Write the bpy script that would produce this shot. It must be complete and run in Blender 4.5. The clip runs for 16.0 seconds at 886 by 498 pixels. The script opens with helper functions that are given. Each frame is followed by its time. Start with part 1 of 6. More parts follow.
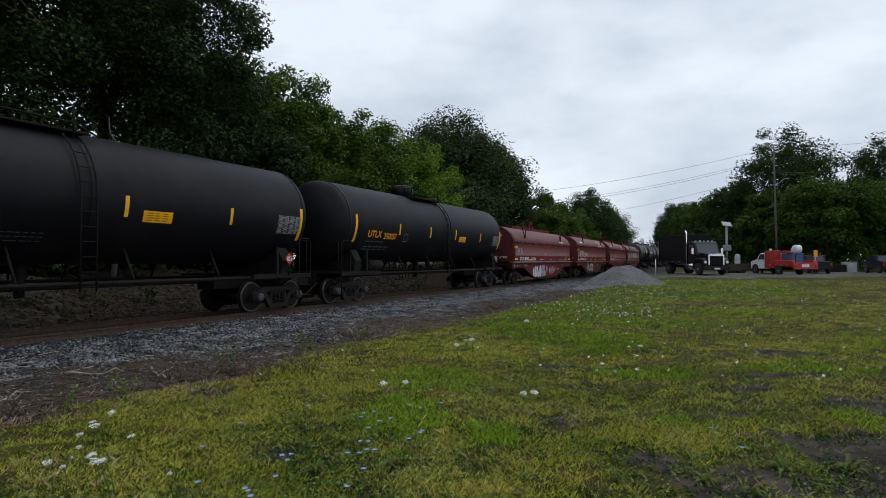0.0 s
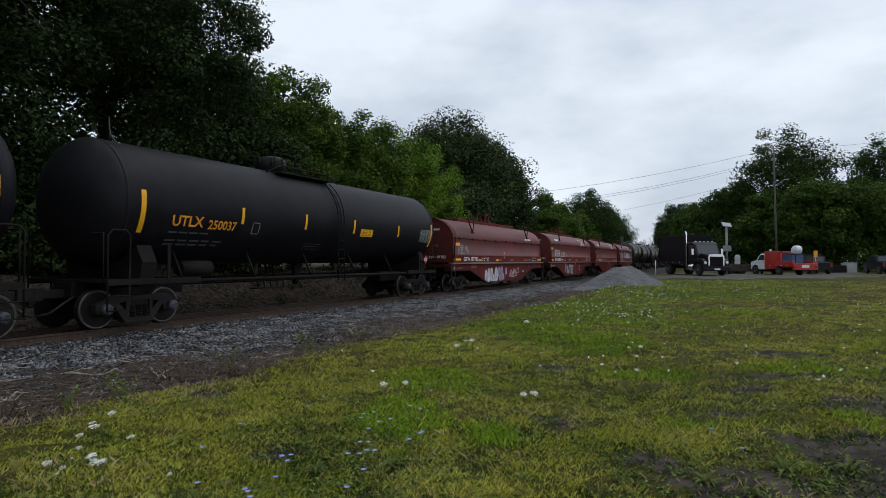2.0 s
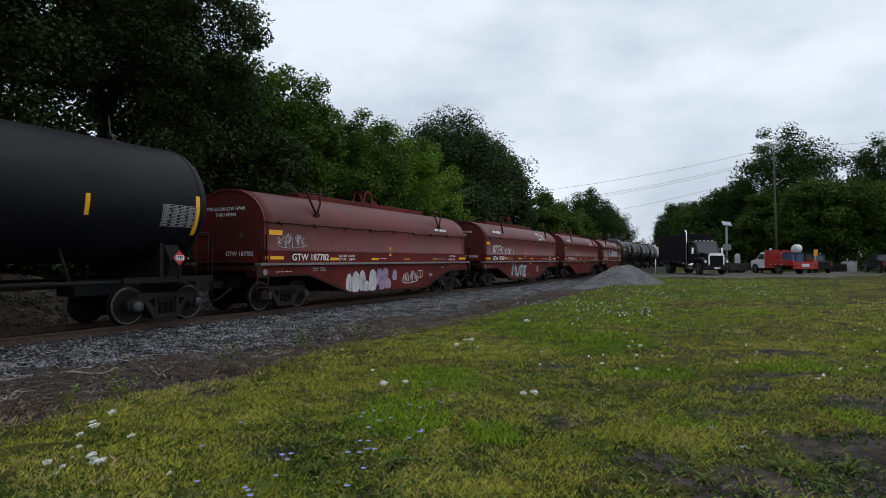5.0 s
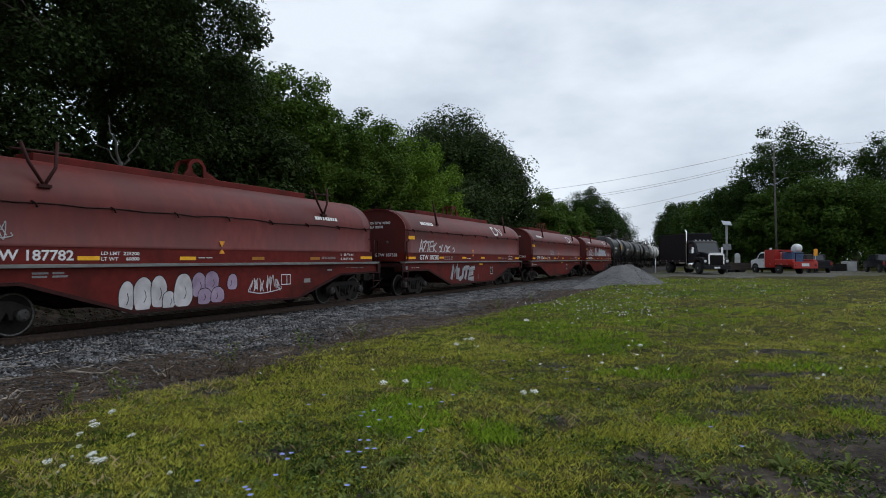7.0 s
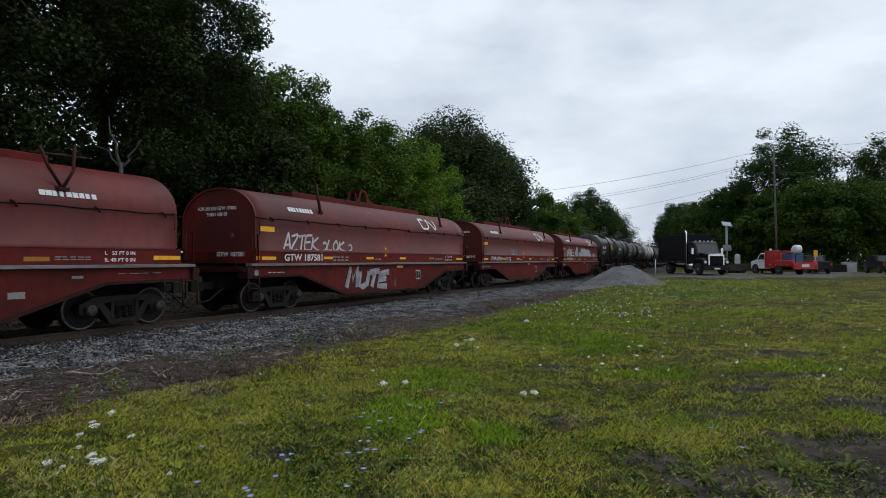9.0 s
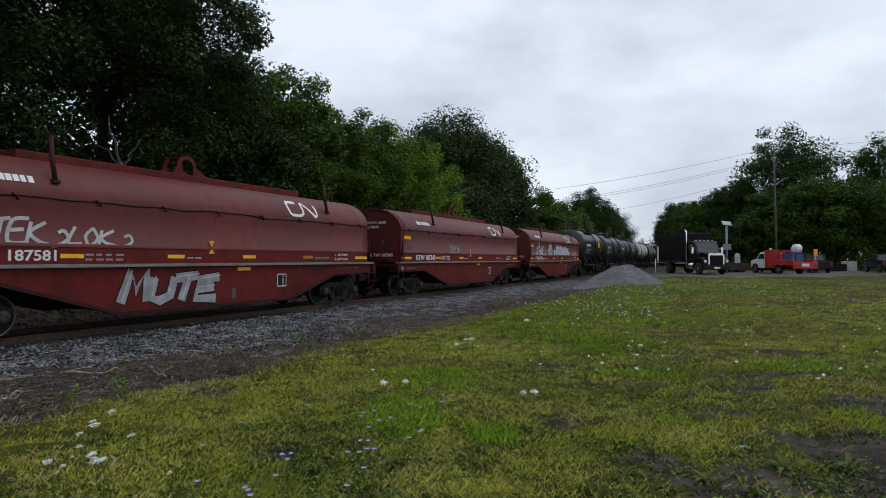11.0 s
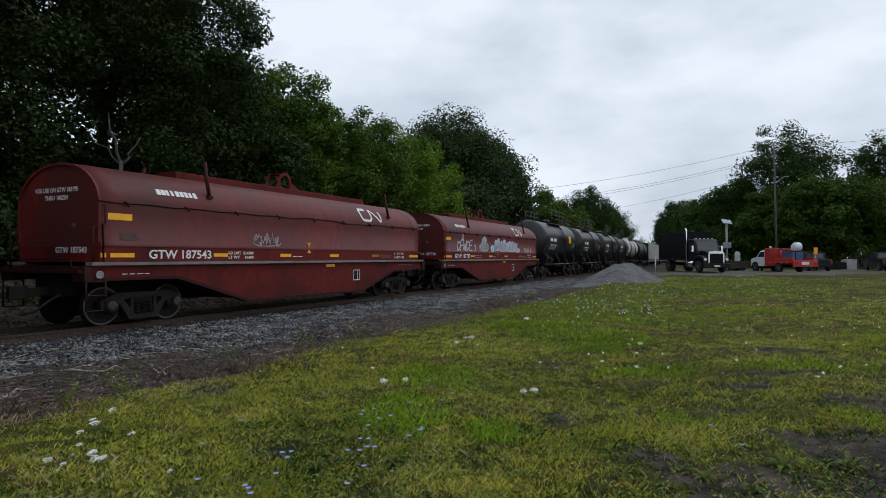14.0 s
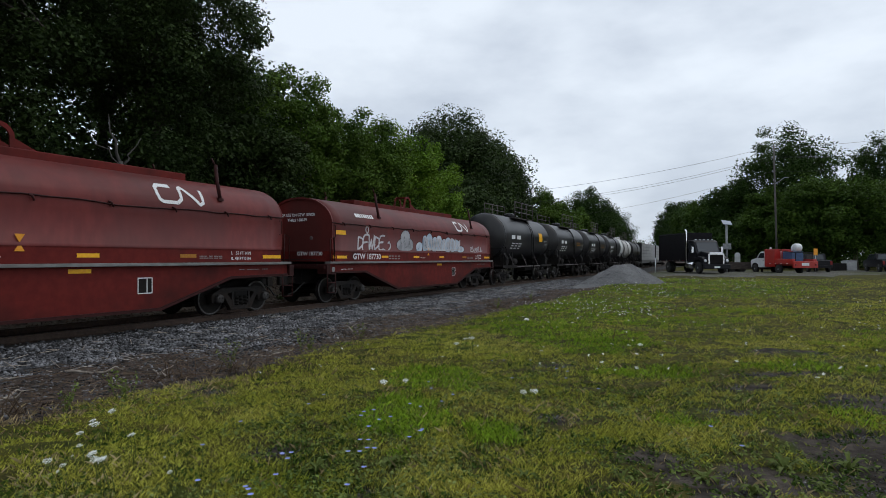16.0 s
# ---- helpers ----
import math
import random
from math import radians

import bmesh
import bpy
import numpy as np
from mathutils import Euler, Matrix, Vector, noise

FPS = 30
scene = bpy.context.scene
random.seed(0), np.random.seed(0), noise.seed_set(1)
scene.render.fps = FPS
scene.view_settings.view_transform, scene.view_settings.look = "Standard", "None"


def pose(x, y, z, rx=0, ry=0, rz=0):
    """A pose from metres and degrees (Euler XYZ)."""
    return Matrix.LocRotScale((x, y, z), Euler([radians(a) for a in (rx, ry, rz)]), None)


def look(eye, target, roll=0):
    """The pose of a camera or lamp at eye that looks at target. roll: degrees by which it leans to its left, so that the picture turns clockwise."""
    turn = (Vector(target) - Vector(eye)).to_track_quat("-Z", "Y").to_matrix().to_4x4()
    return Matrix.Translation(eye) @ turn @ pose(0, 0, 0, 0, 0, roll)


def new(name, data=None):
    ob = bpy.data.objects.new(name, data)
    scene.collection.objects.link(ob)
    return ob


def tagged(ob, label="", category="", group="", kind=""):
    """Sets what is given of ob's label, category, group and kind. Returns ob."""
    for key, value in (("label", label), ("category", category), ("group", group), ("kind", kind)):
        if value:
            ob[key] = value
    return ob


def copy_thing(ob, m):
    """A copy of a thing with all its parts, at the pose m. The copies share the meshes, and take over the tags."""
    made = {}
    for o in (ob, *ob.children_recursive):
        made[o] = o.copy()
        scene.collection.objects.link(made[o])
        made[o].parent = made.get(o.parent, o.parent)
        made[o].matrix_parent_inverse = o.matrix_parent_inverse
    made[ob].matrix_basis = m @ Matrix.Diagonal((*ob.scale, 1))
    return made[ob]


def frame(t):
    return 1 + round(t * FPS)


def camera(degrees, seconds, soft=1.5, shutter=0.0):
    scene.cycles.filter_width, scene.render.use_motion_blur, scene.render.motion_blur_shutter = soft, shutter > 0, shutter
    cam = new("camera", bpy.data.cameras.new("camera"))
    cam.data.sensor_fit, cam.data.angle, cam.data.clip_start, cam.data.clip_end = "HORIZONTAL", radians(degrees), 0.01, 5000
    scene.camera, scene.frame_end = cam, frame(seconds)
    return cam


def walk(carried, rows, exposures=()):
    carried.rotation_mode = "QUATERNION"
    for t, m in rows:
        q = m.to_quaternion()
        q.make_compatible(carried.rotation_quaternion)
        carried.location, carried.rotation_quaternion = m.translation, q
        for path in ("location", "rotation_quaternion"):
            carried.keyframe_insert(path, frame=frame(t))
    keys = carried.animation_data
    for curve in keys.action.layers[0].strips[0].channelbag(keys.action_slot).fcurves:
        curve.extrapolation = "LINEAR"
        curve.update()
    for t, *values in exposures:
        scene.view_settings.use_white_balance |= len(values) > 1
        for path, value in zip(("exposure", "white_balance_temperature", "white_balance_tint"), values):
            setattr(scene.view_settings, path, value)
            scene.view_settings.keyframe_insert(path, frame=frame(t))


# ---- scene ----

# ---- camera ----
cam = camera(71.95, 16.0, soft=0.5, shutter=0.12)
EYE = (0.0, 0.0, 1.7)
YAW, TILT = 25.7, 1.0
# small nods of the hand-held camera: seconds, degrees up
NOD = [(0.0, -0.02), (0.5, -0.02), (1.0, -0.08), (1.5, -0.08), (2.0, -0.08), (2.5, 0.0), (3.0, 0.08), (3.5, 0.12),
       (4.0, 0.05), (5.0, 0.02), (6.5, -0.02), (7.0, 0.06), (7.5, 0.05), (8.0, 0.05), (8.5, -0.02), (9.0, -0.02),
       (10.2, 0.02), (11.5, 0.05), (12.0, 0.05), (12.5, 0.06), (13.0, 0.21), (13.5, 0.21), (14.0, 0.21),
       (14.5, 0.12), (15.0, 0.05), (15.5, 0.05), (16.0, 0.11)]
walk(cam, [(t, pose(*EYE, 90 + TILT - n, 0, YAW)) for t, n in NOD])

# ---- sky and sun ----
scene.view_settings.exposure = -0.15
world = bpy.data.worlds.new("overcast_sky")
scene.world = world
world.use_nodes = True
wn, wl = world.node_tree.nodes, world.node_tree.links
wn.clear()
w_out = wn.new("ShaderNodeOutputWorld")
w_bg = wn.new("ShaderNodeBackground")
w_sky = wn.new("ShaderNodeTexSky")
w_sky.sky_type, w_sky.sun_disc = "NISHITA", False
w_sky.sun_elevation, w_sky.sun_rotation = radians(56), radians(55)
w_sky.air_density, w_sky.dust_density = 1.0, 2.0
w_co = wn.new("ShaderNodeTexCoord")
w_map = wn.new("ShaderNodeMapping")
w_map.inputs["Scale"].default_value = (1.2, 1.2, 2.8)
w_no = wn.new("ShaderNodeTexNoise")
w_no.inputs["Scale"].default_value, w_no.inputs["Detail"].default_value = 2.2, 6.0
w_no.inputs["Roughness"].default_value = 0.52
w_rp = wn.new("ShaderNodeValToRGB")
w_rp.color_ramp.elements[0].position, w_rp.color_ramp.elements[0].color = 0.36, (6.6, 7.4, 8.6, 1)
w_rp.color_ramp.elements[1].position, w_rp.color_ramp.elements[1].color = 0.62, (9.9, 10.8, 11.9, 1)
w_mix = wn.new("ShaderNodeMix")
w_mix.data_type = "RGBA"
w_mix.inputs["Factor"].default_value = 0.9
w_bg.inputs["Strength"].default_value = 0.1
wl.new(w_co.outputs["Generated"], w_map.inputs["Vector"])
wl.new(w_map.outputs["Vector"], w_no.inputs["Vector"])
wl.new(w_no.outputs["Fac"], w_rp.inputs["Fac"])
wl.new(w_sky.outputs["Color"], w_mix.inputs["A"])
wl.new(w_rp.outputs["Color"], w_mix.inputs["B"])
wl.new(w_mix.outputs["Result"], w_bg.inputs["Color"])
wl.new(w_bg.outputs["Background"], w_out.inputs["Surface"])
sun_data = bpy.data.lights.new("sun", "SUN")
sun_data.energy, sun_data.angle, sun_data.color = 0.5, radians(25), (1.0, 0.97, 0.93)
sun = new("sun", sun_data)
sun.matrix_world = look((34, 44, 60), (0, 20, 0))


# ---- materials ----
def mat(name, c1, c2=None, rough=0.7, metal=0.0, scale=8.0, bump=0.0, bump_scale=60.0, c3=None, big=0.7, island=0.0, spec=0.5, stretch=(1, 1, 1)):
    """A surface whose colour goes from c1 to c2 with grain, and to c3 in large stains."""
    m = bpy.data.materials.new(name)
    m.use_nodes = True
    n, l = m.node_tree.nodes, m.node_tree.links
    b = n["Principled BSDF"]
    b.inputs["Roughness"].default_value, b.inputs["Metallic"].default_value = rough, metal
    b.inputs["Specular IOR Level"].default_value = spec
    if c2 is None:
        b.inputs["Base Color"].default_value = (*c1, 1)
        return m
    co = n.new("ShaderNodeTexCoord")
    mp = n.new("ShaderNodeMapping")
    mp.inputs["Scale"].default_value = stretch
    l.new(co.outputs["Object"], mp.inputs["Vector"])
    t = n.new("ShaderNodeTexNoise")
    t.inputs["Scale"].default_value, t.inputs["Detail"].default_value = scale, 6
    l.new(mp.outputs["Vector"], t.inputs["Vector"])
    r = n.new("ShaderNodeValToRGB")
    r.color_ramp.elements[0].position, r.color_ramp.elements[0].color = 0.35, (*c1, 1)
    r.color_ramp.elements[1].position, r.color_ramp.elements[1].color = 0.65, (*c2, 1)
    l.new(t.outputs["Fac"], r.inputs["Fac"])
    col = r.outputs["Color"]
    if c3 is not None:
        t2 = n.new("ShaderNodeTexNoise")
        t2.inputs["Scale"].default_value, t2.inputs["Detail"].default_value = big, 4
        l.new(mp.outputs["Vector"], t2.inputs["Vector"])
        r2 = n.new("ShaderNodeValToRGB")
        r2.color_ramp.elements[0].position, r2.color_ramp.elements[1].position = 0.45, 0.7
        l.new(t2.outputs["Fac"], r2.inputs["Fac"])
        x = n.new("ShaderNodeMix")
        x.data_type = "RGBA"
        x.inputs["B"].default_value = (*c3, 1)
        l.new(r2.outputs["Color"], x.inputs["Factor"])
        l.new(col, x.inputs["A"])
        col = x.outputs["Result"]
    if island:
        g = n.new("ShaderNodeNewGeometry")
        h = n.new("ShaderNodeHueSaturation")
        mr = n.new("ShaderNodeMapRange")
        mr.inputs["To Min"].default_value, mr.inputs["To Max"].default_value = 1 - island, 1 + island
        l.new(g.outputs["Random Per Island"], mr.inputs["Value"])
        l.new(mr.outputs["Result"], h.inputs["Value"])
        l.new(col, h.inputs["Color"])
        col = h.outputs["Color"]
    l.new(col, b.inputs["Base Color"])
    if bump:
        t3 = n.new("ShaderNodeTexNoise")
        t3.inputs["Scale"].default_value, t3.inputs["Detail"].default_value = bump_scale, 4
        l.new(mp.outputs["Vector"], t3.inputs["Vector"])
        bp = n.new("ShaderNodeBump")
        bp.inputs["Strength"].default_value, bp.inputs["Distance"].default_value = bump, 0.02
        l.new(t3.outputs["Fac"], bp.inputs["Height"])
        l.new(bp.outputs["Normal"], b.inputs["Normal"])
    return m


def leaf_mat(name, c1, c2, island=0.35, spec=0.08):
    m = mat(name, c1, c2, rough=0.6, scale=0.55, island=island, spec=spec)
    n, l = m.node_tree.nodes, m.node_tree.links
    b = n["Principled BSDF"]
    tr = n.new("ShaderNodeBsdfTranslucent")
    ad = n.new("ShaderNodeMixShader")
    ad.inputs["Fac"].default_value = 0.25
    l.new(b.inputs["Base Color"].links[0].from_socket, tr.inputs["Color"])
    l.new(b.outputs["BSDF"], ad.inputs[1])
    l.new(tr.outputs["BSDF"], ad.inputs[2])
    l.new(ad.outputs["Shader"], n["Material Output"].inputs["Surface"])
    return m


M = {}
M["tank_black"] = mat("tank_black", (0.0058, 0.0055, 0.0075), (0.0092, 0.0088, 0.0115), 0.5, spec=0.15, scale=3, bump=0.04, c3=(0.013, 0.012, 0.013))
M["tank_grey"] = mat("tank_grey", (0.0085, 0.0085, 0.0115), (0.016, 0.016, 0.020), 0.38, scale=3, c3=(0.028, 0.027, 0.026), stretch=(1, 1, 0.3), spec=0.35)
M["tank_white"] = mat("tank_white", (0.6, 0.6, 0.58), (0.72, 0.72, 0.7), 0.45, scale=3, c3=(0.45, 0.43, 0.4))
M["iron"] = mat("iron_dark", (0.006, 0.0055, 0.0055), (0.011, 0.010, 0.0095), 0.8, scale=14, bump=0.3, c3=(0.016, 0.012, 0.010), spec=0.2)
M["cast"] = mat("cast_steel", (0.0095, 0.0082, 0.0078), (0.019, 0.0165, 0.015), 0.7, spec=0.25, scale=14, bump=0.3, c3=(0.024, 0.016, 0.012), big=3)
M["wheel"] = mat("wheel_steel", (0.008, 0.0065, 0.0055), (0.014, 0.011, 0.009), 0.7, 0.0, spec=0.2, scale=10)
M["tread"] = mat("wheel_tread", (0.07, 0.067, 0.064), (0.13, 0.125, 0.12), 0.4, 0.9, scale=20)
M["cap_dark"] = mat("bearing_cap_dark", (0.02, 0.018, 0.017), (0.045, 0.04, 0.038), 0.6, scale=20)
M["cap"] = mat("bearing_cap", (0.05, 0.055, 0.07), (0.09, 0.095, 0.11), 0.5, 0.4, scale=20)
M["oxide"] = mat("oxide_red", (0.112, 0.0125, 0.0105), (0.148, 0.0180, 0.0140), 0.6, scale=5, bump=0.05, bump_scale=6, c3=(0.064, 0.0115, 0.0095), big=0.9, spec=0.15)
M["oxide_cover"] = mat("oxide_cover", (0.118, 0.0150, 0.0130), (0.156, 0.0225, 0.0190), 0.48, scale=4, bump=0.1, bump_scale=3, c3=(0.085, 0.0205, 0.0180), big=0.45, spec=0.27, stretch=(1, 1, 0.5))
# darker oxide; on floor frame and end platforms it carries underframe shade
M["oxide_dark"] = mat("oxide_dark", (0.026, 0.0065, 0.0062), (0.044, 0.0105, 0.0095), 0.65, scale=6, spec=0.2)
M["galv"] = mat("worn_deck_edge", (0.16, 0.155, 0.15), (0.24, 0.235, 0.225), 0.6, 0.2, scale=9, c3=(0.12, 0.09, 0.08), stretch=(1, 0.3, 1))
M["yellow"] = mat("reflective_yellow", (0.85, 0.40, 0.008), (0.95, 0.50, 0.012), 0.4, scale=12)
M["orange"] = mat("marking_orange", (0.75, 0.28, 0.012), (0.85, 0.36, 0.02), 0.5, scale=12)
M["faded"] = mat("faded_yellow", (0.33, 0.13, 0.01), (0.42, 0.18, 0.012), 0.6, scale=20)
M["white"] = mat("marking_white", (0.66, 0.66, 0.66), (0.78, 0.78, 0.78), 0.6, scale=30)
M["grime"] = mat("marking_grime", (0.2, 0.2, 0.2), (0.3, 0.3, 0.3), 0.7, scale=30)
M["faded_grey"] = mat("faded_grey", (0.06, 0.05, 0.05), (0.12, 0.1, 0.1), 0.7, scale=30)
M["faint"] = mat("faint_marking", (0.07, 0.07, 0.07), (0.12, 0.12, 0.12), 0.7, scale=30)
M["spray"] = mat("spray_white", (0.42, 0.4, 0.42), (0.62, 0.6, 0.62), 0.75, scale=3)
M["spray_grey"] = mat("spray_grey", (0.22, 0.22, 0.24), (0.42, 0.42, 0.44), 0.75, scale=3)
M["spray_lilac"] = mat("spray_lilac", (0.28, 0.2, 0.3), (0.42, 0.32, 0.44), 0.75, scale=3)
M["spray_blue"] = mat("spray_blue", (0.4, 0.5, 0.6), (0.62, 0.66, 0.72), 0.75, scale=3)
M["red"] = mat("placard_red", (0.5, 0.02, 0.025), (0.6, 0.03, 0.03), 0.5, scale=20)
M["rail"] = mat("rail_rust", (0.036, 0.021, 0.014), (0.075, 0.045, 0.030), 0.75, 0.0, scale=14, bump=0.2)
M["railtop"] = mat("rail_head", (0.1, 0.09, 0.085), (0.18, 0.17, 0.16), 0.4, 0.8, scale=20, stretch=(1, 0.1, 1))
M["tie"] = mat("tie_wood", (0.03, 0.022, 0.018), (0.07, 0.055, 0.045), 0.9, scale=6, bump=0.5, stretch=(0.3, 3, 3))
M["stone"] = mat("ballast_stone", (0.035, 0.0355, 0.038), (0.18, 0.18, 0.187), 0.85, scale=2.0, island=0.92, spec=0.3)
# near-black: the shade in the gaps between stones is put into this colour
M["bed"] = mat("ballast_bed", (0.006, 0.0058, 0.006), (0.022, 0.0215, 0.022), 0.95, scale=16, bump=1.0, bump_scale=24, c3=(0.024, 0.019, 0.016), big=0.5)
M["pile"] = mat("pile_gravel", (0.10, 0.10, 0.102), (0.21, 0.21, 0.21), 0.9, scale=14, bump=1.0, bump_scale=24, c3=(0.13, 0.13, 0.128))
M["pale_stone"] = mat("pale_stone", (0.13, 0.13, 0.132), (0.27, 0.27, 0.272), 0.9, scale=2.0, island=0.6)
M["bark"] = mat("bark", (0.05, 0.042, 0.034), (0.11, 0.095, 0.08), 0.9, scale=8, bump=0.6, stretch=(3, 3, 0.5))
M["deadwood"] = mat("deadwood", (0.18, 0.15, 0.12), (0.36, 0.31, 0.26), 0.9, scale=12, bump=0.3)
M["pole_wood"] = mat("pole_wood", (0.06, 0.055, 0.05), (0.11, 0.1, 0.092), 0.9, scale=5, stretch=(4, 4, 0.3))
M["wire"] = mat("wire", (0.03, 0.03, 0.032))
M["leaf_dark"] = leaf_mat("leaf_dark", (0.021, 0.040, 0.010), (0.046, 0.074, 0.018), spec=0.17)
M["leaf_mid"] = leaf_mat("leaf_mid", (0.046, 0.090, 0.012), (0.095, 0.155, 0.024))
M["leaf_lime"] = leaf_mat("leaf_lime", (0.085, 0.165, 0.015), (0.15, 0.24, 0.028))
M["leaf_far"] = leaf_mat("leaf_far", (0.018, 0.04, 0.008), (0.04, 0.074, 0.013))
M["leaf_bush"] = leaf_mat("leaf_bush", (0.03, 0.062, 0.009), (0.062, 0.108, 0.016))
M["grass"] = leaf_mat("grass_blades", (0.295, 0.335, 0.042), (0.50, 0.475, 0.09), 0.72, 0.08)
M["grass_yellow"] = leaf_mat("grass_yellow", (0.36, 0.365, 0.055), (0.51, 0.475, 0.11), 0.65, 0.08)
M["grass_lush"] = leaf_mat("grass_lush", (0.165, 0.285, 0.018), (0.27, 0.40, 0.036), 0.7, 0.08)
M["straw"] = leaf_mat("straw", (0.30, 0.225, 0.11), (0.50, 0.40, 0.22), 0.5)
M["stalk"] = leaf_mat("stalk", (0.075, 0.05, 0.032), (0.17, 0.125, 0.085), 0.5)
M["weed"] = leaf_mat("weed_leaf", (0.10, 0.145, 0.03), (0.20, 0.235, 0.07), 0.6)
M["petal"] = mat("petal_white", (0.72, 0.74, 0.66), (0.82, 0.83, 0.78), 0.7, scale=30)
M["chicory"] = mat("petal_blue", (0.22, 0.26, 0.6), (0.32, 0.36, 0.72), 0.7, scale=30)
M["truck_black"] = mat("truck_black", (0.006, 0.006, 0.008), (0.010, 0.010, 0.013), 0.35, scale=4, spec=0.22)
M["box_dark"] = mat("box_dark", (0.006, 0.0055, 0.007), (0.010, 0.0095, 0.012), 0.5, scale=3, spec=0.12)
M["chrome"] = mat("chrome", (0.75, 0.76, 0.78), (0.85, 0.85, 0.86), 0.18, 1.0, scale=5)
M["glass"] = mat("windscreen", (0.03, 0.035, 0.04), None, 0.08, spec=0.8)
M["rubber"] = mat("rubber", (0.012, 0.012, 0.012), (0.022, 0.021, 0.02), 0.85, scale=20)
M["service_red"] = mat("service_red", (0.34, 0.014, 0.009), (0.42, 0.02, 0.013), 0.4, scale=5, c3=(0.36, 0.04, 0.03))
M["paint_white"] = mat("paint_white", (0.6, 0.62, 0.64), (0.7, 0.71, 0.72), 0.35, scale=4)
M["blue"] = mat("tool_blue", (0.03, 0.07, 0.16), (0.05, 0.1, 0.2), 0.5, scale=5)
M["grey"] = mat("grey_metal", (0.2, 0.21, 0.22), (0.3, 0.31, 0.32), 0.5, 0.3, scale=6)
M["lamp_red"] = mat("lamp_red", (0.18, 0.006, 0.006), None, 0.35)
M["panel"] = mat("solar_cells", (0.35, 0.38, 0.42), (0.42, 0.45, 0.5), 0.2, 0.2, scale=3)
M["asphalt"] = mat("lot_gravel", (0.055, 0.053, 0.045), (0.15, 0.145, 0.128), 0.95, scale=5, bump=0.6, c3=(0.055, 0.06, 0.024), big=0.22, spec=0.15)
M["leaf_litter"] = leaf_mat("leaf_litter", (0.020, 0.011, 0.007), (0.052, 0.030, 0.017), 0.7)
M["slab_side"] = mat("wagon_panel", (0.35, 0.36, 0.36), (0.48, 0.49, 0.49), 0.6, scale=3, c3=(0.25, 0.25, 0.25))


def ground_material():
    m = mat("ground_turf", (0.018, 0.018, 0.006), (0.085, 0.078, 0.018), 0.95, scale=14, spec=0.1, bump=1.0, bump_scale=40)
    n, l = m.node_tree.nodes, m.node_tree.links
    b = n["Principled BSDF"]
    col = b.inputs["Base Color"].links[0].from_socket
    geo = n.new("ShaderNodeTexCoord")
    def noise_mask(scale, lo, hi, detail=5):
        t = n.new("ShaderNodeTexNoise")
        t.inputs["Scale"].default_value, t.inputs["Detail"].default_value = scale, detail
        l.new(geo.outputs["Object"], t.inputs["Vector"])
        r = n.new("ShaderNodeMapRange")
        r.inputs["From Min"].default_value, r.inputs["From Max"].default_value = lo, hi
        l.new(t.outputs["Fac"], r.inputs["Value"])
        return r.outputs["Result"]
    def mixed(fac, a, c):
        x = n.new("ShaderNodeMix")
        x.data_type = "RGBA"
        l.new(fac, x.inputs["Factor"])
        l.new(a, x.inputs["A"])
        x.inputs["B"].default_value = (*c, 1)
        return x.outputs["Result"]
    col = mixed(noise_mask(0.35, 0.5, 0.62), col, (0.085, 0.074, 0.014))
    col = mixed(noise_mask(0.22, 0.55, 0.66), col, (0.038, 0.062, 0.007))
    # soil by the painted weight of the sheet
    at = n.new("ShaderNodeAttribute")
    at.attribute_name = "soil"
    ad = n.new("ShaderNodeMath")
    ad.operation = "ADD"
    l.new(at.outputs["Fac"], ad.inputs[0])
    sc = n.new("ShaderNodeMath")
    sc.operation = "MULTIPLY_ADD"
    sc.inputs[1].default_value, sc.inputs[2].default_value = 1.2, -0.6
    t = n.new("ShaderNodeTexNoise")
    t.inputs["Scale"].default_value, t.inputs["Detail"].default_value = 1.6, 8
    l.new(geo.outputs["Object"], t.inputs["Vector"])
    l.new(t.outputs["Fac"], sc.inputs[0])
    l.new(sc.outputs["Value"], ad.inputs[1])
    rr = n.new("ShaderNodeMapRange")
    rr.inputs["From Min"].default_value, rr.inputs["From Max"].default_value = 0.4, 0.6
    l.new(ad.outputs["Value"], rr.inputs["Value"])
    soil = n.new("ShaderNodeValToRGB")
    soil.color_ramp.elements[0].position, soil.color_ramp.elements[0].color = 0.35, (0.020, 0.016, 0.013, 1)
    soil.color_ramp.elements[1].position, soil.color_ramp.elements[1].color = 0.68, (0.092, 0.076, 0.063, 1)
    t4 = n.new("ShaderNodeTexNoise")
    t4.inputs["Scale"].default_value, t4.inputs["Detail"].default_value = 5, 8
    l.new(geo.outputs["Object"], t4.inputs["Vector"])
    l.new(t4.outputs["Fac"], soil.inputs["Fac"])
    x = n.new("ShaderNodeMix")
    x.data_type = "RGBA"
    l.new(rr.outputs["Result"], x.inputs["Factor"])
    l.new(col, x.inputs["A"])
    l.new(soil.outputs["Color"], x.inputs["B"])
    l.new(x.outputs["Result"], b.inputs["Base Color"])
    return m


M["turf"] = ground_material()


# ---- mesh helpers ----
def box(bm, x0, x1, y0, y1, z0, z1, bevel=0.0):
    vs = [bm.verts.new((x, y, z)) for z in (z0, z1) for y in (y0, y1) for x in (x0, x1)]
    fs = [bm.faces.new([vs[i] for i in f]) for f in ((0, 2, 3, 1), (4, 5, 7, 6), (0, 1, 5, 4), (1, 3, 7, 5), (3, 2, 6, 7), (2, 0, 4, 6))]
    if bevel:
        bmesh.ops.bevel(bm, geom=list({e for f in fs for e in f.edges}), offset=bevel, segments=2, affect="EDGES", profile=0.5)


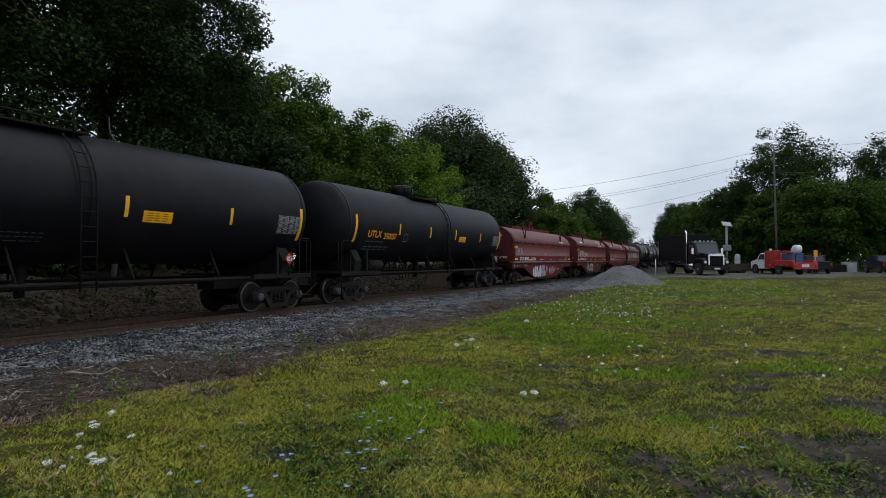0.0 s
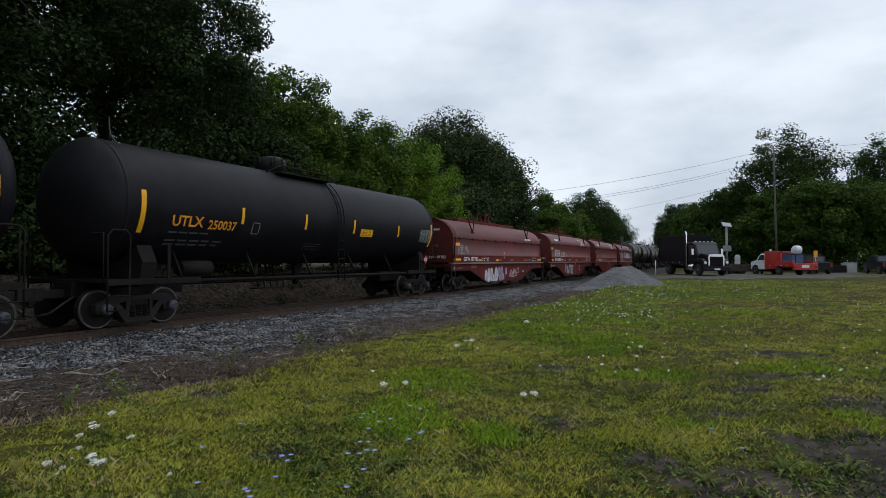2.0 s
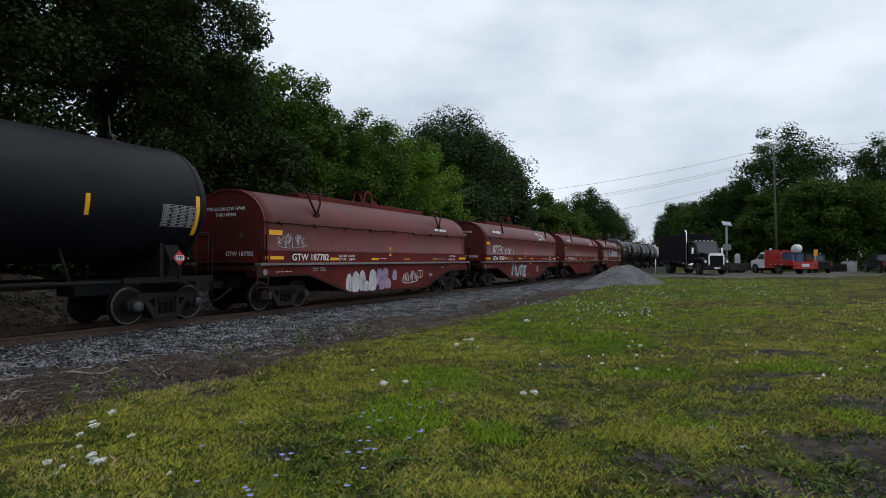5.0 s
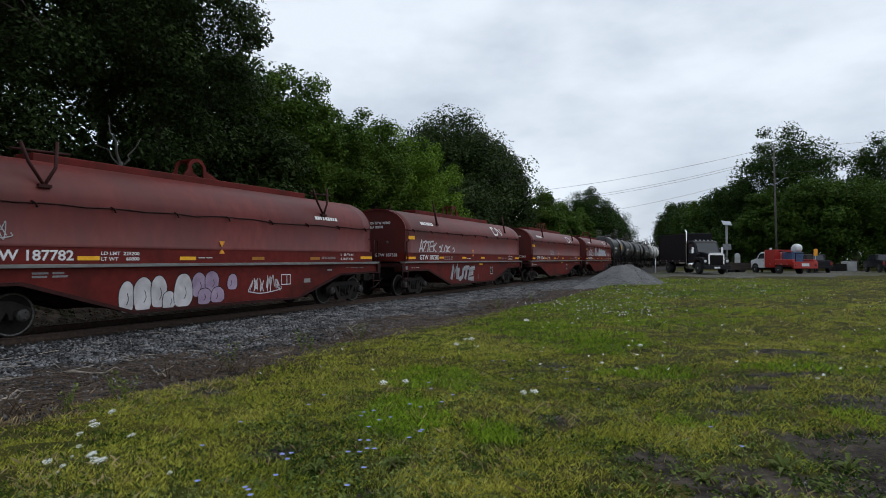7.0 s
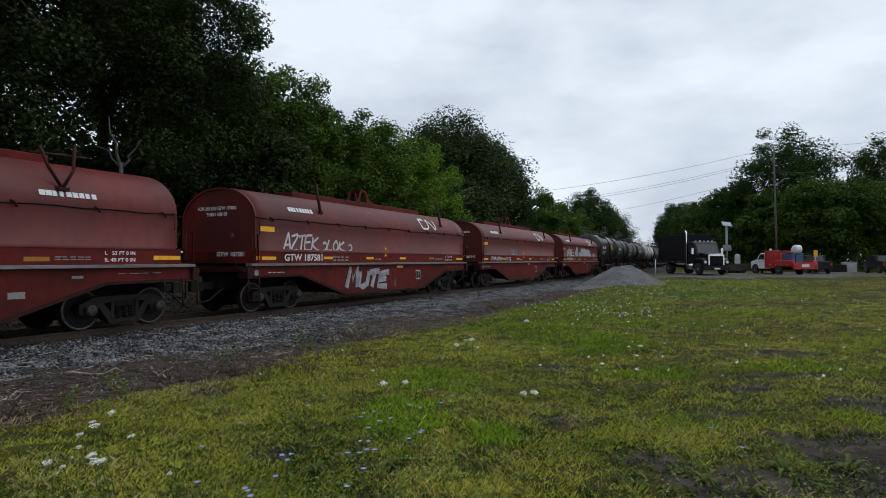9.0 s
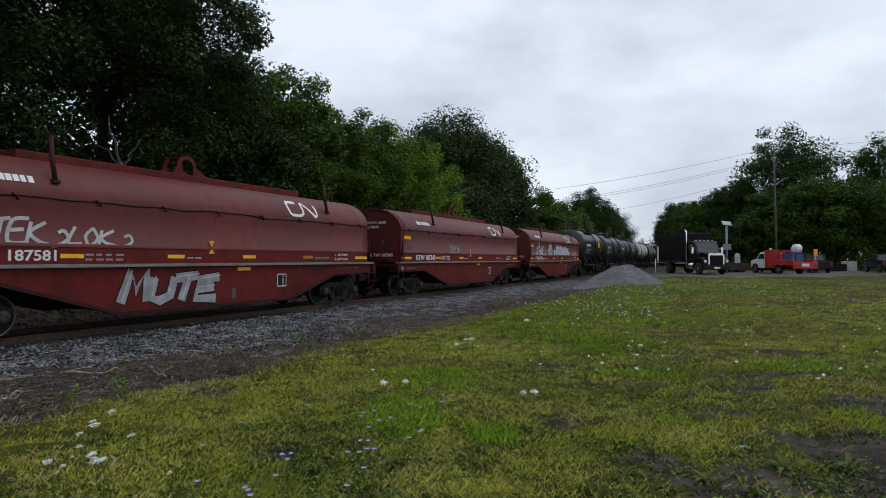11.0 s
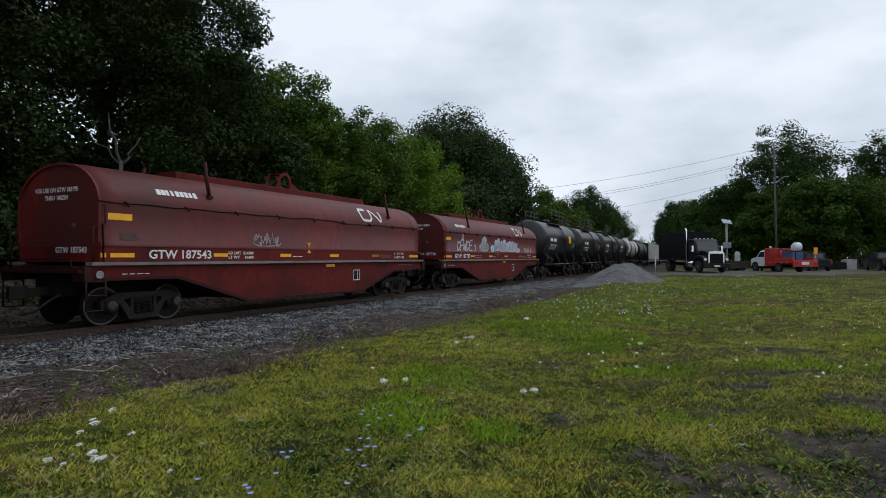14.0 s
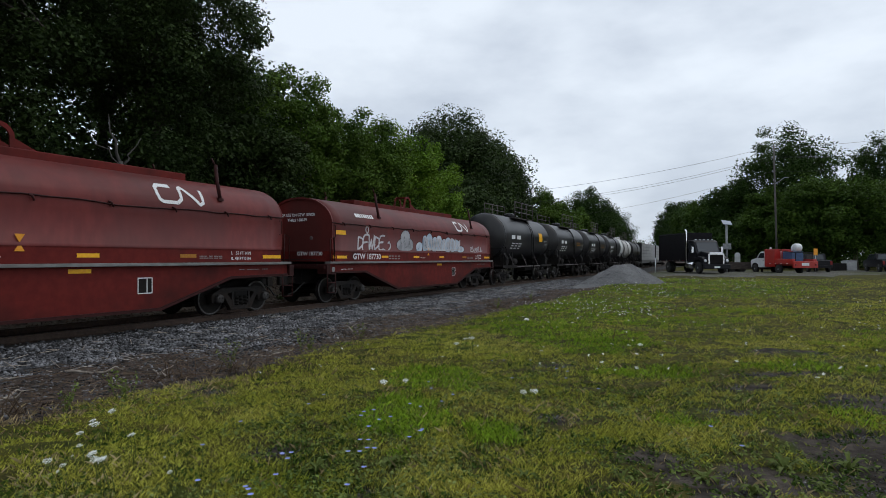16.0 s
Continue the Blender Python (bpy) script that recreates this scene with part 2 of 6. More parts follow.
def rod(bm, p0, p1, r0, r1=None, seg=8, caps=True):
    """A tapered round bar from p0 to p1."""
    p0, p1 = Vector(p0), Vector(p1)
    r1 = r0 if r1 is None else r1
    d = (p1 - p0).normalized()
    a = d.orthogonal().normalized()
    b = d.cross(a)
    rings = []
    for p, r in ((p0, r0), (p1, r1)):
        rings.append([bm.verts.new(p + (a * math.cos(k) + b * math.sin(k)) * r) for k in [2 * math.pi * i / seg for i in range(seg)]])
    for i in range(seg):
        j = (i + 1) % seg
        f = bm.faces.new((rings[0][i], rings[0][j], rings[1][j], rings[1][i]))
        f.smooth = True
    if caps:
        bm.faces.new(list(reversed(rings[0])))
        bm.faces.new(rings[1])


def pipe(bm, pts, r, seg=6, r1=None):
    """One round bar bent through points, tapering from r to r1."""
    P = [Vector(p) for p in pts]
    r1 = r if r1 is None else r1
    ref = None
    rings = []
    for i, p in enumerate(P):
        d = (P[min(i + 1, len(P) - 1)] - P[max(i - 1, 0)]).normalized()
        if d.length < 0.5:
            d = (P[1] - P[0]).normalized()
        a = (ref - d * ref.dot(d)) if ref is not None else d.orthogonal()
        if a.length < 1e-4:
            a = d.orthogonal()
        a.normalize()
        ref, b = a, d.cross(a)
        q = r + (r1 - r) * i / (len(P) - 1)
        rings.append([bm.verts.new(p + (a * math.cos(k) + b * math.sin(k)) * q) for k in [2 * math.pi * j / seg for j in range(seg)]])
    for u, v in zip(rings, rings[1:]):
        for i in range(seg):
            j = (i + 1) % seg
            bm.faces.new((u[i], u[j], v[j], v[i])).smooth = True
    bm.faces.new(list(reversed(rings[0])))
    bm.faces.new(rings[-1])


def lathe(bm, prof, axis="y", seg=32, centre=(0, 0, 0), smooth=True):
    """Turns a profile of (along, radius) about an axis through centre."""
    c = Vector(centre)
    rings = []
    for s, r in prof:
        ring = []
        for i in range(seg):
            k = 2 * math.pi * i / seg
            u, v = r * math.cos(k), r * math.sin(k)
            p = {"y": (u, s, v), "x": (s, u, v), "z": (u, v, s)}[axis]
            ring.append(bm.verts.new(c + Vector(p)))
        rings.append(ring)
    for a, b in zip(rings, rings[1:]):
        for i in range(seg):
            j = (i + 1) % seg
            f = bm.faces.new((a[i], a[j], b[j], b[i]))
            f.smooth = smooth
    bm.faces.new(rings[0])
    bm.faces.new(rings[-1])


def prism(bm, outline, t0, t1, axis="x", bevel=0.0):
    """Extrudes an outline of (y, z) along x, or of (x, z) along y, or of (x, y) along z."""
    put = {"x": lambda p, t: (t, p[0], p[1]), "y": lambda p, t: (p[0], t, p[1]), "z": lambda p, t: (p[0], p[1], t)}[axis]
    a = [bm.verts.new(put(p, t0)) for p in outline]
    b = [bm.verts.new(put(p, t1)) for p in outline]
    n = len(outline)
    fs = [bm.faces.new(a), bm.faces.new(list(reversed(b)))]
    for i in range(n):
        fs.append(bm.faces.new((a[i], b[i], b[(i + 1) % n], a[(i + 1) % n])))
    if bevel:
        bmesh.ops.bevel(bm, geom=list({e for f in fs for e in f.edges}), offset=bevel, segments=2, affect="EDGES", profile=0.5)


def finish(bm, name, material):
    bmesh.ops.recalc_face_normals(bm, faces=bm.faces)
    me = bpy.data.meshes.new(name)
    bm.to_mesh(me)
    bm.free()
    me.materials.append(material)
    return me


def part(name, bm, material, parent, label=""):
    """Links a bmesh, or a mesh, as one object under a thing or a part."""
    me = finish(bm, name, material) if isinstance(bm, bmesh.types.BMesh) else bm
    ob = new(name, me)
    ob.parent = parent
    return tagged(ob, label)


def thing(name, label, category, group="", kind="", m=None):
    ob = new(name)
    if m is not None:
        ob.matrix_world = m
    ob.empty_display_size = 0.2
    return tagged(ob, label, category, group, kind)


def solid(name, verts, faces, material):
    """A mesh from arrays: verts (n, 3), faces (m, 3 or 4)."""
    me = bpy.data.meshes.new(name)
    verts, faces = np.asarray(verts, np.float32), np.asarray(faces, np.int32)
    k = faces.shape[1]
    me.vertices.add(len(verts))
    me.vertices.foreach_set("co", verts.ravel())
    me.loops.add(faces.size)
    me.loops.foreach_set("vertex_index", faces.ravel())
    me.polygons.add(len(faces))
    me.polygons.foreach_set("loop_start", np.arange(0, faces.size, k, dtype=np.int32))
    me.polygons.foreach_set("loop_total", np.full(len(faces), k, np.int32))
    me.update(calc_edges=True)
    me.materials.append(material)
    return me


# ---- the lie of the land ----
TRACK_X, RAIL_Z, SPEED = -14.0, 0.12, 4.44


def bend(s):
    """How far the line has swung away at s metres ahead, and its heading in degrees."""
    if s < 85:
        q = max(0.0, s - 35.0)
        return 0.00045 * q * q, math.degrees(math.atan(0.0009 * q))
    q = min(35.0, s - 85.0)
    return 1.125 + 0.045 * q - 0.045 / 70 * q * q, math.degrees(math.atan(0.045 * (1 - q / 35)))


def smooth_step(a, b, x):
    q = np.clip((x - a) / (b - a), 0, 1)
    return q * q * (3 - 2 * q)


def lateral(x, y):
    q, r = np.clip(y - 35.0, 0, 50), np.clip(y - 85.0, 0, 35)
    return -x - 0.00045 * q ** 2 - 0.045 * r + 0.045 / 70 * r * r


def land(x, y):
    """Height of the ground sheet."""
    d = lateral(x, y)
    ahead = 0.43 * x + 0.9 * y
    near = 0.42 * smooth_step(12, 50, ahead) * (1 - smooth_step(6, 10, d)) + 0.04 * np.sin(x * 0.9 + 1) * np.sin(y * 0.7) * smooth_step(1, 3, np.hypot(x, y))
    strip = -0.12 * smooth_step(6.5, 8.5, d) - 0.25 * smooth_step(11.5, 12.2, d)
    bank = (1.3 * smooth_step(16.4, 20.5, d)) + 0.12 * np.sin(y * 0.8) * smooth_step(17, 19, d)
    return near + strip + bank + 0.3 * smooth_step(15.8, 16.4, d) - 0.07


def build_ground():
    def lines(a, b, step, far):
        mid = list(np.arange(a, b + 1e-6, step))
        out, g = [], step
        while (out[-1] if out else b) < far:
            g *= 1.25
            out.append((out[-1] if out else b) + g)
        low, g = [], step
        while (low[-1] if low else a) > -far:
            g *= 1.25
            low.append((low[-1] if low else a) - g)
        return np.array(low[::-1] + mid + out)
    xs, ys = lines(-26, 14, 0.28, 1500), lines(-6, 60, 0.45, 1500)
    X, Y = np.meshgrid(xs, ys)
    Z = land(X, Y)
    fine = smooth_step(60, 20, np.hypot(X, Y)) * 0.03
    rng = np.random.default_rng(4)
    Z = Z + fine * rng.standard_normal(Z.shape) * 0.6
    nx, ny = len(xs), len(ys)
    i = np.arange(nx * ny).reshape(ny, nx)
    F = np.stack([i[:-1, :-1], i[:-1, 1:], i[1:, 1:], i[1:, :-1]], -1).reshape(-1, 4)
    me = solid("ground", np.stack([X, Y, Z], -1).reshape(-1, 3), F, M["turf"])
    me.polygons.foreach_set("use_smooth", np.ones(len(F), bool))
    D = lateral(X, Y)
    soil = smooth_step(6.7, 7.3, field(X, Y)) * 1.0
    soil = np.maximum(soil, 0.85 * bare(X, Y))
    # brown earth and leaf mould on the bank behind the line
    soil = np.maximum(soil, smooth_step(15.6, 16.6, D))
    at = me.attributes.new("soil", "FLOAT", "POINT")
    at.data.foreach_set("value", soil.ravel().astype(np.float32))
    tagged(new("ground", me), "patchy green and yellowed grass with bare soil", "ground", kind="structure")


def stones(n, pick, lo, hi, seed):
    """Arrays of n small broken stones at the places that pick(rng, n) gives."""
    rng = np.random.default_rng(seed)
    base = np.array([(1, 0, 0), (-1, 0, 0), (0, 1, 0), (0, -1, 0), (0, 0, 1), (0, 0, -1)], float)
    tri = np.array([(0, 2, 4), (2, 1, 4), (1, 3, 4), (3, 0, 4), (2, 0, 5), (1, 2, 5), (3, 1, 5), (0, 3, 5)])
    P = pick(rng, n)
    n = len(P)
    V = base[None] * rng.uniform(0.55, 1.3, (n, 6, 1)) + rng.normal(0, 0.22, (n, 6, 3))
    R, _ = np.linalg.qr(rng.normal(size=(n, 3, 3)))
    V = np.einsum("nij,nkj->nki", R, V) * rng.uniform(lo, hi, (n, 1, 1)) * np.array([1, 1, 0.75])
    V = V + P[:, None]
    F = tri[None] + 6 * np.arange(n)[:, None, None]
    return V.reshape(-1, 3), F.reshape(-1, 3)


BED = [(17.2, -0.36), (16.2, -0.12), (15.6, -0.04), (12.4, -0.04), (11.6, -0.1), (9.9, -0.19), (9.0, -0.24)]


def bed_height(d):
    return np.interp(d, [b[0] for b in BED[::-1]], [b[1] for b in BED[::-1]])


def sweep(bm, section, y0, y1, step, closed=True):
    """A section of (d, z) drawn along the bent line."""
    rings = []
    for s in np.arange(y0, y1 + 0.01, step):
        o, _ = bend(s)
        rings.append([bm.verts.new((-d - o, s, z)) for d, z in section])
    n = len(section)
    for a, b in zip(rings, rings[1:]):
        for i in range(n if closed else n - 1):
            j = (i + 1) % n
            bm.faces.new((a[i], a[j], b[j], b[i]))
    if closed:
        bm.faces.new(rings[0])
        bm.faces.new(list(reversed(rings[-1])))


def build_track():
    track = thing("railway_track", "single railway line on grey stone ballast", "railway track", kind="structure")
    # bed sheet, coloured dark to stand in for shade between the stones
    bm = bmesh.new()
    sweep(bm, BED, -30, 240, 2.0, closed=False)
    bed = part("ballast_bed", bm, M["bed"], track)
    def pick(rng, n):
        y = rng.uniform(-1, 50, n) if n > 30000 else rng.uniform(2, 90, n)
        d = np.where(rng.random(n) < 0.86, rng.triangular(8.0, 11.2, 13.2, n), rng.uniform(14.8, 17, n))
        q = np.maximum(0, y - 35)
        return np.stack([-d - 0.00045 * q * q, y, bed_height(d) + 0.012 + np.where(d < 9.3, 0.05, 0)], -1)
    V, F = stones(64000, pick, 0.021, 0.049, 11)
    st = part("ballast_stones", solid("ballast_stones", V, F, M["stone"]), M["stone"], track)
    tagged(st, kind="stuff")
    # rails: foot, web and head
    sec = [(-0.075, -0.17), (0.075, -0.17), (0.075, -0.155), (0.012, -0.135), (0.012, -0.045), (0.036, -0.035), (0.036, -0.004), (0.028, 0.0),
           (-0.028, 0.0), (-0.036, -0.004), (-0.036, -0.035), (-0.012, -0.045), (-0.012, -0.135), (-0.075, -0.155)]
    for d in (13.25, 14.75):
        bm = bmesh.new()
        sweep(bm, [(d + a, RAIL_Z + z) for a, z in sec], -30, 240, 2.0)
        rail = part("rail", bm, M["rail"], track, "rusty steel rail with a worn head")
        bm = bmesh.new()
        sweep(bm, [(d - 0.024, RAIL_Z + 0.001), (d + 0.024, RAIL_Z + 0.001)], -30, 240, 2.0, closed=False)
        part("rail_head", bm, M["railtop"], rail, "polished running surface")
    bm = bmesh.new()
    box(bm, -1.3, 1.3, -0.11, 0.11, -0.18, 0.0, 0.012)
    tie = finish(bm, "tie", M["tie"])
    bm = bmesh.new()
    for sx in (-0.75, 0.75):
        box(bm, sx - 0.17, sx + 0.17, -0.09, 0.09, 0.0, 0.014)
        for a in (-0.11, 0.11):
            for b in (-0.05, 0.05):
                box(bm, sx + a - 0.012, sx + a + 0.012, b - 0.012, b + 0.012, 0.014, 0.04)
    plate = finish(bm, "tie_plates", M["rail"])
    rng = random.Random(3)
    for k in range(130):
        s = -4 + k * 0.52
        o, h = bend(s)
        t = part("tie", tie, None, track)
        t.matrix_basis = pose(TRACK_X - o + rng.uniform(-0.04, 0.04), s, RAIL_Z - 0.175, 0, 0, h + rng.uniform(-0.8, 0.8))
        part("tie_plates", plate, None, t)


# ---- lettering ----
def text_arrays(words):
    cu = bpy.data.curves.new("lettering", "FONT")
    cu.body, cu.size, cu.resolution_u, cu.offset = words, 1.0, 3, 0.022
    ob = new("lettering", cu)
    bpy.context.view_layer.update()
    me = bpy.data.meshes.new_from_object(ob)
    V = np.array([v.co[:] for v in me.vertices]).reshape(-1, 3)
    F = [tuple(p.vertices) for p in me.polygons]
    bpy.data.objects.remove(ob)
    bpy.data.curves.remove(cu)
    bpy.data.meshes.remove(me)
    return V, F


def letter(parent, name, words, y0, z0, high, wide, x, material, radius=0.0, zc=0.0, lean=None, end=None):
    """Words painted on the side that faces +x; radius: on a round shell about the height zc; end: on an end wall at that y."""
    V, F = text_arrays(words)
    lo, hi = V.min(0), V.max(0)
    U = (V - lo) / np.maximum(hi - lo, 1e-6)
    y, z = y0 + U[:, 0] * wide, z0 + U[:, 1] * high
    if end is not None:
        P = [(a, end, b) for a, b in zip(y, z)]
    elif radius:
        P = [(math.sqrt(max(0.01, radius ** 2 - (b - zc) ** 2)) + x, a, b) for a, b in zip(y, z)]
    elif lean:
        P = [(lean(b) + x, a, b) for a, b in zip(y, z)]
    else:
        P = [(x, a, b) for a, b in zip(y, z)]
    me = bpy.data.meshes.new(name)
    me.from_pydata(P, [], F)
    me.materials.append(material)
    return part(name, me, material, parent)


def patch(parent, name, y0, y1, z0, z1, x, material, radius=0.0, zc=0.0, rows=8, label="", lean=None):
    """A thin plate or stripe on the +x side, or wrapped on the shell."""
    bm = bmesh.new()
    put = (lambda z: math.sqrt(max(0.01, radius ** 2 - (z - zc) ** 2)) + x) if radius else (lean and (lambda z: lean(z) + x)) or (lambda z: x)
    rows = rows if radius or lean else 1
    g = []
    for i in range(rows + 1):
        z = z0 + (z1 - z0) * i / rows
        g.append([bm.verts.new((put(z) + e, y, z)) for y in (y0, y1) for e in (0, -0.008)])
    for a, b in zip(g, g[1:]):
        bm.faces.new((a[0], a[2], b[2], b[0]))
        bm.faces.new((a[0], b[0], b[1], a[1]))
        bm.faces.new((a[2], a[3], b[3], b[2]))
    for a in (g[0], g[-1]):
        bm.faces.new((a[0], a[1], a[3], a[2]))
    return part(name, bm, material, parent, label)


def strokes(parent, name, lines, width, x, material, put=None, label=""):
    """Painted strokes along lines of (y, z) on the +x side; put(z) gives the wall's x."""
    bm = bmesh.new()
    flat = put is None
    wall = put or (lambda z: 0.0)
    k = 0
    for line in lines:
        k += 1
        P = [Vector(line[0])]
        for a, b in zip(line, line[1:]):
            a, b = Vector(a), Vector(b)
            m = max(1, int((b - a).length / 0.07)) if not flat else 1
            P += [a.lerp(b, (i + 1) / m) for i in range(m)]
        L = []
        for i, p in enumerate(P):
            d = (P[min(i + 1, len(P) - 1)] - P[max(i - 1, 0)])
            d = d.normalized() if d.length else Vector((1, 0))
            nrm = Vector((-d.y, d.x)) * width / 2
            L.append([bm.verts.new((wall(q.y) + x + 0.0006 * k, q.x, q.y)) for q in (p + nrm, p - nrm)])
        for a, b in zip(L, L[1:]):
            bm.faces.new((a[0], a[1], b[1], b[0]))
    return part(name, bm, material, parent, label)


def arc(cy, cz, ry, rz, a0, a1, n=10):
    return [(cy + ry * math.cos(radians(a0 + (a1 - a0) * i / n)), cz + rz * math.sin(radians(a0 + (a1 - a0) * i / n))) for i in range(n + 1)]


def bars(parent, name, y0, z0, y1, z1, rows, x, material, seed, radius=0.0, zc=0.0, lean=None, gaps=3, fill=0.42):
    """Rows of small unreadable marks, as plain bars."""
    rng = random.Random(seed)
    bm = bmesh.new()
    h = (z1 - z0) / rows
    for r in range(rows):
        z = z0 + h * r
        y = y0
        for g in range(gaps):
            w = (y1 - y0) / gaps
            a, b = y + 0.03 * w, y + w * rng.uniform(0.6, 0.94)
            q = []
            for yy, zz in ((a, z), (b, z), (b, z + h * fill), (a, z + h * fill)):
                xx = math.sqrt(max(0.01, radius ** 2 - (zz - zc) ** 2)) + x if radius else (lean(zz) + x if lean else x)
                q.append(bm.verts.new((xx, yy, zz)))
            bm.faces.new(q)
            y += w
    return tagged(part(name, bm, material, parent), kind="stuff")


# ---- railway wagons ----
WHEEL_R, WHEELBASE = 0.457, 1.78
wheelsets, cars = [], []
_cache = {}


def cached(key, make):
    if key not in _cache:
        _cache[key] = make()
    return _cache[key]


def wheelset_mesh(cap="cap_dark"):
    bm = bmesh.new()
    rod(bm, (-1.0, 0, 0), (1.0, 0, 0), 0.085, seg=12)
    for sg in (-1, 1):
        n0 = len(bm.faces)
        lathe(bm, [(sg * 0.68, 0.30), (sg * 0.685, 0.47), (sg * 0.70, 0.482), (sg * 0.715, 0.462)], "x", 36)
        lathe(bm, [(sg * 0.716, 0.20), (sg * 0.80, 0.15), (sg * 0.815, 0.16), (sg * 0.775, 0.30), (sg * 0.80, 0.385), (sg * 0.818, 0.40)], "x", 36)
        n1 = len(bm.faces)
        lathe(bm, [(sg * 0.713, 0.463), (sg * 0.80, 0.455), (sg * 0.822, 0.448), (sg * 0.822, 0.425), (sg * 0.817, 0.40)], "x", 36)
        bm.faces.ensure_lookup_table()
        for f in bm.faces[n1:]:
            f.material_index = 1
        n2 = len(bm.faces)
        lathe(bm, [(sg * 0.98, 0.13), (sg * 1.19, 0.13), (sg * 1.215, 0.115), (sg * 1.215, 0.02)], "x", 16)
        for k in range(3):
            a = 2 * math.pi * k / 3
            rod(bm, (sg * 1.21, 0.07 * math.cos(a), 0.07 * math.sin(a)), (sg * 1.24, 0.07 * math.cos(a), 0.07 * math.sin(a)), 0.022, seg=6)
        bm.faces.ensure_lookup_table()
        for f in bm.faces[n2:]:
            f.material_index = 2
    me = finish(bm, "wheelset", M["wheel"])
    me.materials.append(M["tread"])
    me.materials.append(M[cap])
    return me


def sideframe_mesh():
    bm = bmesh.new()
    a, b = -0.09, 0.09
    prism(bm, [(-1.1, 0.36), (-0.68, 0.36), (-0.68, 0.5), (-0.6, 0.6), (-0.3, 0.64), (0.3, 0.64), (0.6, 0.6), (0.68, 0.5), (0.68, 0.36), (1.1, 0.36),
               (1.12, 0.58), (0.95, 0.66), (0.75, 0.76), (-0.75, 0.76), (-0.95, 0.66), (-1.12, 0.58)], a, b, "x", 0.02)
    for s in (-1, 1):
        prism(bm, [(s * 0.72, 0.62), (s * 0.55, 0.62), (s * 0.26, 0.28), (s * 0.26, 0.12), (s * 0.38, 0.12)], a + 0.01, b - 0.01, "x", 0.015)
        prism(bm, [(s * 0.27, 0.2), (s * 0.36, 0.2), (s * 0.36, 0.66), (s * 0.27, 0.66)], a, b, "x", 0.01)
    prism(bm, [(-0.4, 0.12), (0.4, 0.12), (0.36, 0.25), (-0.36, 0.25)], a, b, "x", 0.015)
    return finish(bm, "sideframe", M["cast"])


def spring_mesh():
    bm = bmesh.new()
    pts = [(0.062 * math.cos(k * 1.05), 0.062 * math.sin(k * 1.05), 0.25 + 0.25 * k / 36) for k in range(37)]
    pipe(bm, pts, 0.014, 4)
    return finish(bm, "coil_spring", M["cast"])


def bolster_mesh():
    bm = bmesh.new()
    box(bm, -1.08, 1.08, -0.25, 0.25, 0.5, 0.66, 0.03)
    lathe(bm, [(0.62, 0.2), (0.82, 0.2)], "z", 16)
    for s in (-1, 1):
        rod(bm, (-0.8, s * 0.36, 0.33), (0.8, s * 0.36, 0.33), 0.05, seg=6)
        for x in (-0.75, 0.75):
            prism(bm, [(s * 0.38, 0.24), (s * 0.43, 0.24), (s * 0.45, 0.5), (s * 0.40, 0.5)], x - 0.09, x + 0.09)
    return finish(bm, "bolster", M["iron"])


def add_truck(car, y, cap="cap_dark"):
    tr = part("wheel_truck", cached("bolster", bolster_mesh), None, car, "cast steel wheel truck with coil springs")
    tr.location = (0, y, 0)
    for s in (-1, 1):
        f = part("sideframe", cached("sideframe", sideframe_mesh), None, tr)
        f.location = (s * 1.0, 0, 0)
        for a in (-0.17, 0.0, 0.17):
            for b in (-0.07, 0.07):
                f = part("coil_spring", cached("spring", spring_mesh), None, tr)
                f.location = (s + b, a, 0)
    for s in (-1, 1):
        w = part("wheelset", cached("wheelset" + cap, lambda: wheelset_mesh(cap)), None, tr)
        w.location = (0, s * WHEELBASE / 2, WHEEL_R)


def add_coupler(car, y, s):
    """Coupler with its hose, reaching out from an end towards s."""
    bm = bmesh.new()
    box(bm, -0.1, 0.1, min(y, y + s * 0.62), max(y, y + s * 0.62), 0.72, 0.92, 0.02)
    prism(bm, [(-0.16, y + s * 0.55), (0.16, y + s * 0.55), (0.19, y + s * 0.72), (0.08, y + s * 0.90), (-0.1, y + s * 0.86), (-0.18, y + s * 0.72)], 0.68, 0.97, "z", 0.02)
    part("coupler", bm, M["cast"], car)
    bm = bmesh.new()
    pipe(bm, [(0.45, y + s * 0.05, 0.75), (0.46, y + s * 0.3, 0.62), (0.4, y + s * 0.55, 0.42), (0.32, y + s * 0.8, 0.36)], 0.024)
    part("air_hose", bm, M["rubber"], car)


def cover_x(z, drop=0.0):
    """Half-width of the coil cover at height z over the rail; drop: how much lower its shoulder sits."""
    z0, rise = 2.8 - drop, 0.95 + 0.9 * drop
    if z <= z0:
        return 1.47
    q = min(1.0, (z - z0) / rise)
    return 1.47 * (max(0.0, 1 - q ** 1.9)) ** (1 / 2.1)


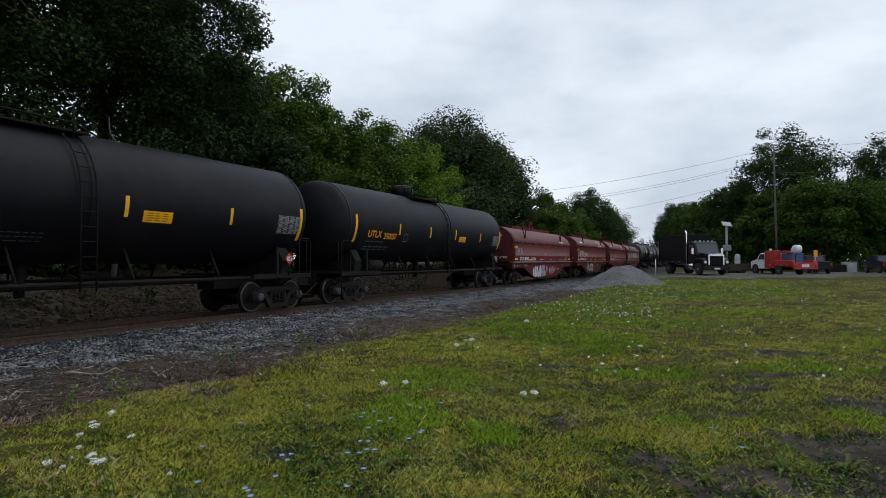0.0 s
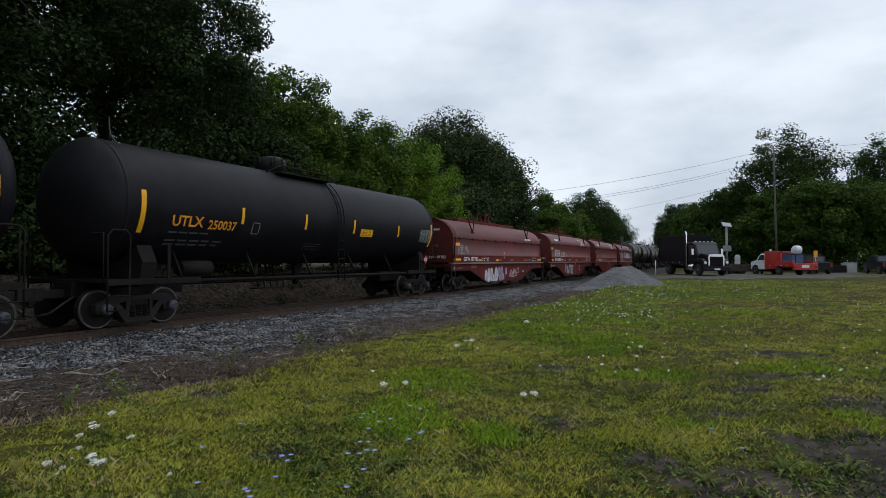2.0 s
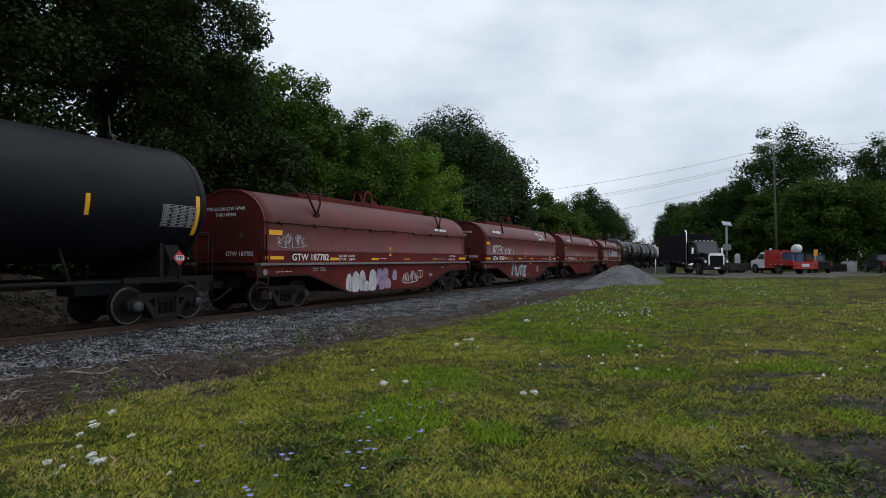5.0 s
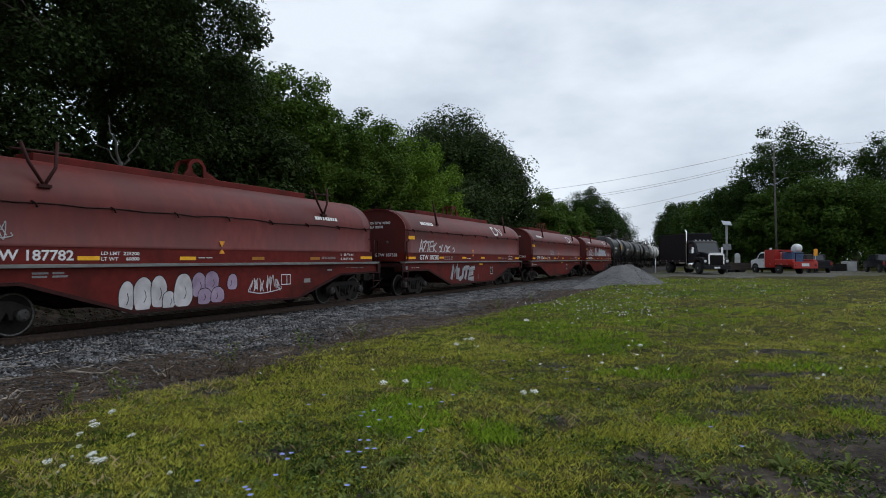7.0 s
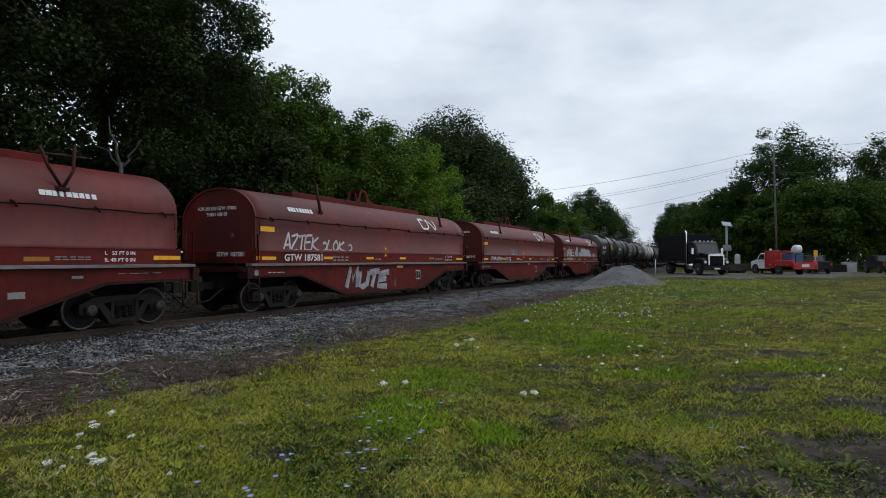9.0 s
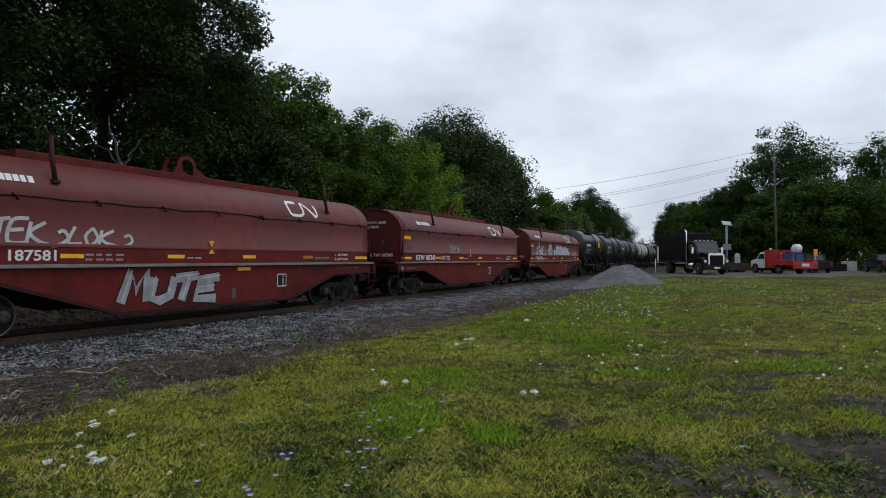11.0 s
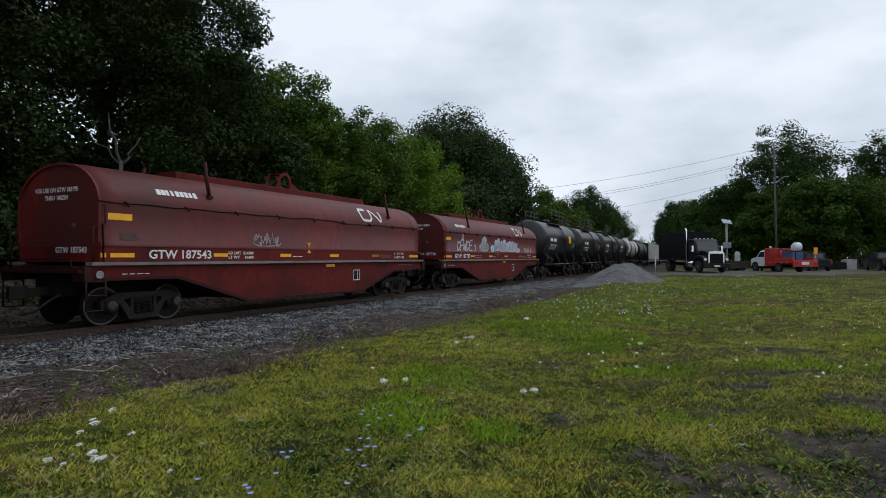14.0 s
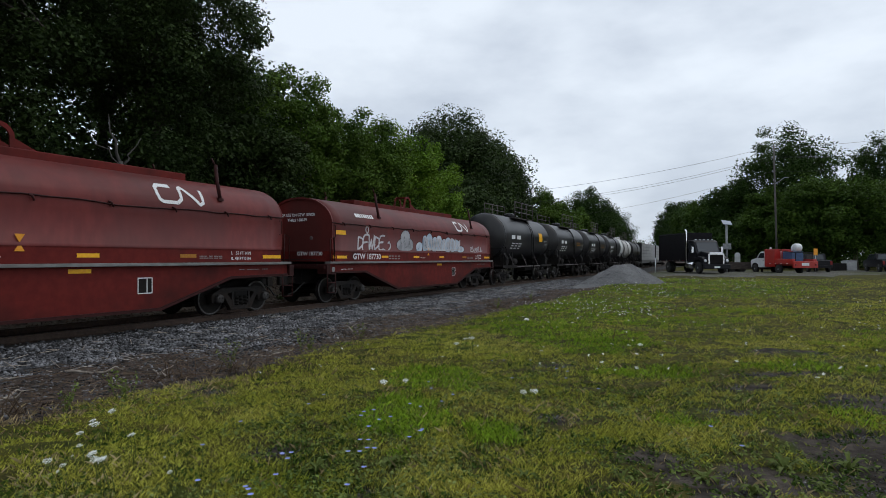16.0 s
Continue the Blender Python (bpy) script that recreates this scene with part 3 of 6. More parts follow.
def coil_car(drop=0.0, forked=False):
    """drop: a cover that sits lower and ends sooner; forked: its stacking guides are spread in a V."""
    car = thing("coil_car", "oxide red covered steel coil wagon rolling on the rails", "freight wagon", "red coil wagons of the train")
    H = 7.64
    # fish-belly body
    bm = bmesh.new()
    outline = [(-H, 1.40), (-H, 1.12), (-5.35, 1.12), (-2.9, 0.38), (3.0, 0.38), (5.3, 1.08), (H, 1.12), (H, 1.40)]
    # floor frame and centre sill: shade under the wagon is put into dark colours
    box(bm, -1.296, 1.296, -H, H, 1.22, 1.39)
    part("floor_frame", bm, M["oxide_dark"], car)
    bm = bmesh.new()
    box(bm, -0.35, 0.35, -H - 0.1, H + 0.1, 0.7, 1.216)
    part("centre_sill", bm, M["iron"], car)
    bm = bmesh.new()
    prism(bm, [(-3.0, 0.42), (3.0, 0.42), (5.2, 1.1), (-5.2, 1.1)], -1.296, 1.296, "x")
    part("coil_well", bm, M["oxide"], car)
    for s in (-1, 1):
        bm = bmesh.new()
        prism(bm, outline, s * 1.30, s * 1.42, "x")
        part("side_sill", bm, M["oxide"], car)
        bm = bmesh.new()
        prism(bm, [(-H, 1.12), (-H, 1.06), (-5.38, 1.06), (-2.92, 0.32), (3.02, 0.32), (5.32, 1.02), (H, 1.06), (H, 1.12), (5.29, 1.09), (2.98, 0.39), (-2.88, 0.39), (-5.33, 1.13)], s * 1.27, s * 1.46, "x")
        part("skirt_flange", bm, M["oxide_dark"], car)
        bm = bmesh.new()
        box(bm, min(s * 1.3, s * 1.55), max(s * 1.3, s * 1.55), -H - 0.05, H + 0.05, 1.40, 1.475, 0.008)
        part("deck_edge", bm, M["galv"], car, "worn bare metal deck edge")
    # cradle sides with the lettering band
    bm = bmesh.new()
    box(bm, -1.475, 1.475, -7.45, 7.3, 1.475, 1.84, 0.01)
    part("cradle_side", bm, M["oxide"], car)
    # arched cover in one skin with welded ends
    bm = bmesh.new()
    n = 26
    zs = [2.8 - drop + (0.95 + 0.9 * drop) * math.sin(math.pi / 2 * i / n) for i in range(n + 1)]
    far = 7.3 - 1.5 * drop
    half = [(1.49, 1.83), (1.49, 1.90), (1.47, 1.91), (1.47, 2.6)] + [(cover_x(z, drop), z) for z in zs]
    prof = half + [(-x, z) for x, z in reversed(half[:-1])]
    rng = random.Random(8)
    rings = []
    ny = 30
    for k in range(ny + 1):
        y = -7.45 + (far + 7.45) * k / ny
        rings.append([bm.verts.new((x * (1 + 0.004 * rng.uniform(-1, 1) * (0 < k < ny)), y, z)) for x, z in prof])
    for a, b in zip(rings, rings[1:]):
        for i in range(len(prof) - 1):
            f = bm.faces.new((a[i], a[i + 1], b[i + 1], b[i]))
            f.smooth = True
    bm.faces.new(rings[0])
    bm.faces.new(list(reversed(rings[-1])))
    cover = part("cover", bm, M["oxide_cover"], car, "arched faded red steel cover")
    bm = bmesh.new()
    for s in (-1, 1):
        pts = [(s * 1.485, -7.5 + 0.49 * i, 2.82 - drop - 0.02 * (i % 3 == 1) - 0.035 * math.sin(i * 0.7) * (12 < i < 22)) for i in range(30)] + [(s * 1.485, far + 0.04, 2.82 - drop)]
        pipe(bm, pts, 0.018)
        for i in range(9):
            y = -6.9 + 1.7 * i
            pipe(bm, [(s * 1.48, y, 2.85 - drop), (s * 1.53, y + 0.05, 2.82 - drop), (s * 1.52, y + 0.1, 2.73 - drop)], 0.024)
    part("edge_pipe", bm, M["oxide_dark"], cover, "tie-down pipe with hooks")
    for y in (-7.47, far + 0.02):
        bm = bmesh.new()
        outer = [(x, z) for x, z in prof[2:-2]]
        inner = [(x * 0.965, 1.91 + (z - 1.91) * 0.965) for x, z in outer]
        for a, b, c, d in zip(outer, outer[1:], inner[1:], inner):
            prism(bm, [a, b, c, d], y - 0.03, y + 0.03, "y")
        part("end_rim", bm, M["oxide_cover"], cover)
    bm = bmesh.new()
    box(bm, -0.34, 0.34, -4.5, 4.7, 3.66, 3.91 - 0.2 * drop, 0.02)
    part("ridge_beam", bm, M["oxide"], cover)
    # lifting frame amidships
    bm = bmesh.new()
    for s in (-1, 1):
        hoop = arc(0, 4.12, 0.32, 0.32, 180, 0, 12)
        inner = arc(0, 4.12, 0.22, 0.22, 0, 180, 12)
        prism(bm, [(y, z - 0.2 * drop) for y, z in [(-0.5, 3.88)] + hoop + [(0.85, 3.88), (0.22, 3.88)] + inner + [(-0.22, 3.88)]], s * 0.26 - 0.02, s * 0.26 + 0.02, "x")
    box(bm, -0.24, 0.24, -0.16, 0.16, 4.37 - 0.2 * drop, 4.41 - 0.2 * drop)
    part("lifting_frame", bm, M["oxide"], cover)
    for y in (-4.3, 4.95):
        for s in (-1, 1):
            bm = bmesh.new()
            z = 3.18 - drop
            v = y - 0.25
            foot = cover_x(z, drop) + 0.03
            if forked:
                pipe(bm, [(s * foot, v - 0.35, z), (s * (foot - 0.06), v - 0.62, z + 0.45), (s * (foot - 0.12), v - 0.75, z + 0.85)], 0.035, 6)
                pipe(bm, [(s * foot, v - 0.35, z), (s * (foot - 0.04), v - 0.1, z + 0.4), (s * (foot - 0.12), v - 0.02, z + 0.95)], 0.035, 6)
                pipe(bm, [(s * (foot - 0.2), v - 0.9, z + 0.7), (s * (foot - 0.2), v + 0.3, z + 0.74)], 0.03, 6)
            else:
                pipe(bm, [(s * foot, y, z), (s * (foot - 0.1), y - 0.02, z + 0.5), (s * (foot - 0.2), y + 0.02, z + 0.95)], 0.05, 6)
                pipe(bm, [(s * (foot - 0.2), y + 0.02, z + 0.9), (s * (foot - 0.22), y - 0.1, z + 1.12)], 0.022, 6)
            box(bm, s * foot - 0.05, s * foot + 0.05, y - 0.65 * forked - 0.08, y - 0.55 * forked + 0.08, z - 0.04, z + 0.03)
            part("stacking_guide", bm, M["oxide_dark"], cover)
    # ends: platform, ladder, rails
    for s in (-1, 1):
        y = s * H
        # platform in the darker red, with the shade between wagons in its colour
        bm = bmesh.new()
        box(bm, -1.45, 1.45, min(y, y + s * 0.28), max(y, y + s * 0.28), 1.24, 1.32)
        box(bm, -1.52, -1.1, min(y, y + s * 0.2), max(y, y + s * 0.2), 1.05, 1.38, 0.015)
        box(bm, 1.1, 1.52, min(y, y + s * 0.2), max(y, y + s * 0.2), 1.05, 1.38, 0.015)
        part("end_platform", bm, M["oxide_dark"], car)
        for sx in (-1, 1):
            bm = bmesh.new()
            pipe(bm, [(sx * 1.5, y, 1.4), (sx * 1.5, y, 2.25), (sx * 1.5, y - s * 0.22, 2.32), (sx * 1.5, y - s * 0.25, 1.5)], 0.02)
            pipe(bm, [(sx * 1.5, y + s * 0.15, 0.42), (sx * 1.5, y + s * 0.15, 1.3)], 0.02)
            pipe(bm, [(sx * 1.5, y - s * 0.3, 0.42), (sx * 1.5, y - s * 0.3, 1.12)], 0.02)
            for z in (0.42, 0.75, 1.05):
                pipe(bm, [(sx * 1.5, y + s * 0.15, z), (sx * 1.5, y - s * 0.3, z)], 0.016)
            part("side_ladder", bm, M["oxide_dark"], car)
        bm = bmesh.new()
        pipe(bm, [(-1.1, y + s * 0.22, 1.32), (-1.1, y + s * 0.22, 1.54), (1.1, y + s * 0.22, 1.54), (1.1, y + s * 0.22, 1.32)], 0.016)
        part("end_rail", bm, M["iron"], car)
        add_coupler(car, y, s)
        add_truck(car, s * 6.05)
    bm = bmesh.new()
    lathe(bm, [(-7.475, 0.05), (-7.462, 0.065), (-7.455, 0.065)], "y", 16, (0.55, 0, 2.3))
    part("end_plate", bm, M["faded_grey"], car)
    for s in (-1, 1):
        for y in (-7.4, far - 0.08):
            bm = bmesh.new()
            pipe(bm, [(s * 1.47, y, 2.72), (s * 1.55, y, 2.72), (s * 1.55, y, 2.32), (s * 1.47, y, 2.32)], 0.014)
            part("grab_iron", bm, M["oxide_dark"], car)
    # side details common to all
    patch(car, "reflector", -7.45, -7.32, 1.58, 1.68, 1.482, M["yellow"])
    patch(car, "reflector", -7.22, -6.62, 1.58, 1.68, 1.482, M["yellow"])
    for y, mm in ((-4.25, "yellow"), (-1.62, "yellow"), (0.9, "faded" if forked else "yellow"), (3.55, "faded")):
        patch(car, "reflector", y, y + 0.5, 1.60 - 0.4 * drop, 1.69 - 0.4 * drop, 1.482, M[mm])
    patch(car, "reflector", 6.5, 7.27, 1.58, 1.68, 1.482, M["yellow"])
    letter(car, "length_marks", "L   53 FT 0 IN", 5.25, 1.69, 0.085, 0.75, 1.482, M["white"])
    letter(car, "length_marks", "IL 48 FT 0 IN", 5.25, 1.54, 0.085, 0.75, 1.482, M["white"])
    bars(car, "patent_marks", 4.15, 1.58, 4.95, 1.68, 2, 1.482, M["grime"], 5, gaps=5)
    bars(car, "small_marks", -1.05, 1.60, -0.55, 1.65, 1, 1.482, M["white"], 6, gaps=2)
    bars(car, "brake_marks", -6.9, 1.19, -6.1, 1.24, 1, 1.43, M["white"], 7, gaps=4)
    bars(car, "brake_marks", 5.6, 1.26, 6.8, 1.30, 1, 1.43, M["grime"], 8, gaps=4)
    bm = bmesh.new()
    lathe(bm, [(1.53, 0.09), (1.537, 0.09), (1.537, 0.055), (1.53, 0.055)], "x", 16, (0, -7.5, 1.2))
    part("jacking_mark", bm, M["grime"], car)
    return car


def outline_box(car, y0, y1, z0, z1, x, w=0.025, name="test_panel"):
    strokes(car, name, [[(y0, z0), (y1, z0)], [(y1, z0), (y1, z1)], [(y1, z1), (y0, z1)], [(y0, z1), (y0, z0)], [((y0 + y1) / 2 + 0.05, z0), ((y0 + y1) / 2 + 0.05, z1)]], w, x, M["white"])


def curve_through(P, n=6):
    """A smooth line through points."""
    out = []
    for i in range(len(P) - 1):
        a, b, c, d = P[max(i - 1, 0)], P[i], P[i + 1], P[min(i + 2, len(P) - 1)]
        for k in range(n):
            t = k / n
            out.append(tuple(0.5 * (2 * b[q] + (c[q] - a[q]) * t + (2 * a[q] - 5 * b[q] + 4 * c[q] - d[q]) * t * t + (3 * b[q] - a[q] - 3 * c[q] + d[q]) * t ** 3) for q in (0, 1)))
    return out + [P[-1]]


def scrawl(car, name, y0, z0, y1, z1, n, x, material, seed, width, put=None):
    """Loose looping spray-paint strokes that spell nothing."""
    rng = random.Random(seed)
    lines = []
    w = (y1 - y0) / n
    h = z1 - z0
    for k in range(n):
        a = y0 + k * w
        for rep in range(2):
            pts = [(a + rng.uniform(0, 1) * w, z0 + rng.uniform(0, 1) * h)]
            up = rng.random() < 0.5
            for i in range(rng.randint(2, 4)):
                up = not up
                pts.append((a + rng.uniform(-0.05, 1.05) * w, z0 + h * (rng.uniform(0.65, 1.0) if up else rng.uniform(0.0, 0.35))))
            lines.append(curve_through(pts))
    lines.append(curve_through([(y0, z0 + 0.1 * h), (y0 + 0.4 * (y1 - y0), z0 - 0.04 * h), (y1, z0 + 0.12 * h), (y1 + 0.1 * w, z0 + 0.3 * h)]))
    return strokes(car, name, lines, width, x, material, put, "spray-painted scrawl")


GLYPHS = {"A": [[(0, 0), (0.45, 1), (0.6, 1), (1, 0)], [(0.1, 0.35), (0.9, 0.42)]], "Z": [[(0, 0.9), (0.9, 1), (0.1, 0.05), (1, 0)]], "T": [[(0, 0.9), (1, 1)], [(0.55, 1), (0.4, 0)]],
          "E": [[(1, 1), (0.1, 0.9), (0, 0.05), (1, 0)], [(0.05, 0.5), (0.8, 0.55)]], "K": [[(0.1, 1), (0, 0)], [(0.95, 1), (0.1, 0.5), (1, 0)]], "L": [[(0.3, 1), (0, 0.05), (0.9, 0)]],
          "O": [[(0.5, 0.9), (0.05, 0.5), (0.4, 0.05), (0.9, 0.4), (0.5, 0.9)]], "M": [[(0, 0), (0.2, 1), (0.5, 0.35), (0.8, 1), (1, 0)]], "U": [[(0.1, 1), (0.1, 0.15), (0.5, 0), (0.9, 0.2), (0.95, 1)]],
          "D": [[(0.15, 0), (0.1, 1)], [(0, 0.95), (0.8, 0.85), (0.95, 0.4), (0.1, 0)]], "W": [[(0, 1), (0.2, 0), (0.5, 0.7), (0.75, 0), (1, 1)]]}


def tag_lines(word, y0, z0, y1, z1, seed, slant=0.12):
    """Hand-drawn strokes of a sprayed word between two corners."""
    rng = random.Random(seed)
    w, h, out = (y1 - y0) / len(word), z1 - z0, []
    for k, c in enumerate(word):
        up, tall = rng.uniform(-0.08, 0.08) * h, h * rng.uniform(0.85, 1.12)
        for line in GLYPHS[c]:
            out.append([(y0 + (k + 0.04 + 0.98 * a) * w + slant * b * h, z0 + up + b * tall) for a, b in line])
    return out


def tag_word(car, word, y0, z0, y1, z1, x, material, width, seed, flick=True):
    lines = [curve_through(l, 4) for l in tag_lines(word, y0, z0, y1, z1, seed)]
    if flick:
        h = z1 - z0
        lines.append(curve_through([(y1 - 0.1, z0 + 0.1 * h), (y1 + 0.25, z0 - 0.05 * h), (y1 + 0.5, z0 + 0.25 * h), (y1 + 0.42, z0 + 0.6 * h), (y1 + 0.3, z0 + 0.5 * h)]))
    return strokes(car, "spray_tag", lines, width, x, material, None, "spray-painted tag")


def block_word(car, word, y0, z0, y1, z1, x, fill, width, seed):
    """Fat sprayed letters with a dark rim."""
    lines = tag_lines(word, y0 + width / 2, z0 + width / 2, y1 - width / 2, z1 - width / 2, seed, 0.2)
    rim = strokes(car, "tag_rim", lines, width + 0.06, x, M["iron"], None, "dark rim of the sprayed letters")
    strokes(rim, "tag_fill", lines, width, x + 0.008, fill, None, "silver-grey sprayed letters")
    strokes(rim, "tag_shine", [[(a + 0.03, b + 0.04) for a, b in l[:2]] for l in lines], 0.03, x + 0.018, M["spray"])


def bubbles(car, shapes, x, material, seed):
    """Swollen overlapping sprayed shapes with thin dark outlines: y0, y1, z0, z1 of each."""
    rng = random.Random(seed)
    for k, (y0, y1, z0, z1) in enumerate(shapes):
        cy, cz, ry, rz = (y0 + y1) / 2, (z0 + z1) / 2, (y1 - y0) / 2, (z1 - z0) / 2
        pts = []
        for i in range(28):
            a = 2 * math.pi * i / 28
            c, d = math.cos(a), math.sin(a)
            e = 0.62 if d < 0 else 0.95
            pts.append((cy + ry * math.copysign(abs(c) ** e, c) * (1 + 0.05 * math.sin(3 * a + seed + k)) + 0.05 * d * ry, cz + rz * math.copysign(abs(d) ** e, d)))
        bm = bmesh.new()
        bm.faces.new([bm.verts.new((x + 0.0024 * k, a, b)) for a, b in pts])
        sh = part("spray_shape", bm, material, car, "spray-painted rounded shape")
        strokes(sh, "outline", [pts[-4:] + pts[:18]], 0.02, x + 0.0024 * k + 0.0006, M["iron"])
        q = rng.uniform(-0.3, 0.3)
        strokes(sh, "inner_line", [curve_through([(cy + q * ry, cz + 0.2 * rz), (cy + (q + 0.15) * ry, cz - 0.2 * rz), (cy + (q - 0.1) * ry, cz - 0.55 * rz)])], 0.018, x + 0.0024 * k + 0.001, M["iron"])


def logo(car, y, z):
    """Plain white ribbon strokes on the curve of the cover."""
    s, ln = 0.09, []
    ln.append([(y + 0.5, z + 0.42), (y + 0.12, z + 0.42), (y + 0.02, z + 0.34), (y, z + 0.2), (y + 0.03, z + 0.06), (y + 0.12, z), (y + 0.55, z)])
    ln.append([(y + 0.55, z), (y + 0.68, z + 0.1), (y + 0.74, z + 0.38), (y + 0.84, z + 0.42), (y + 1.25, z), (y + 1.36, z + 0.06), (y + 1.42, z + 0.4)])
    strokes(car, "emblem", ln, s, 0.012, M["white"], cover_x)


def build_coil_cars():
    base = coil_car()
    made = [coil_car(0.12, True), base] + [copy_thing(base, Matrix()) for _ in range(2)]
    low = lambda z: cover_x(z, 0.12)
    marks = ["GTW 187782", "GTW 187581", "GTW 187543", "GTW 187730"]
    ends = [("FOR USE ON GTW 187400", "THRU 187699"), ("FOR USE ON GTW 187800", "THRU 188189"), ("FOR USE ON GTW 188190", "THRU 188289"), ("FOR USE ON GTW 187800", "THRU 188189")]
    for k, car in enumerate(made):
        letter(car, "car_number", marks[k], -6.23, 1.545, 0.22, 1.9, 1.482, M["white"])
        letter(car, "end_number", marks[k], -0.05, 1.68, 0.14, 1.1, 0, M["white"], end=-7.48)
        letter(car, "end_lettering", ends[k][0], -0.85, 3.07, 0.11, 1.55, 0, M["white"], end=-7.458)
        letter(car, "end_lettering", ends[k][1], -0.5, 2.89, 0.11, 0.85, 0, M["white"], end=-7.458)
        if k in (0, 2):
            letter(car, "load_limit", ("LD LMT  225200", "", "LD LMT  224400")[k], -3.72, 1.665, 0.08, 0.95, 1.482, M["white"])
            letter(car, "light_weight", ("LT WT     60800", "", "LT WT     61600")[k], -3.72, 1.545, 0.08, 0.95, 1.482, M["white"])
        else:
            bars(car, "load_marks", -3.72, 1.55, -2.78, 1.76, 2, 1.482, M["grime"], 3, gaps=4)
        cars.append((car, 43.58 + 17.4 * k))
        patch(car, "sticker", -7.28, -6.68, 2.42 - 0.1 * (k == 0), 2.57 - 0.1 * (k == 0), 1.476, M["yellow"])
        bm = bmesh.new()
        for z, up in ((1.72, 1), (2.06, -1)):
            bm.faces.new([bm.verts.new((1.488, y, zz)) for y, zz in ((-0.35, z), (-0.15, z), (-0.25, z + 0.17 * up))])
        part("balance_mark", bm, M["orange"], car)
        if k == 0:
            bars(car, "web_lettering", 3.85, 2.89, 5.1, 3.0, 1, 0.012, M["white"], 2, lean=low, gaps=9, fill=1.0)
            patch(car, "pale_plate", 3.3, 3.62, 0.82, 0.95, 1.426, M["grime"])
            patch(car, "pale_plate", 4.55, 4.8, 1.18, 1.24, 1.426, M["grime"])
            bubbles(car, ((-3.25, -2.85, 0.36, 1.08), (-2.88, -2.36, 0.36, 1.16), (-2.42, -1.96, 0.42, 1.19), (-2.1, -1.7, 0.36, 0.8), (-1.76, -1.18, 0.38, 1.22)), 1.425, M["spray"], 5)
            bubbles(car, ((-1.2, -0.74, 0.6, 1.24), (-0.78, -0.3, 0.7, 1.27), (-1.02, -0.55, 0.4, 0.82), (-0.58, -0.1, 0.42, 0.84), (0.0, 0.38, 0.74, 1.18)), 1.425, M["spray_lilac"], 6)
            scrawl(car, "spray_scrawl", 0.8, 0.6, 2.15, 1.12, 6, 1.425, M["spray"], 7, 0.03)
            outline_box(car, 2.2, 2.62, 0.8, 1.1, 1.428)
            bars(car, "block_marks", -5.15, 1.2, -4.35, 1.34, 2, 1.426, M["grime"], 12, gaps=2, fill=0.6)
            scrawl(car, "spray_scrawl", -6.9, 1.95, -5.6, 2.4, 5, 1.476, M["spray_grey"], 9, 0.02)
        else:
            bars(car, "web_lettering", -5.95, 3.1, -4.7, 3.24, 1, 0.012, M["white"], 2, lean=cover_x, gaps=9, fill=1.0)
            logo(car, 2.95, 2.97)
            patch(car, "panel_field", 2.4, 2.78, 0.76, 1.12, 1.424, M["iron"])
            outline_box(car, 2.4, 2.78, 0.76, 1.12, 1.428)
            patch(car, "reflector", 0.75, 1.25, 1.26, 1.35, 1.43, M["yellow"])
        if k == 1:
            tag_word(car, "AZTEK", -6.3, 1.88, -4.6, 2.36, 1.476, M["spray"], 0.075, 21)
            tag_word(car, "LOK", -4.1, 1.88, -3.1, 2.28, 1.476, M["spray"], 0.07, 22)
            block_word(car, "MUTE", -3.0, 0.42, 0.05, 1.3, 1.425, M["spray_grey"], 0.24, 23)
            patch(car, "scuff", 0.55, 0.68, 0.5, 0.78, 1.424, M["faded_grey"])
        if k == 2:
            scrawl(car, "spray_scrawl", -2.75, 1.92, -1.65, 2.3, 6, 1.476, M["spray_grey"], 31, 0.03)
            scrawl(car, "spray_scrawl", -7.0, 2.0, -6.5, 2.2, 3, 1.476, M["faded_grey"], 32, 0.02)
        if k == 3:
            tag_word(car, "DEWDE", -6.0, 1.9, -4.1, 2.45, 1.476, M["spray"], 0.075, 41)
            strokes(car, "spray_tag", [arc(-5.3, 2.66, 0.09, 0.13, 0, 360)], 0.05, 1.477, M["spray"], None, "spray-painted ring")
            bubbles(car, ((-3.05, -1.65, 1.9, 2.45), (-2.75, -1.95, 2.1, 2.76)), 1.476, M["spray_grey"], 42)
            bubbles(car, tuple((-1.4 + 0.47 * i + 0.1 * (i % 2), -0.82 + 0.5 * i, 1.89 + 0.02 * (i % 3), (2.3, 2.62, 2.72, 2.58, 2.66, 2.52, 2.6, 2.55, 2.5, 2.2)[i]) for i in range(10)), 1.476, M["spray_blue"], 43)
            scrawl(car, "spray_scrawl", -0.7, 1.98, 3.2, 2.55, 9, 1.506, M["spray"], 45, 0.06)
            scrawl(car, "spray_scrawl", 4.55, 1.93, 6.1, 2.22, 6, 1.476, M["spray"], 44, 0.03)


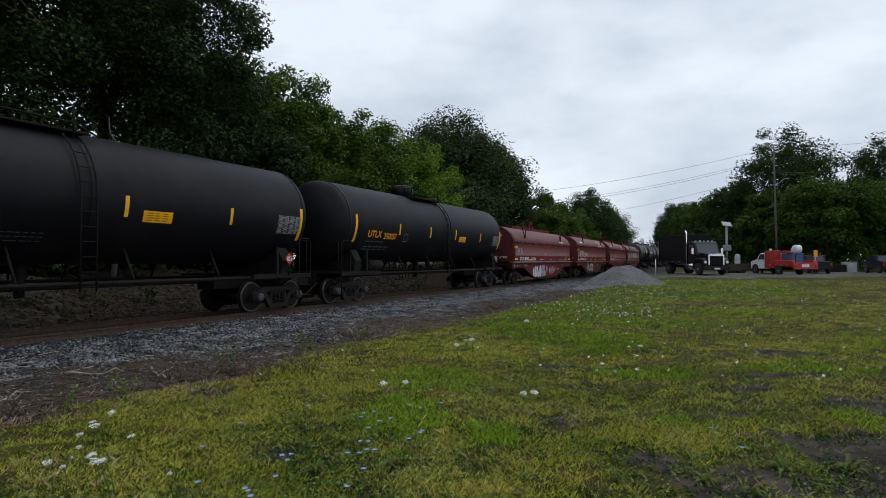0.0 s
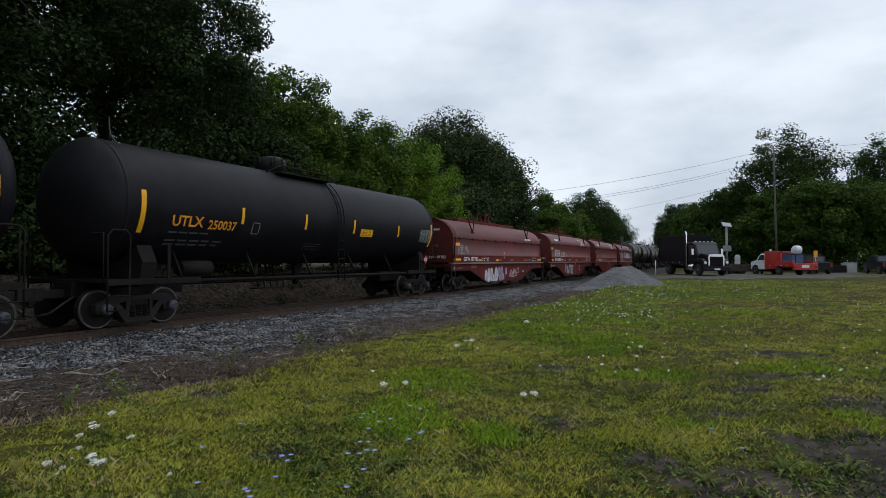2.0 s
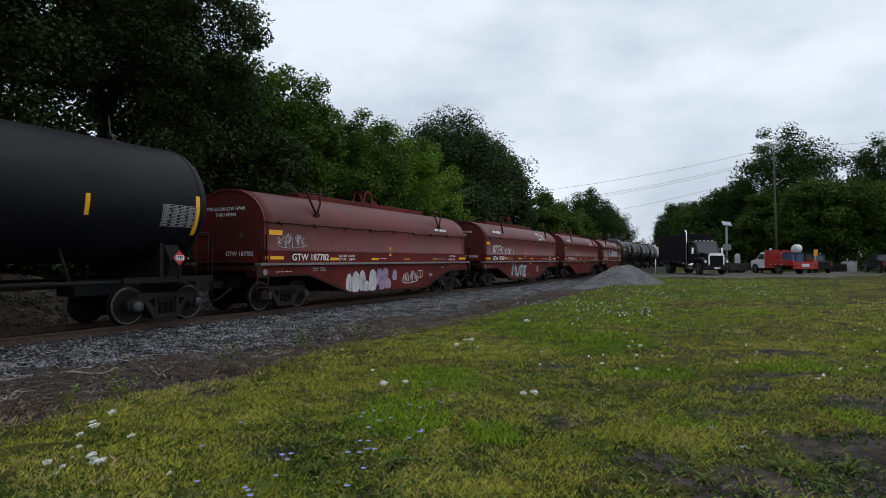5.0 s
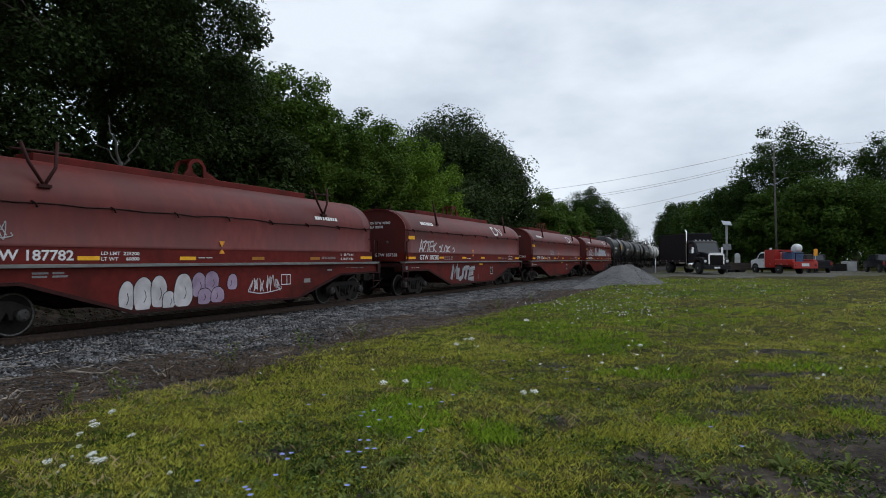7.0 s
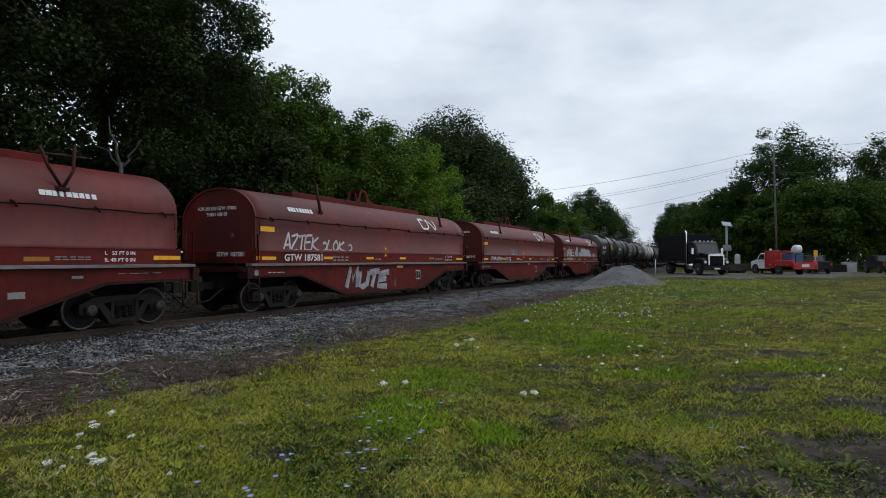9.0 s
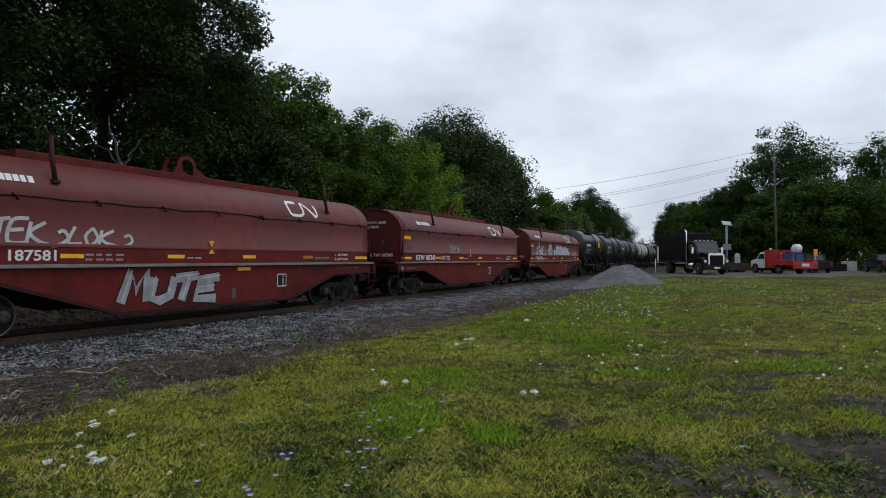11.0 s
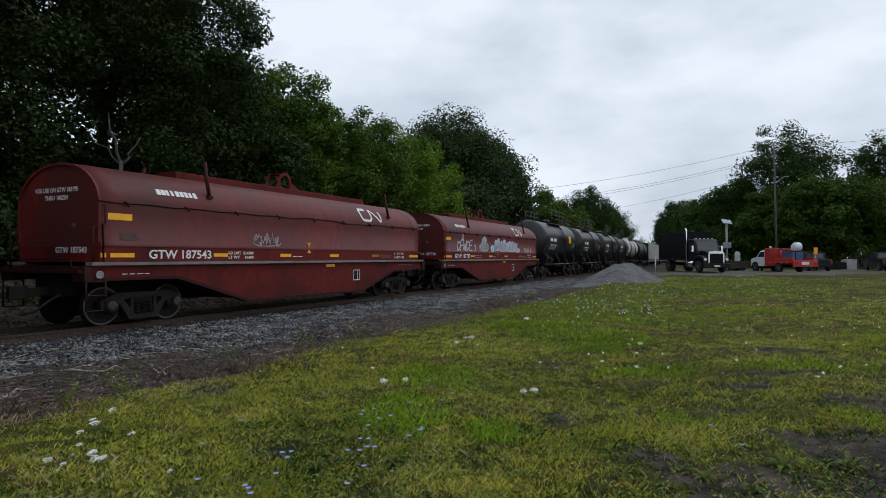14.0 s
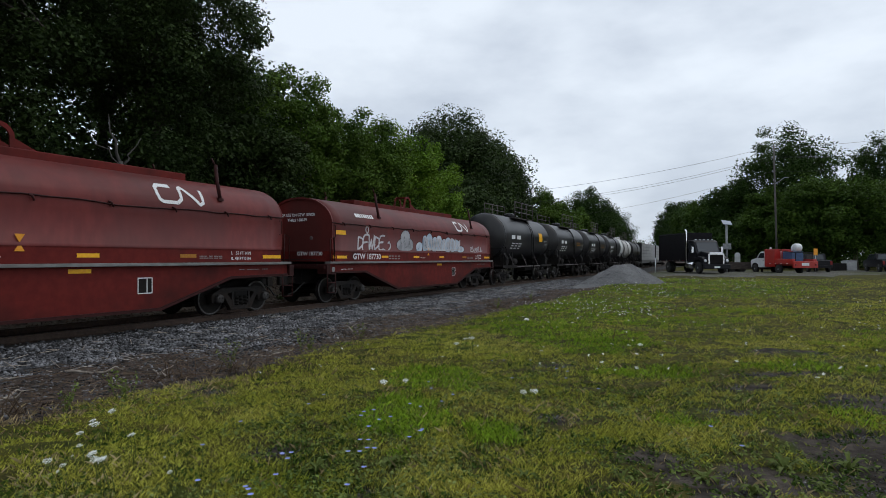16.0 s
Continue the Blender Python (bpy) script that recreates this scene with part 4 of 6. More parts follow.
def tank_car(length, radius, zc, material, label, group, long_frame=True, pitch_trucks=7.05, end_gap=0.58):
    """A tank wagon; length over the pulling faces."""
    car = thing("tank_car", label, "tank wagon", group)
    half = length / 2 - end_gap
    bm = bmesh.new()
    head = 0.72 if long_frame else 0.55
    prof = [(-half + head * (1 - math.cos(math.pi / 2 * i / 10)), max(0.02, radius * math.sin(math.pi / 2 * i / 10))) for i in range(11)]
    mid = [(-half + head + (2 * (half - head)) * i / 12, radius) for i in range(1, 12)]
    prof = prof + mid + [(-s, r) for s, r in reversed(prof)]
    lathe(bm, prof, "y", 56, (0, 0, zc))
    shell = part("shell", bm, material, car)
    for y in ((-half + head, half - head) if not long_frame else (-half + head, 0.62, half - head)):
        bm = bmesh.new()
        lathe(bm, [(y - 0.04, radius + 0.0), (y - 0.03, radius + 0.012), (y + 0.03, radius + 0.012), (y + 0.04, radius)], "y", 56, (0, 0, zc))
        part("jacket_band", bm, material, shell)
    # draft sills and saddles at the ends, side rod along the bottom
    for s in (-1, 1):
        y0, y1 = s * (pitch_trucks - 1.9), s * (length / 2 - 0.75)
        bm = bmesh.new()
        box(bm, -0.33, 0.33, min(y0, y1), max(y0, y1), 0.72, 1.1, 0.01)
        prism(bm, [(-1.3, 0.95), (1.3, 0.95), (1.42, 1.55), (1.2, zc - 1.05), (0.7, zc - radius + 0.12), (-0.7, zc - radius + 0.12), (-1.2, zc - 1.05), (-1.42, 1.55)],
              s * pitch_trucks - 0.2, s * pitch_trucks + 0.2, "y")
        part("saddle", bm, M["iron"], car)
        add_truck(car, s * pitch_trucks, "cap" if long_frame else "cap_dark")
        add_coupler(car, s * (length / 2 - 0.8), s)
        y = s * (length / 2 - 0.85)
        bm = bmesh.new()
        box(bm, -1.45, 1.45, min(y, y - s * 0.9), max(y, y - s * 0.9), 1.08, 1.14)
        box(bm, -1.47, -1.38, min(y, y - s * 2.6), max(y, y - s * 2.6), 1.02, 1.16)
        box(bm, 1.38, 1.47, min(y, y - s * 2.6), max(y, y - s * 2.6), 1.02, 1.16)
        part("end_platform", bm, M["iron"], car)
        for sx in (-1, 1):
            bm = bmesh.new()
            pipe(bm, [(sx * 1.45, y, 0.45), (sx * 1.45, y, 2.15), (sx * 1.45, y - s * 0.12, 2.27), (sx * 1.45, y - s * 0.45, 2.27), (sx * 1.45, y - s * 0.55, 2.15), (sx * 1.45, y - s * 0.55, 0.45), (sx * 1.45, y, 0.45)], 0.022)
            pipe(bm, [(sx * 1.45, y, 0.78), (sx * 1.45, y - s * 0.55, 0.78)], 0.018)
            part("handrail", bm, M["iron"], car)
            bm = bmesh.new()
            box(bm, sx * 1.47 - 0.015, sx * 1.47 + 0.015, y - s * 1.6 - 0.05, y - s * 1.6 + 0.05, 1.1, 1.98)
            part("marker_post", bm, M["iron"], car)
        bm = bmesh.new()
        pipe(bm, [(-1.3, y, 1.12), (-1.3, y, 2.2), (1.3, y, 2.2), (1.3, y, 1.12)], 0.02)
        part("end_rail", bm, M["iron"], car)
    bm = bmesh.new()
    for sx in (-1, 1):
        pipe(bm, [(sx * 1.36, -half + 0.9, 1.06), (sx * 1.36, half - 0.9, 1.06)], 0.045, 8)
        k = -half + 2.4
        while k < half - 2:
            pipe(bm, [(sx * 1.36, k, 1.06), (sx * 0.95, k, zc - radius + 0.38)], 0.03)
            k += 2.6
    part("side_rod", bm, M["iron" if long_frame else "faded_grey"], car)
    bm = bmesh.new()
    rod(bm, (0, -half + 2.4, 0.95), (0, half - 2.4, 0.95), 0.05)
    rod(bm, (0.0, 0.0, zc - radius + 0.05), (0.0, 0.0, 0.75), 0.16, 0.1, 12)
    for k in range(5):
        pipe(bm, [(0.5, -2.5 + k * 0.3, 1.15), (0.5, -2.4 + k * 0.3, 0.72)], 0.02)
    box(bm, 0.35, 0.65, -2.6, -1.2, 0.7, 0.74)
    part("outlet_gear", bm, M["iron"], car)
    bm = bmesh.new()
    rod(bm, (0.95, -half + 2.6, 1.38), (0.95, -half + 3.6, 1.38), 0.2, seg=16)
    part("air_reservoir", bm, M["iron"], car)
    # dome platform
    top = zc + radius
    yd = -1.3 if long_frame else 0.0
    bm = bmesh.new()
    dr, dh = (0.5, 1.0) if long_frame else (0.4, 0.55)
    lathe(bm, [(top - 0.1, dr), (top + 0.3 * dh, dr), (top + 0.42 * dh, dr * 0.92), (top + 0.5 * dh, dr * 0.6), (top + 0.52 * dh, 0.05)], "z", 24, (0, yd, 0))
    part("manway_dome", bm, material, car)
    bm = bmesh.new()
    for k in range(8):
        a = 2 * math.pi * k / 8
        rod(bm, (dr * math.cos(a), yd + dr * math.sin(a), top + 0.15), (dr * math.cos(a), yd + dr * math.sin(a), top + 0.4 * dh), 0.03, seg=6)
    tagged(part("dome_bolts", bm, M["iron"], car), kind="stuff")
    for sx in (-1, 1):
        bm = bmesh.new()
        if long_frame:
            box(bm, min(sx * 0.55, sx * 0.95), max(sx * 0.55, sx * 0.95), yd - 0.6, 0.9, top - 0.14, top - 0.09)
            pipe(bm, [(sx * 0.9, yd - 1.2, top - 0.2), (sx * 0.88, yd - 0.5, top + 0.1), (sx * 0.88, 0.6, top + 0.08), (sx * 0.9, 1.2, top - 0.16)], 0.024)
            pipe(bm, [(sx * 0.95, 0.55, top - 0.2), (sx * 0.95, 0.55, top + 0.42)], 0.022)
            pipe(bm, [(sx * 0.6, yd - 0.5, top - 0.1), (sx * 0.6, yd - 0.5, top + 0.55), (sx * 0.6, yd + 0.5, top + 0.55), (sx * 0.6, yd + 0.5, top - 0.1)], 0.02)
        else:
            box(bm, min(sx * 0.6, sx * 1.05), max(sx * 0.6, sx * 1.05), -1.9, 1.9, top - 0.16, top - 0.12)
            pipe(bm, [(sx * 1.05, -1.9, top - 0.14), (sx * 1.05, -1.9, top + 0.9), (sx * 1.05, 1.9, top + 0.9), (sx * 1.05, 1.9, top - 0.14)], 0.03)
            for y in (-0.5, 0.5):
                pipe(bm, [(sx * 1.05, y, top - 0.14), (sx * 1.05, y, top + 0.85)], 0.03)
            for z in (0.25, 0.55):
                pipe(bm, [(sx * 1.05, -1.9, top + z), (sx * 1.05, 1.9, top + z)], 0.025)
        part("dome_platform", bm, M["iron" if long_frame else "faded_grey"], car)
    # ladder on the side
    for sx in (-1, 1):
        bm = bmesh.new()
        for y in (0.3, 0.66):
            pts = [(sx * (math.sqrt(max(0.02, (radius + 0.09) ** 2 - (z - zc) ** 2)) if z > zc else radius + 0.09), y, z) for z in [0.9, zc] + [zc + radius * math.sin(a) * 0.93 for a in (0.3, 0.6, 0.9, 1.15)]]
            pipe(bm, pts, 0.022)
        for k in range(10):
            z = 1.0 + k * 0.32
            x = math.sqrt(max(0.02, (radius + 0.09) ** 2 - (z - zc) ** 2)) if z > zc else radius + 0.09
            pipe(bm, [(sx * x, 0.3, z), (sx * x, 0.66, z)], 0.014)
        part("ladder", bm, M["iron"], car)
    return car


def data_panel(car, y0, y1, z0, z1, R, zc):
    """White ruled table of unreadable entries."""
    ln = []
    n = 7
    for i in range(n + 1):
        z = z0 + (z1 - z0) * i / n
        ln.append([(y0, z), (y1, z)])
    for q in (0, 0.42, 0.62, 0.82, 1):
        ln.append([(y0 + (y1 - y0) * q, z0), (y0 + (y1 - y0) * q, z1)])
    put = lambda z: math.sqrt(R * R - (z - zc) ** 2)
    fine = [[(a[0][0] + (a[1][0] - a[0][0]) * i / 6, a[0][1] + (a[1][1] - a[0][1]) * i / 6) for i in range(7)] for a in ln]
    tagged(strokes(car, "data_table", fine, 0.016, 0.012, M["grime"], put), kind="stuff")
    bars(car, "data_marks", y0 + 0.03, z0 + 0.02, y1, z1 + 0.02, 7, 0.011, M["grime"], 4, R, zc, gaps=4)


def build_tank_cars():
    R, zc = 1.52, 3.0
    words = [None, "UTLX 250037"]
    for k in range(2):
        car = tank_car(18.0, R, zc, M["tank_black"], "long black tank wagon with yellow stripes rolling on the rails", "long black tank wagons of the train")
        cars.append((car, 7.93 + 18.06 * k))
        for y, z0, z1, w in ((-7.3, 2.24, 3.24, 0.13), (-4.1, 2.6, 3.06, 0.1), (-1.3, 2.58, 3.06, 0.1), (1.45, 2.56, 3.04, 0.1), (4.65, 2.54, 3.0, 0.1), (7.6, 2.2, 3.2, 0.13)):
            patch(car, "reflective_stripe", y - w / 2, y + w / 2, z0, z1, 0.01, M["yellow"], R, zc)
        patch(car, "notice", 1.9, 2.72, 2.47, 2.74, 0.01, M["yellow"], R, zc, label="yellow notice with unreadable words")
        bars(car, "notice_words", 1.98, 2.51, 2.64, 2.73, 4, 0.014, M["faded"], 9, R, zc, gaps=3, fill=0.4)
        letter(car, "car_mark", "UTLX", -6.45, 2.44, 0.27, 0.98, 0.012, M["orange"], R, zc)
        letter(car, "car_number", "250037", -5.3, 2.40, 0.25, 1.0, 0.012, M["orange"], R, zc)
        bars(car, "owner_words", -6.5, 2.27, -5.2, 2.36, 1, 0.012, M["faint"], 5, R, zc, gaps=4)
        bars(car, "weight_marks", -6.5, 1.97, -4.6, 2.17, 2, 0.012, M["faint"], 6, R, zc, gaps=5)
        data_panel(car, 6.55, 7.55, 2.4, 2.92, R, zc)
        strokes(car, "test_box", [[(-3.68, 2.35), (-3.4, 2.35), (-3.4, 2.66), (-3.68, 2.66), (-3.68, 2.35)]], 0.02, 0.012, M["grime"], lambda z: math.sqrt(R * R - (z - zc) ** 2))
        bars(car, "valve_marks", -1.1, 1.95, -0.2, 2.2, 3, 0.012, M["faint"], 8, R, zc, gaps=6, fill=0.2)
        # end words on the near head and flammable placards
        letter(car, "end_mark", "UTLX 250037", -0.4, 3.55, 0.14, 0.95, 0, M["orange"], end=-8.0)
        for y in (7.05,):
            bm = bmesh.new()
            prism(bm, [(y - 0.19, 1.62), (y, 1.43), (y + 0.19, 1.62), (y, 1.81)], 1.50, 1.51, "x")
            pl = part("placard", bm, M["red"], car, "red diamond placard")
            patch(pl, "placard_field", y - 0.12, y + 0.12, 1.56, 1.68, 1.52, M["white"])
            letter(pl, "placard_number", "1987", y - 0.1, 1.575, 0.09, 0.2, 1.523, M["iron"])
            bm = bmesh.new()
            pipe(bm, [(1.49, y, 1.1), (1.49, y, 1.5)], 0.025)
            part("placard_post", bm, M["iron"], car)
    # shorter grey-black tanks
    s = 104.48
    for k in range(4):
        L = 12.25
        car = tank_car(L, 1.42, 2.95, M["tank_grey"], "short grey-black tank wagon with railed dome platform", "short tank wagons of the train", False, 4.3, 0.85)
        cars.append((car, s + L / 2))
        s += L
        bars(car, "car_marks", -3.6, 2.8, -1.6, 3.1, 1, 0.012, M["white"], 3, 1.42, 2.95, gaps=2, fill=0.8)
        bars(car, "weight_marks", -3.4, 2.2, -1.4, 2.65, 3, 0.012, M["white"], 4, 1.42, 2.95, gaps=3)
        if k == 0:
            patch(car, "notice", 2.3, 3.1, 2.75, 3.35, 0.012, M["yellow"], 1.42, 2.95)
        if k in (1, 2):
            bars(car, "owner_marks", 2.0, 2.7, 3.4, 3.1, 2, 0.012, M["faded"], 6, 1.42, 2.95, gaps=2)
        bars(car, "data_marks", 3.6, 2.4, 4.4, 2.9, 5, 0.012, M["grime"], 7, 1.42, 2.95, gaps=3)
    L = 12.25
    car = tank_car(L, 1.38, 2.95, M["tank_white"], "short white tank wagon with railed dome platform", "short tank wagons of the train", False, 4.3, 0.85)
    patch(car, "dirty_band", -4.0, -2.7, 1.9, 3.9, 0.012, M["tank_grey"], 1.38, 2.95, rows=16)
    cars.append((car, s + L / 2))
    s += L
    car = tank_car(L, 1.38, 2.9, M["tank_grey"], "short grey-black tank wagon with railed dome platform", "short tank wagons of the train", False, 4.3, 0.85)
    cars.append((car, s + L / 2))
    s += L
    for k in range(2):
        car = panel_car()
        cars.append((car, s + 10.4))
        s += 20.8


def panel_car():
    car = thing("panel_wagon", "high-sided pale grey panelled wagon rolling on the rails", "freight wagon", "panelled wagons of the train")
    bm = bmesh.new()
    box(bm, -1.4, 1.4, -9.5, 9.5, 1.05, 1.3)
    box(bm, -1.35, 1.35, -9.45, 9.45, 1.3, 4.2)
    box(bm, -0.35, 0.35, -9.6, 9.6, 0.7, 1.05)
    part("body", bm, M["tank_grey"], car)
    for sx in (-1, 1):
        for k in range(12):
            y = -9.4 + k * 1.567
            bm = bmesh.new()
            for j in range(5):
                z = 1.35 + j * 0.56
                box(bm, min(sx * 1.352, sx * 1.40), max(sx * 1.352, sx * 1.40), y + 0.05, y + 1.5, z, z + 0.5, 0.01)
            part("side_panel", bm, M["slab_side"], car)
    for s in (-1, 1):
        add_truck(car, s * 7.4)
        add_coupler(car, s * 9.6, s)
    return car


# ---- trees ----
def crown_arrays(rng, clumps, radius, leaves, size, flat=0.6):
    """Leaves as small folded quads, scattered through clumps."""
    n = len(clumps)
    C = np.repeat(clumps, leaves, 0)
    R = np.repeat(radius, leaves)
    d = rng.normal(size=(len(C), 3))
    d /= np.linalg.norm(d, axis=1, keepdims=True)
    P = C + d * (R * rng.random(len(C)) ** 0.45)[:, None] * np.array([1, 1, 0.75])
    nrm = d * 0.6 + rng.normal(size=d.shape) * 0.5 + np.array([0, 0, flat])
    nrm /= np.linalg.norm(nrm, axis=1, keepdims=True)
    a = np.cross(nrm, rng.normal(size=d.shape))
    a /= np.linalg.norm(a, axis=1, keepdims=True) + 1e-9
    b = np.cross(nrm, a)
    s = (size * rng.uniform(0.6, 1.4, len(C)))[:, None]
    V = np.stack([P - a * s * 0.5, P - b * s * 0.28 - nrm * s * 0.06, P + a * s * 0.5, P + b * s * 0.28 - nrm * s * 0.06], 1)
    F = np.arange(len(C) * 4).reshape(-1, 4)
    return V.reshape(-1, 3), F


def limb(bm, p0, p1, r0, r1, rng, steps=4, sway=0.25):
    pts = [Vector(p0).lerp(Vector(p1), i / steps) + Vector(rng.normal(size=3) * sway * (0 < i < steps)) for i in range(steps + 1)]
    pipe(bm, pts, r0, 7, r1)


def tree(x, y, height, radius, low, material, seed, n=70, leaves=160, size=0.26, label="", trunk=0.22, group="", clump=0.24):
    """A tapered trunk with limbs and an uneven crown between the heights low and height."""
    rng = np.random.default_rng(seed)
    z0 = float(land(np.array(x), np.array(y)))
    t = thing("tree", label, "tree", group, m=pose(x, y, z0 - 0.1))
    height, low = height - z0, low - z0
    mid, hz = (height + low) / 2, (height - low) / 2
    d = rng.normal(size=(n, 3))
    d /= np.linalg.norm(d, axis=1, keepdims=True)
    q = rng.random(n) ** 0.4
    C = d * q[:, None] * np.array([radius, radius, hz]) * rng.uniform(0.78, 0.99, (n, 1))
    C[:, 2] += mid
    C[:, :2] *= (1 - 0.25 * np.clip((C[:, 2] - mid) / hz, 0, 1))[:, None]
    R = radius * clump * rng.uniform(0.6, 1.25, n)
    V, F = crown_arrays(rng, C, R, leaves, size)
    part("crown", solid("crown", V, F, material), None, t)
    bm = bmesh.new()
    top = Vector((rng.normal() * 0.3, rng.normal() * 0.3, low + (height - low) * 0.7))
    limb(bm, (0, 0, 0), top, trunk, trunk * 0.25, rng, 6, 0.12)
    for k in rng.choice(n, min(n, 14), replace=False):
        a = Vector((0, 0, 0)).lerp(top, rng.uniform(0.35, 0.85))
        limb(bm, a, C[k], trunk * 0.4, 0.02, rng, 4, 0.15)
    part("trunk", bm, M["bark"], t)
    return t


def brush(name, spots, rads, material, seed, leaves, size, label, category="undergrowth"):
    """Bushes that nobody could count, in one sheet of leaves."""
    rng = np.random.default_rng(seed)
    V, F = crown_arrays(rng, np.array(spots), np.array(rads), leaves, size, 0.4)
    ob = new(name, solid(name, V, F, material))
    return tagged(ob, label, category, kind="stuff")


def build_trees():
    D = "tall dark green broadleaf tree beside the railway line"
    g = "trees along the line"
    for x, y, h, r, low, sd, n in ((-21.5, 17.7, 21, 4.6, 3.6, 1, 200), (-22.5, 11.2, 21, 4.8, 3.6, 2, 170), (-21.0, 5.6, 21, 4.6, 3.6, 3, 150), (-23, 0.0, 20, 5, 4.5, 4, 90), (-27.5, 14, 20, 5, 8, 5, 45), (-27, 19, 16, 4.3, 8, 6, 45), (-27, 6, 20, 5, 3, 7, 90)):
        tree(x, y, h, r, low, M["leaf_dark"], sd, n, 420, 0.16, D, 0.26, g, 0.23)
    E = "mid green broadleaf tree beside the railway line"
    for x, y, h, r, low, m, sd in ((-20.8, 25.0, 12.8, 3.2, 2.2, "leaf_mid", 11), (-20.0, 21.5, 9.0, 2.8, 1.8, "leaf_dark", 12), (-20.6, 28.6, 12.0, 3.0, 1.8, "leaf_mid", 13), (-20.4, 32.4, 11.2, 3.1, 1.6, "leaf_mid", 14),
                                   (-20.0, 35.6, 11.0, 3.2, 1.6, "leaf_lime", 15), (-20.2, 39.4, 10.2, 3.0, 1.6, "leaf_lime", 16), (-24.5, 30, 12.4, 3.6, 2, "leaf_mid", 17), (-24.5, 36, 11.5, 3.8, 2, "leaf_mid", 18), (-24.0, 24.5, 12.5, 3.4, 2, "leaf_dark", 19)):
        tree(x, y, h, r, low, M[m], sd, 110, 220, 0.18, E, 0.16, g, 0.26)
    for x, y, h, r, low, m, sd in ((-24.2, 51.6, 16.0, 6.3, 2.0, "leaf_dark", 21), (-23.0, 60, 14.4, 4.6, 2, "leaf_dark", 22), (-20.6, 46, 8.6, 3.0, 1.5, "leaf_dark", 23), (-20.5, 69, 10.2, 3.4, 1.8, "leaf_mid", 24), (-20.5, 77, 9.0, 3.4, 1.6, "leaf_mid", 25),
                                   (-23, 104, 14.6, 5.5, 2, "leaf_far", 26), (-24.5, 124, 13.0, 5.4, 2, "leaf_far", 27), (-27, 150, 14.5, 6, 2, "leaf_far", 28), (-21.5, 88, 9.4, 3.6, 1.6, "leaf_mid", 29), (-33, 190, 12, 6, 2, "leaf_far", 30)):
        tree(x, y, h, r, low, M[m], sd, 260 if m == "leaf_dark" else 140, 300 if m == "leaf_dark" else 230, 0.25, E if m != "leaf_dark" else D, 0.24, g, 0.31 if m == "leaf_dark" else 0.25)
    G = "broad dark green tree behind the parking ground"
    gg = "trees behind the parking ground"
    for px, Z, h, r, low, sd in ((1235, 98, 11.8, 4.8, 1.0, 31), (1262, 102, 12.6, 5.5, 1.0, 32), (1300, 92, 15.2, 5.2, 2.0, 33), (1395, 86, 21.5, 7.4, 4.0, 34), (1360, 80, 11.5, 4.5, 1.0, 35), (1445, 74, 12.2, 5.2, 1.2, 36),
                                 (1515, 72, 12.2, 5.6, 1.0, 37), (1555, 96, 22, 6.5, 3.0, 38), (1610, 74, 13, 6, 1, 39), (1700, 74, 14, 7, 1, 40), (1300, 110, 11, 6, 1, 41), (1420, 100, 14, 7, 1, 42), (1193, 165, 17.5, 6.0, 1, 43), (1215, 150, 17, 6, 1, 44), (1175, 230, 16, 5, 1, 45)):
        X = (px - 784) / 1080 * Z
        x, y = X * 0.901 - Z * 0.4337, X * 0.4337 + Z * 0.901
        tree(x, y, h, r, low, M["leaf_bush" if sd in (35, 36, 37, 39, 31) else "leaf_far"], sd, 180, 180, 0.33, G, 0.3, gg)
    t = thing("dead_tree", "bare pale forked dead tree among the dark trees", "tree", m=pose(-19.6, 14.2, float(land(np.array(-19.6), np.array(14.2))) - 0.05))
    bm = bmesh.new()
    q = np.random.default_rng(15)
    limb(bm, (0, 0, 0), (0.1, 0.2, 4.3), 0.1, 0.07, q, 5, 0.06)
    for e, w in (((-0.1, -0.15, 5.9), 0.07), ((0.4, 0.75, 5.2), 0.05), ((-0.3, -0.7, 5.1), 0.03)):
        limb(bm, (0.1, 0.2, 4.1), e, w, 0.015, q, 4, 0.07)
    part("trunk", bm, M["pole_wood"], t)
    rng = np.random.default_rng(77)
    s, r = [], []
    for k in range(420):
        y = rng.uniform(-4, 110)
        d = rng.uniform(19.3, 23.5)
        s.append((-d - bend(y)[0], y, 1.1 + rng.uniform(0, 1.0) + (d - 19) * 0.55))
        r.append(rng.uniform(0.5, 1.0))
    brush("lineside_undergrowth", s, r, M["leaf_dark"], 5, 110, 0.2, "dense dark undergrowth on the bank behind the track")
    s, r = [], []
    for k in range(620):
        y = rng.uniform(-2, 75)
        d = rng.uniform(17.2, 20.2)
        x = -d - bend(y)[0]
        s.append((x, y, float(land(np.array(x), np.array(y))) + 0.12))
        r.append(rng.uniform(0.2, 0.5))
    brush("bank_weeds", s[:150], r[:150], M["leaf_dark"], 8, 60, 0.1, "low dark weeds on the bank beside the rails")
    y, d = rng.uniform(-4, 80, 42000), rng.uniform(15.9, 21.0, 42000)
    x = -d - 0.00045 * np.clip(y - 35, 0, 50) ** 2
    V, F = crown_arrays(rng, np.stack([x, y, land(x, y) + 0.03], -1), np.full(len(x), 0.05), 2, 0.06, 1.2)
    tagged(new("leaf_litter", solid("leaf_litter", V, F, M["leaf_litter"])), "brown fallen leaves on the earth bank", "leaf litter", kind="stuff")
    s, r = [], []
    for k in range(520):
        y = rng.uniform(-20, 240)
        d = rng.uniform(27, 36)
        s.append((-d - bend(y)[0], y, rng.uniform(1, 9.0 if y < 60 else 7.0)))
        r.append(rng.uniform(1.2, 2.2))
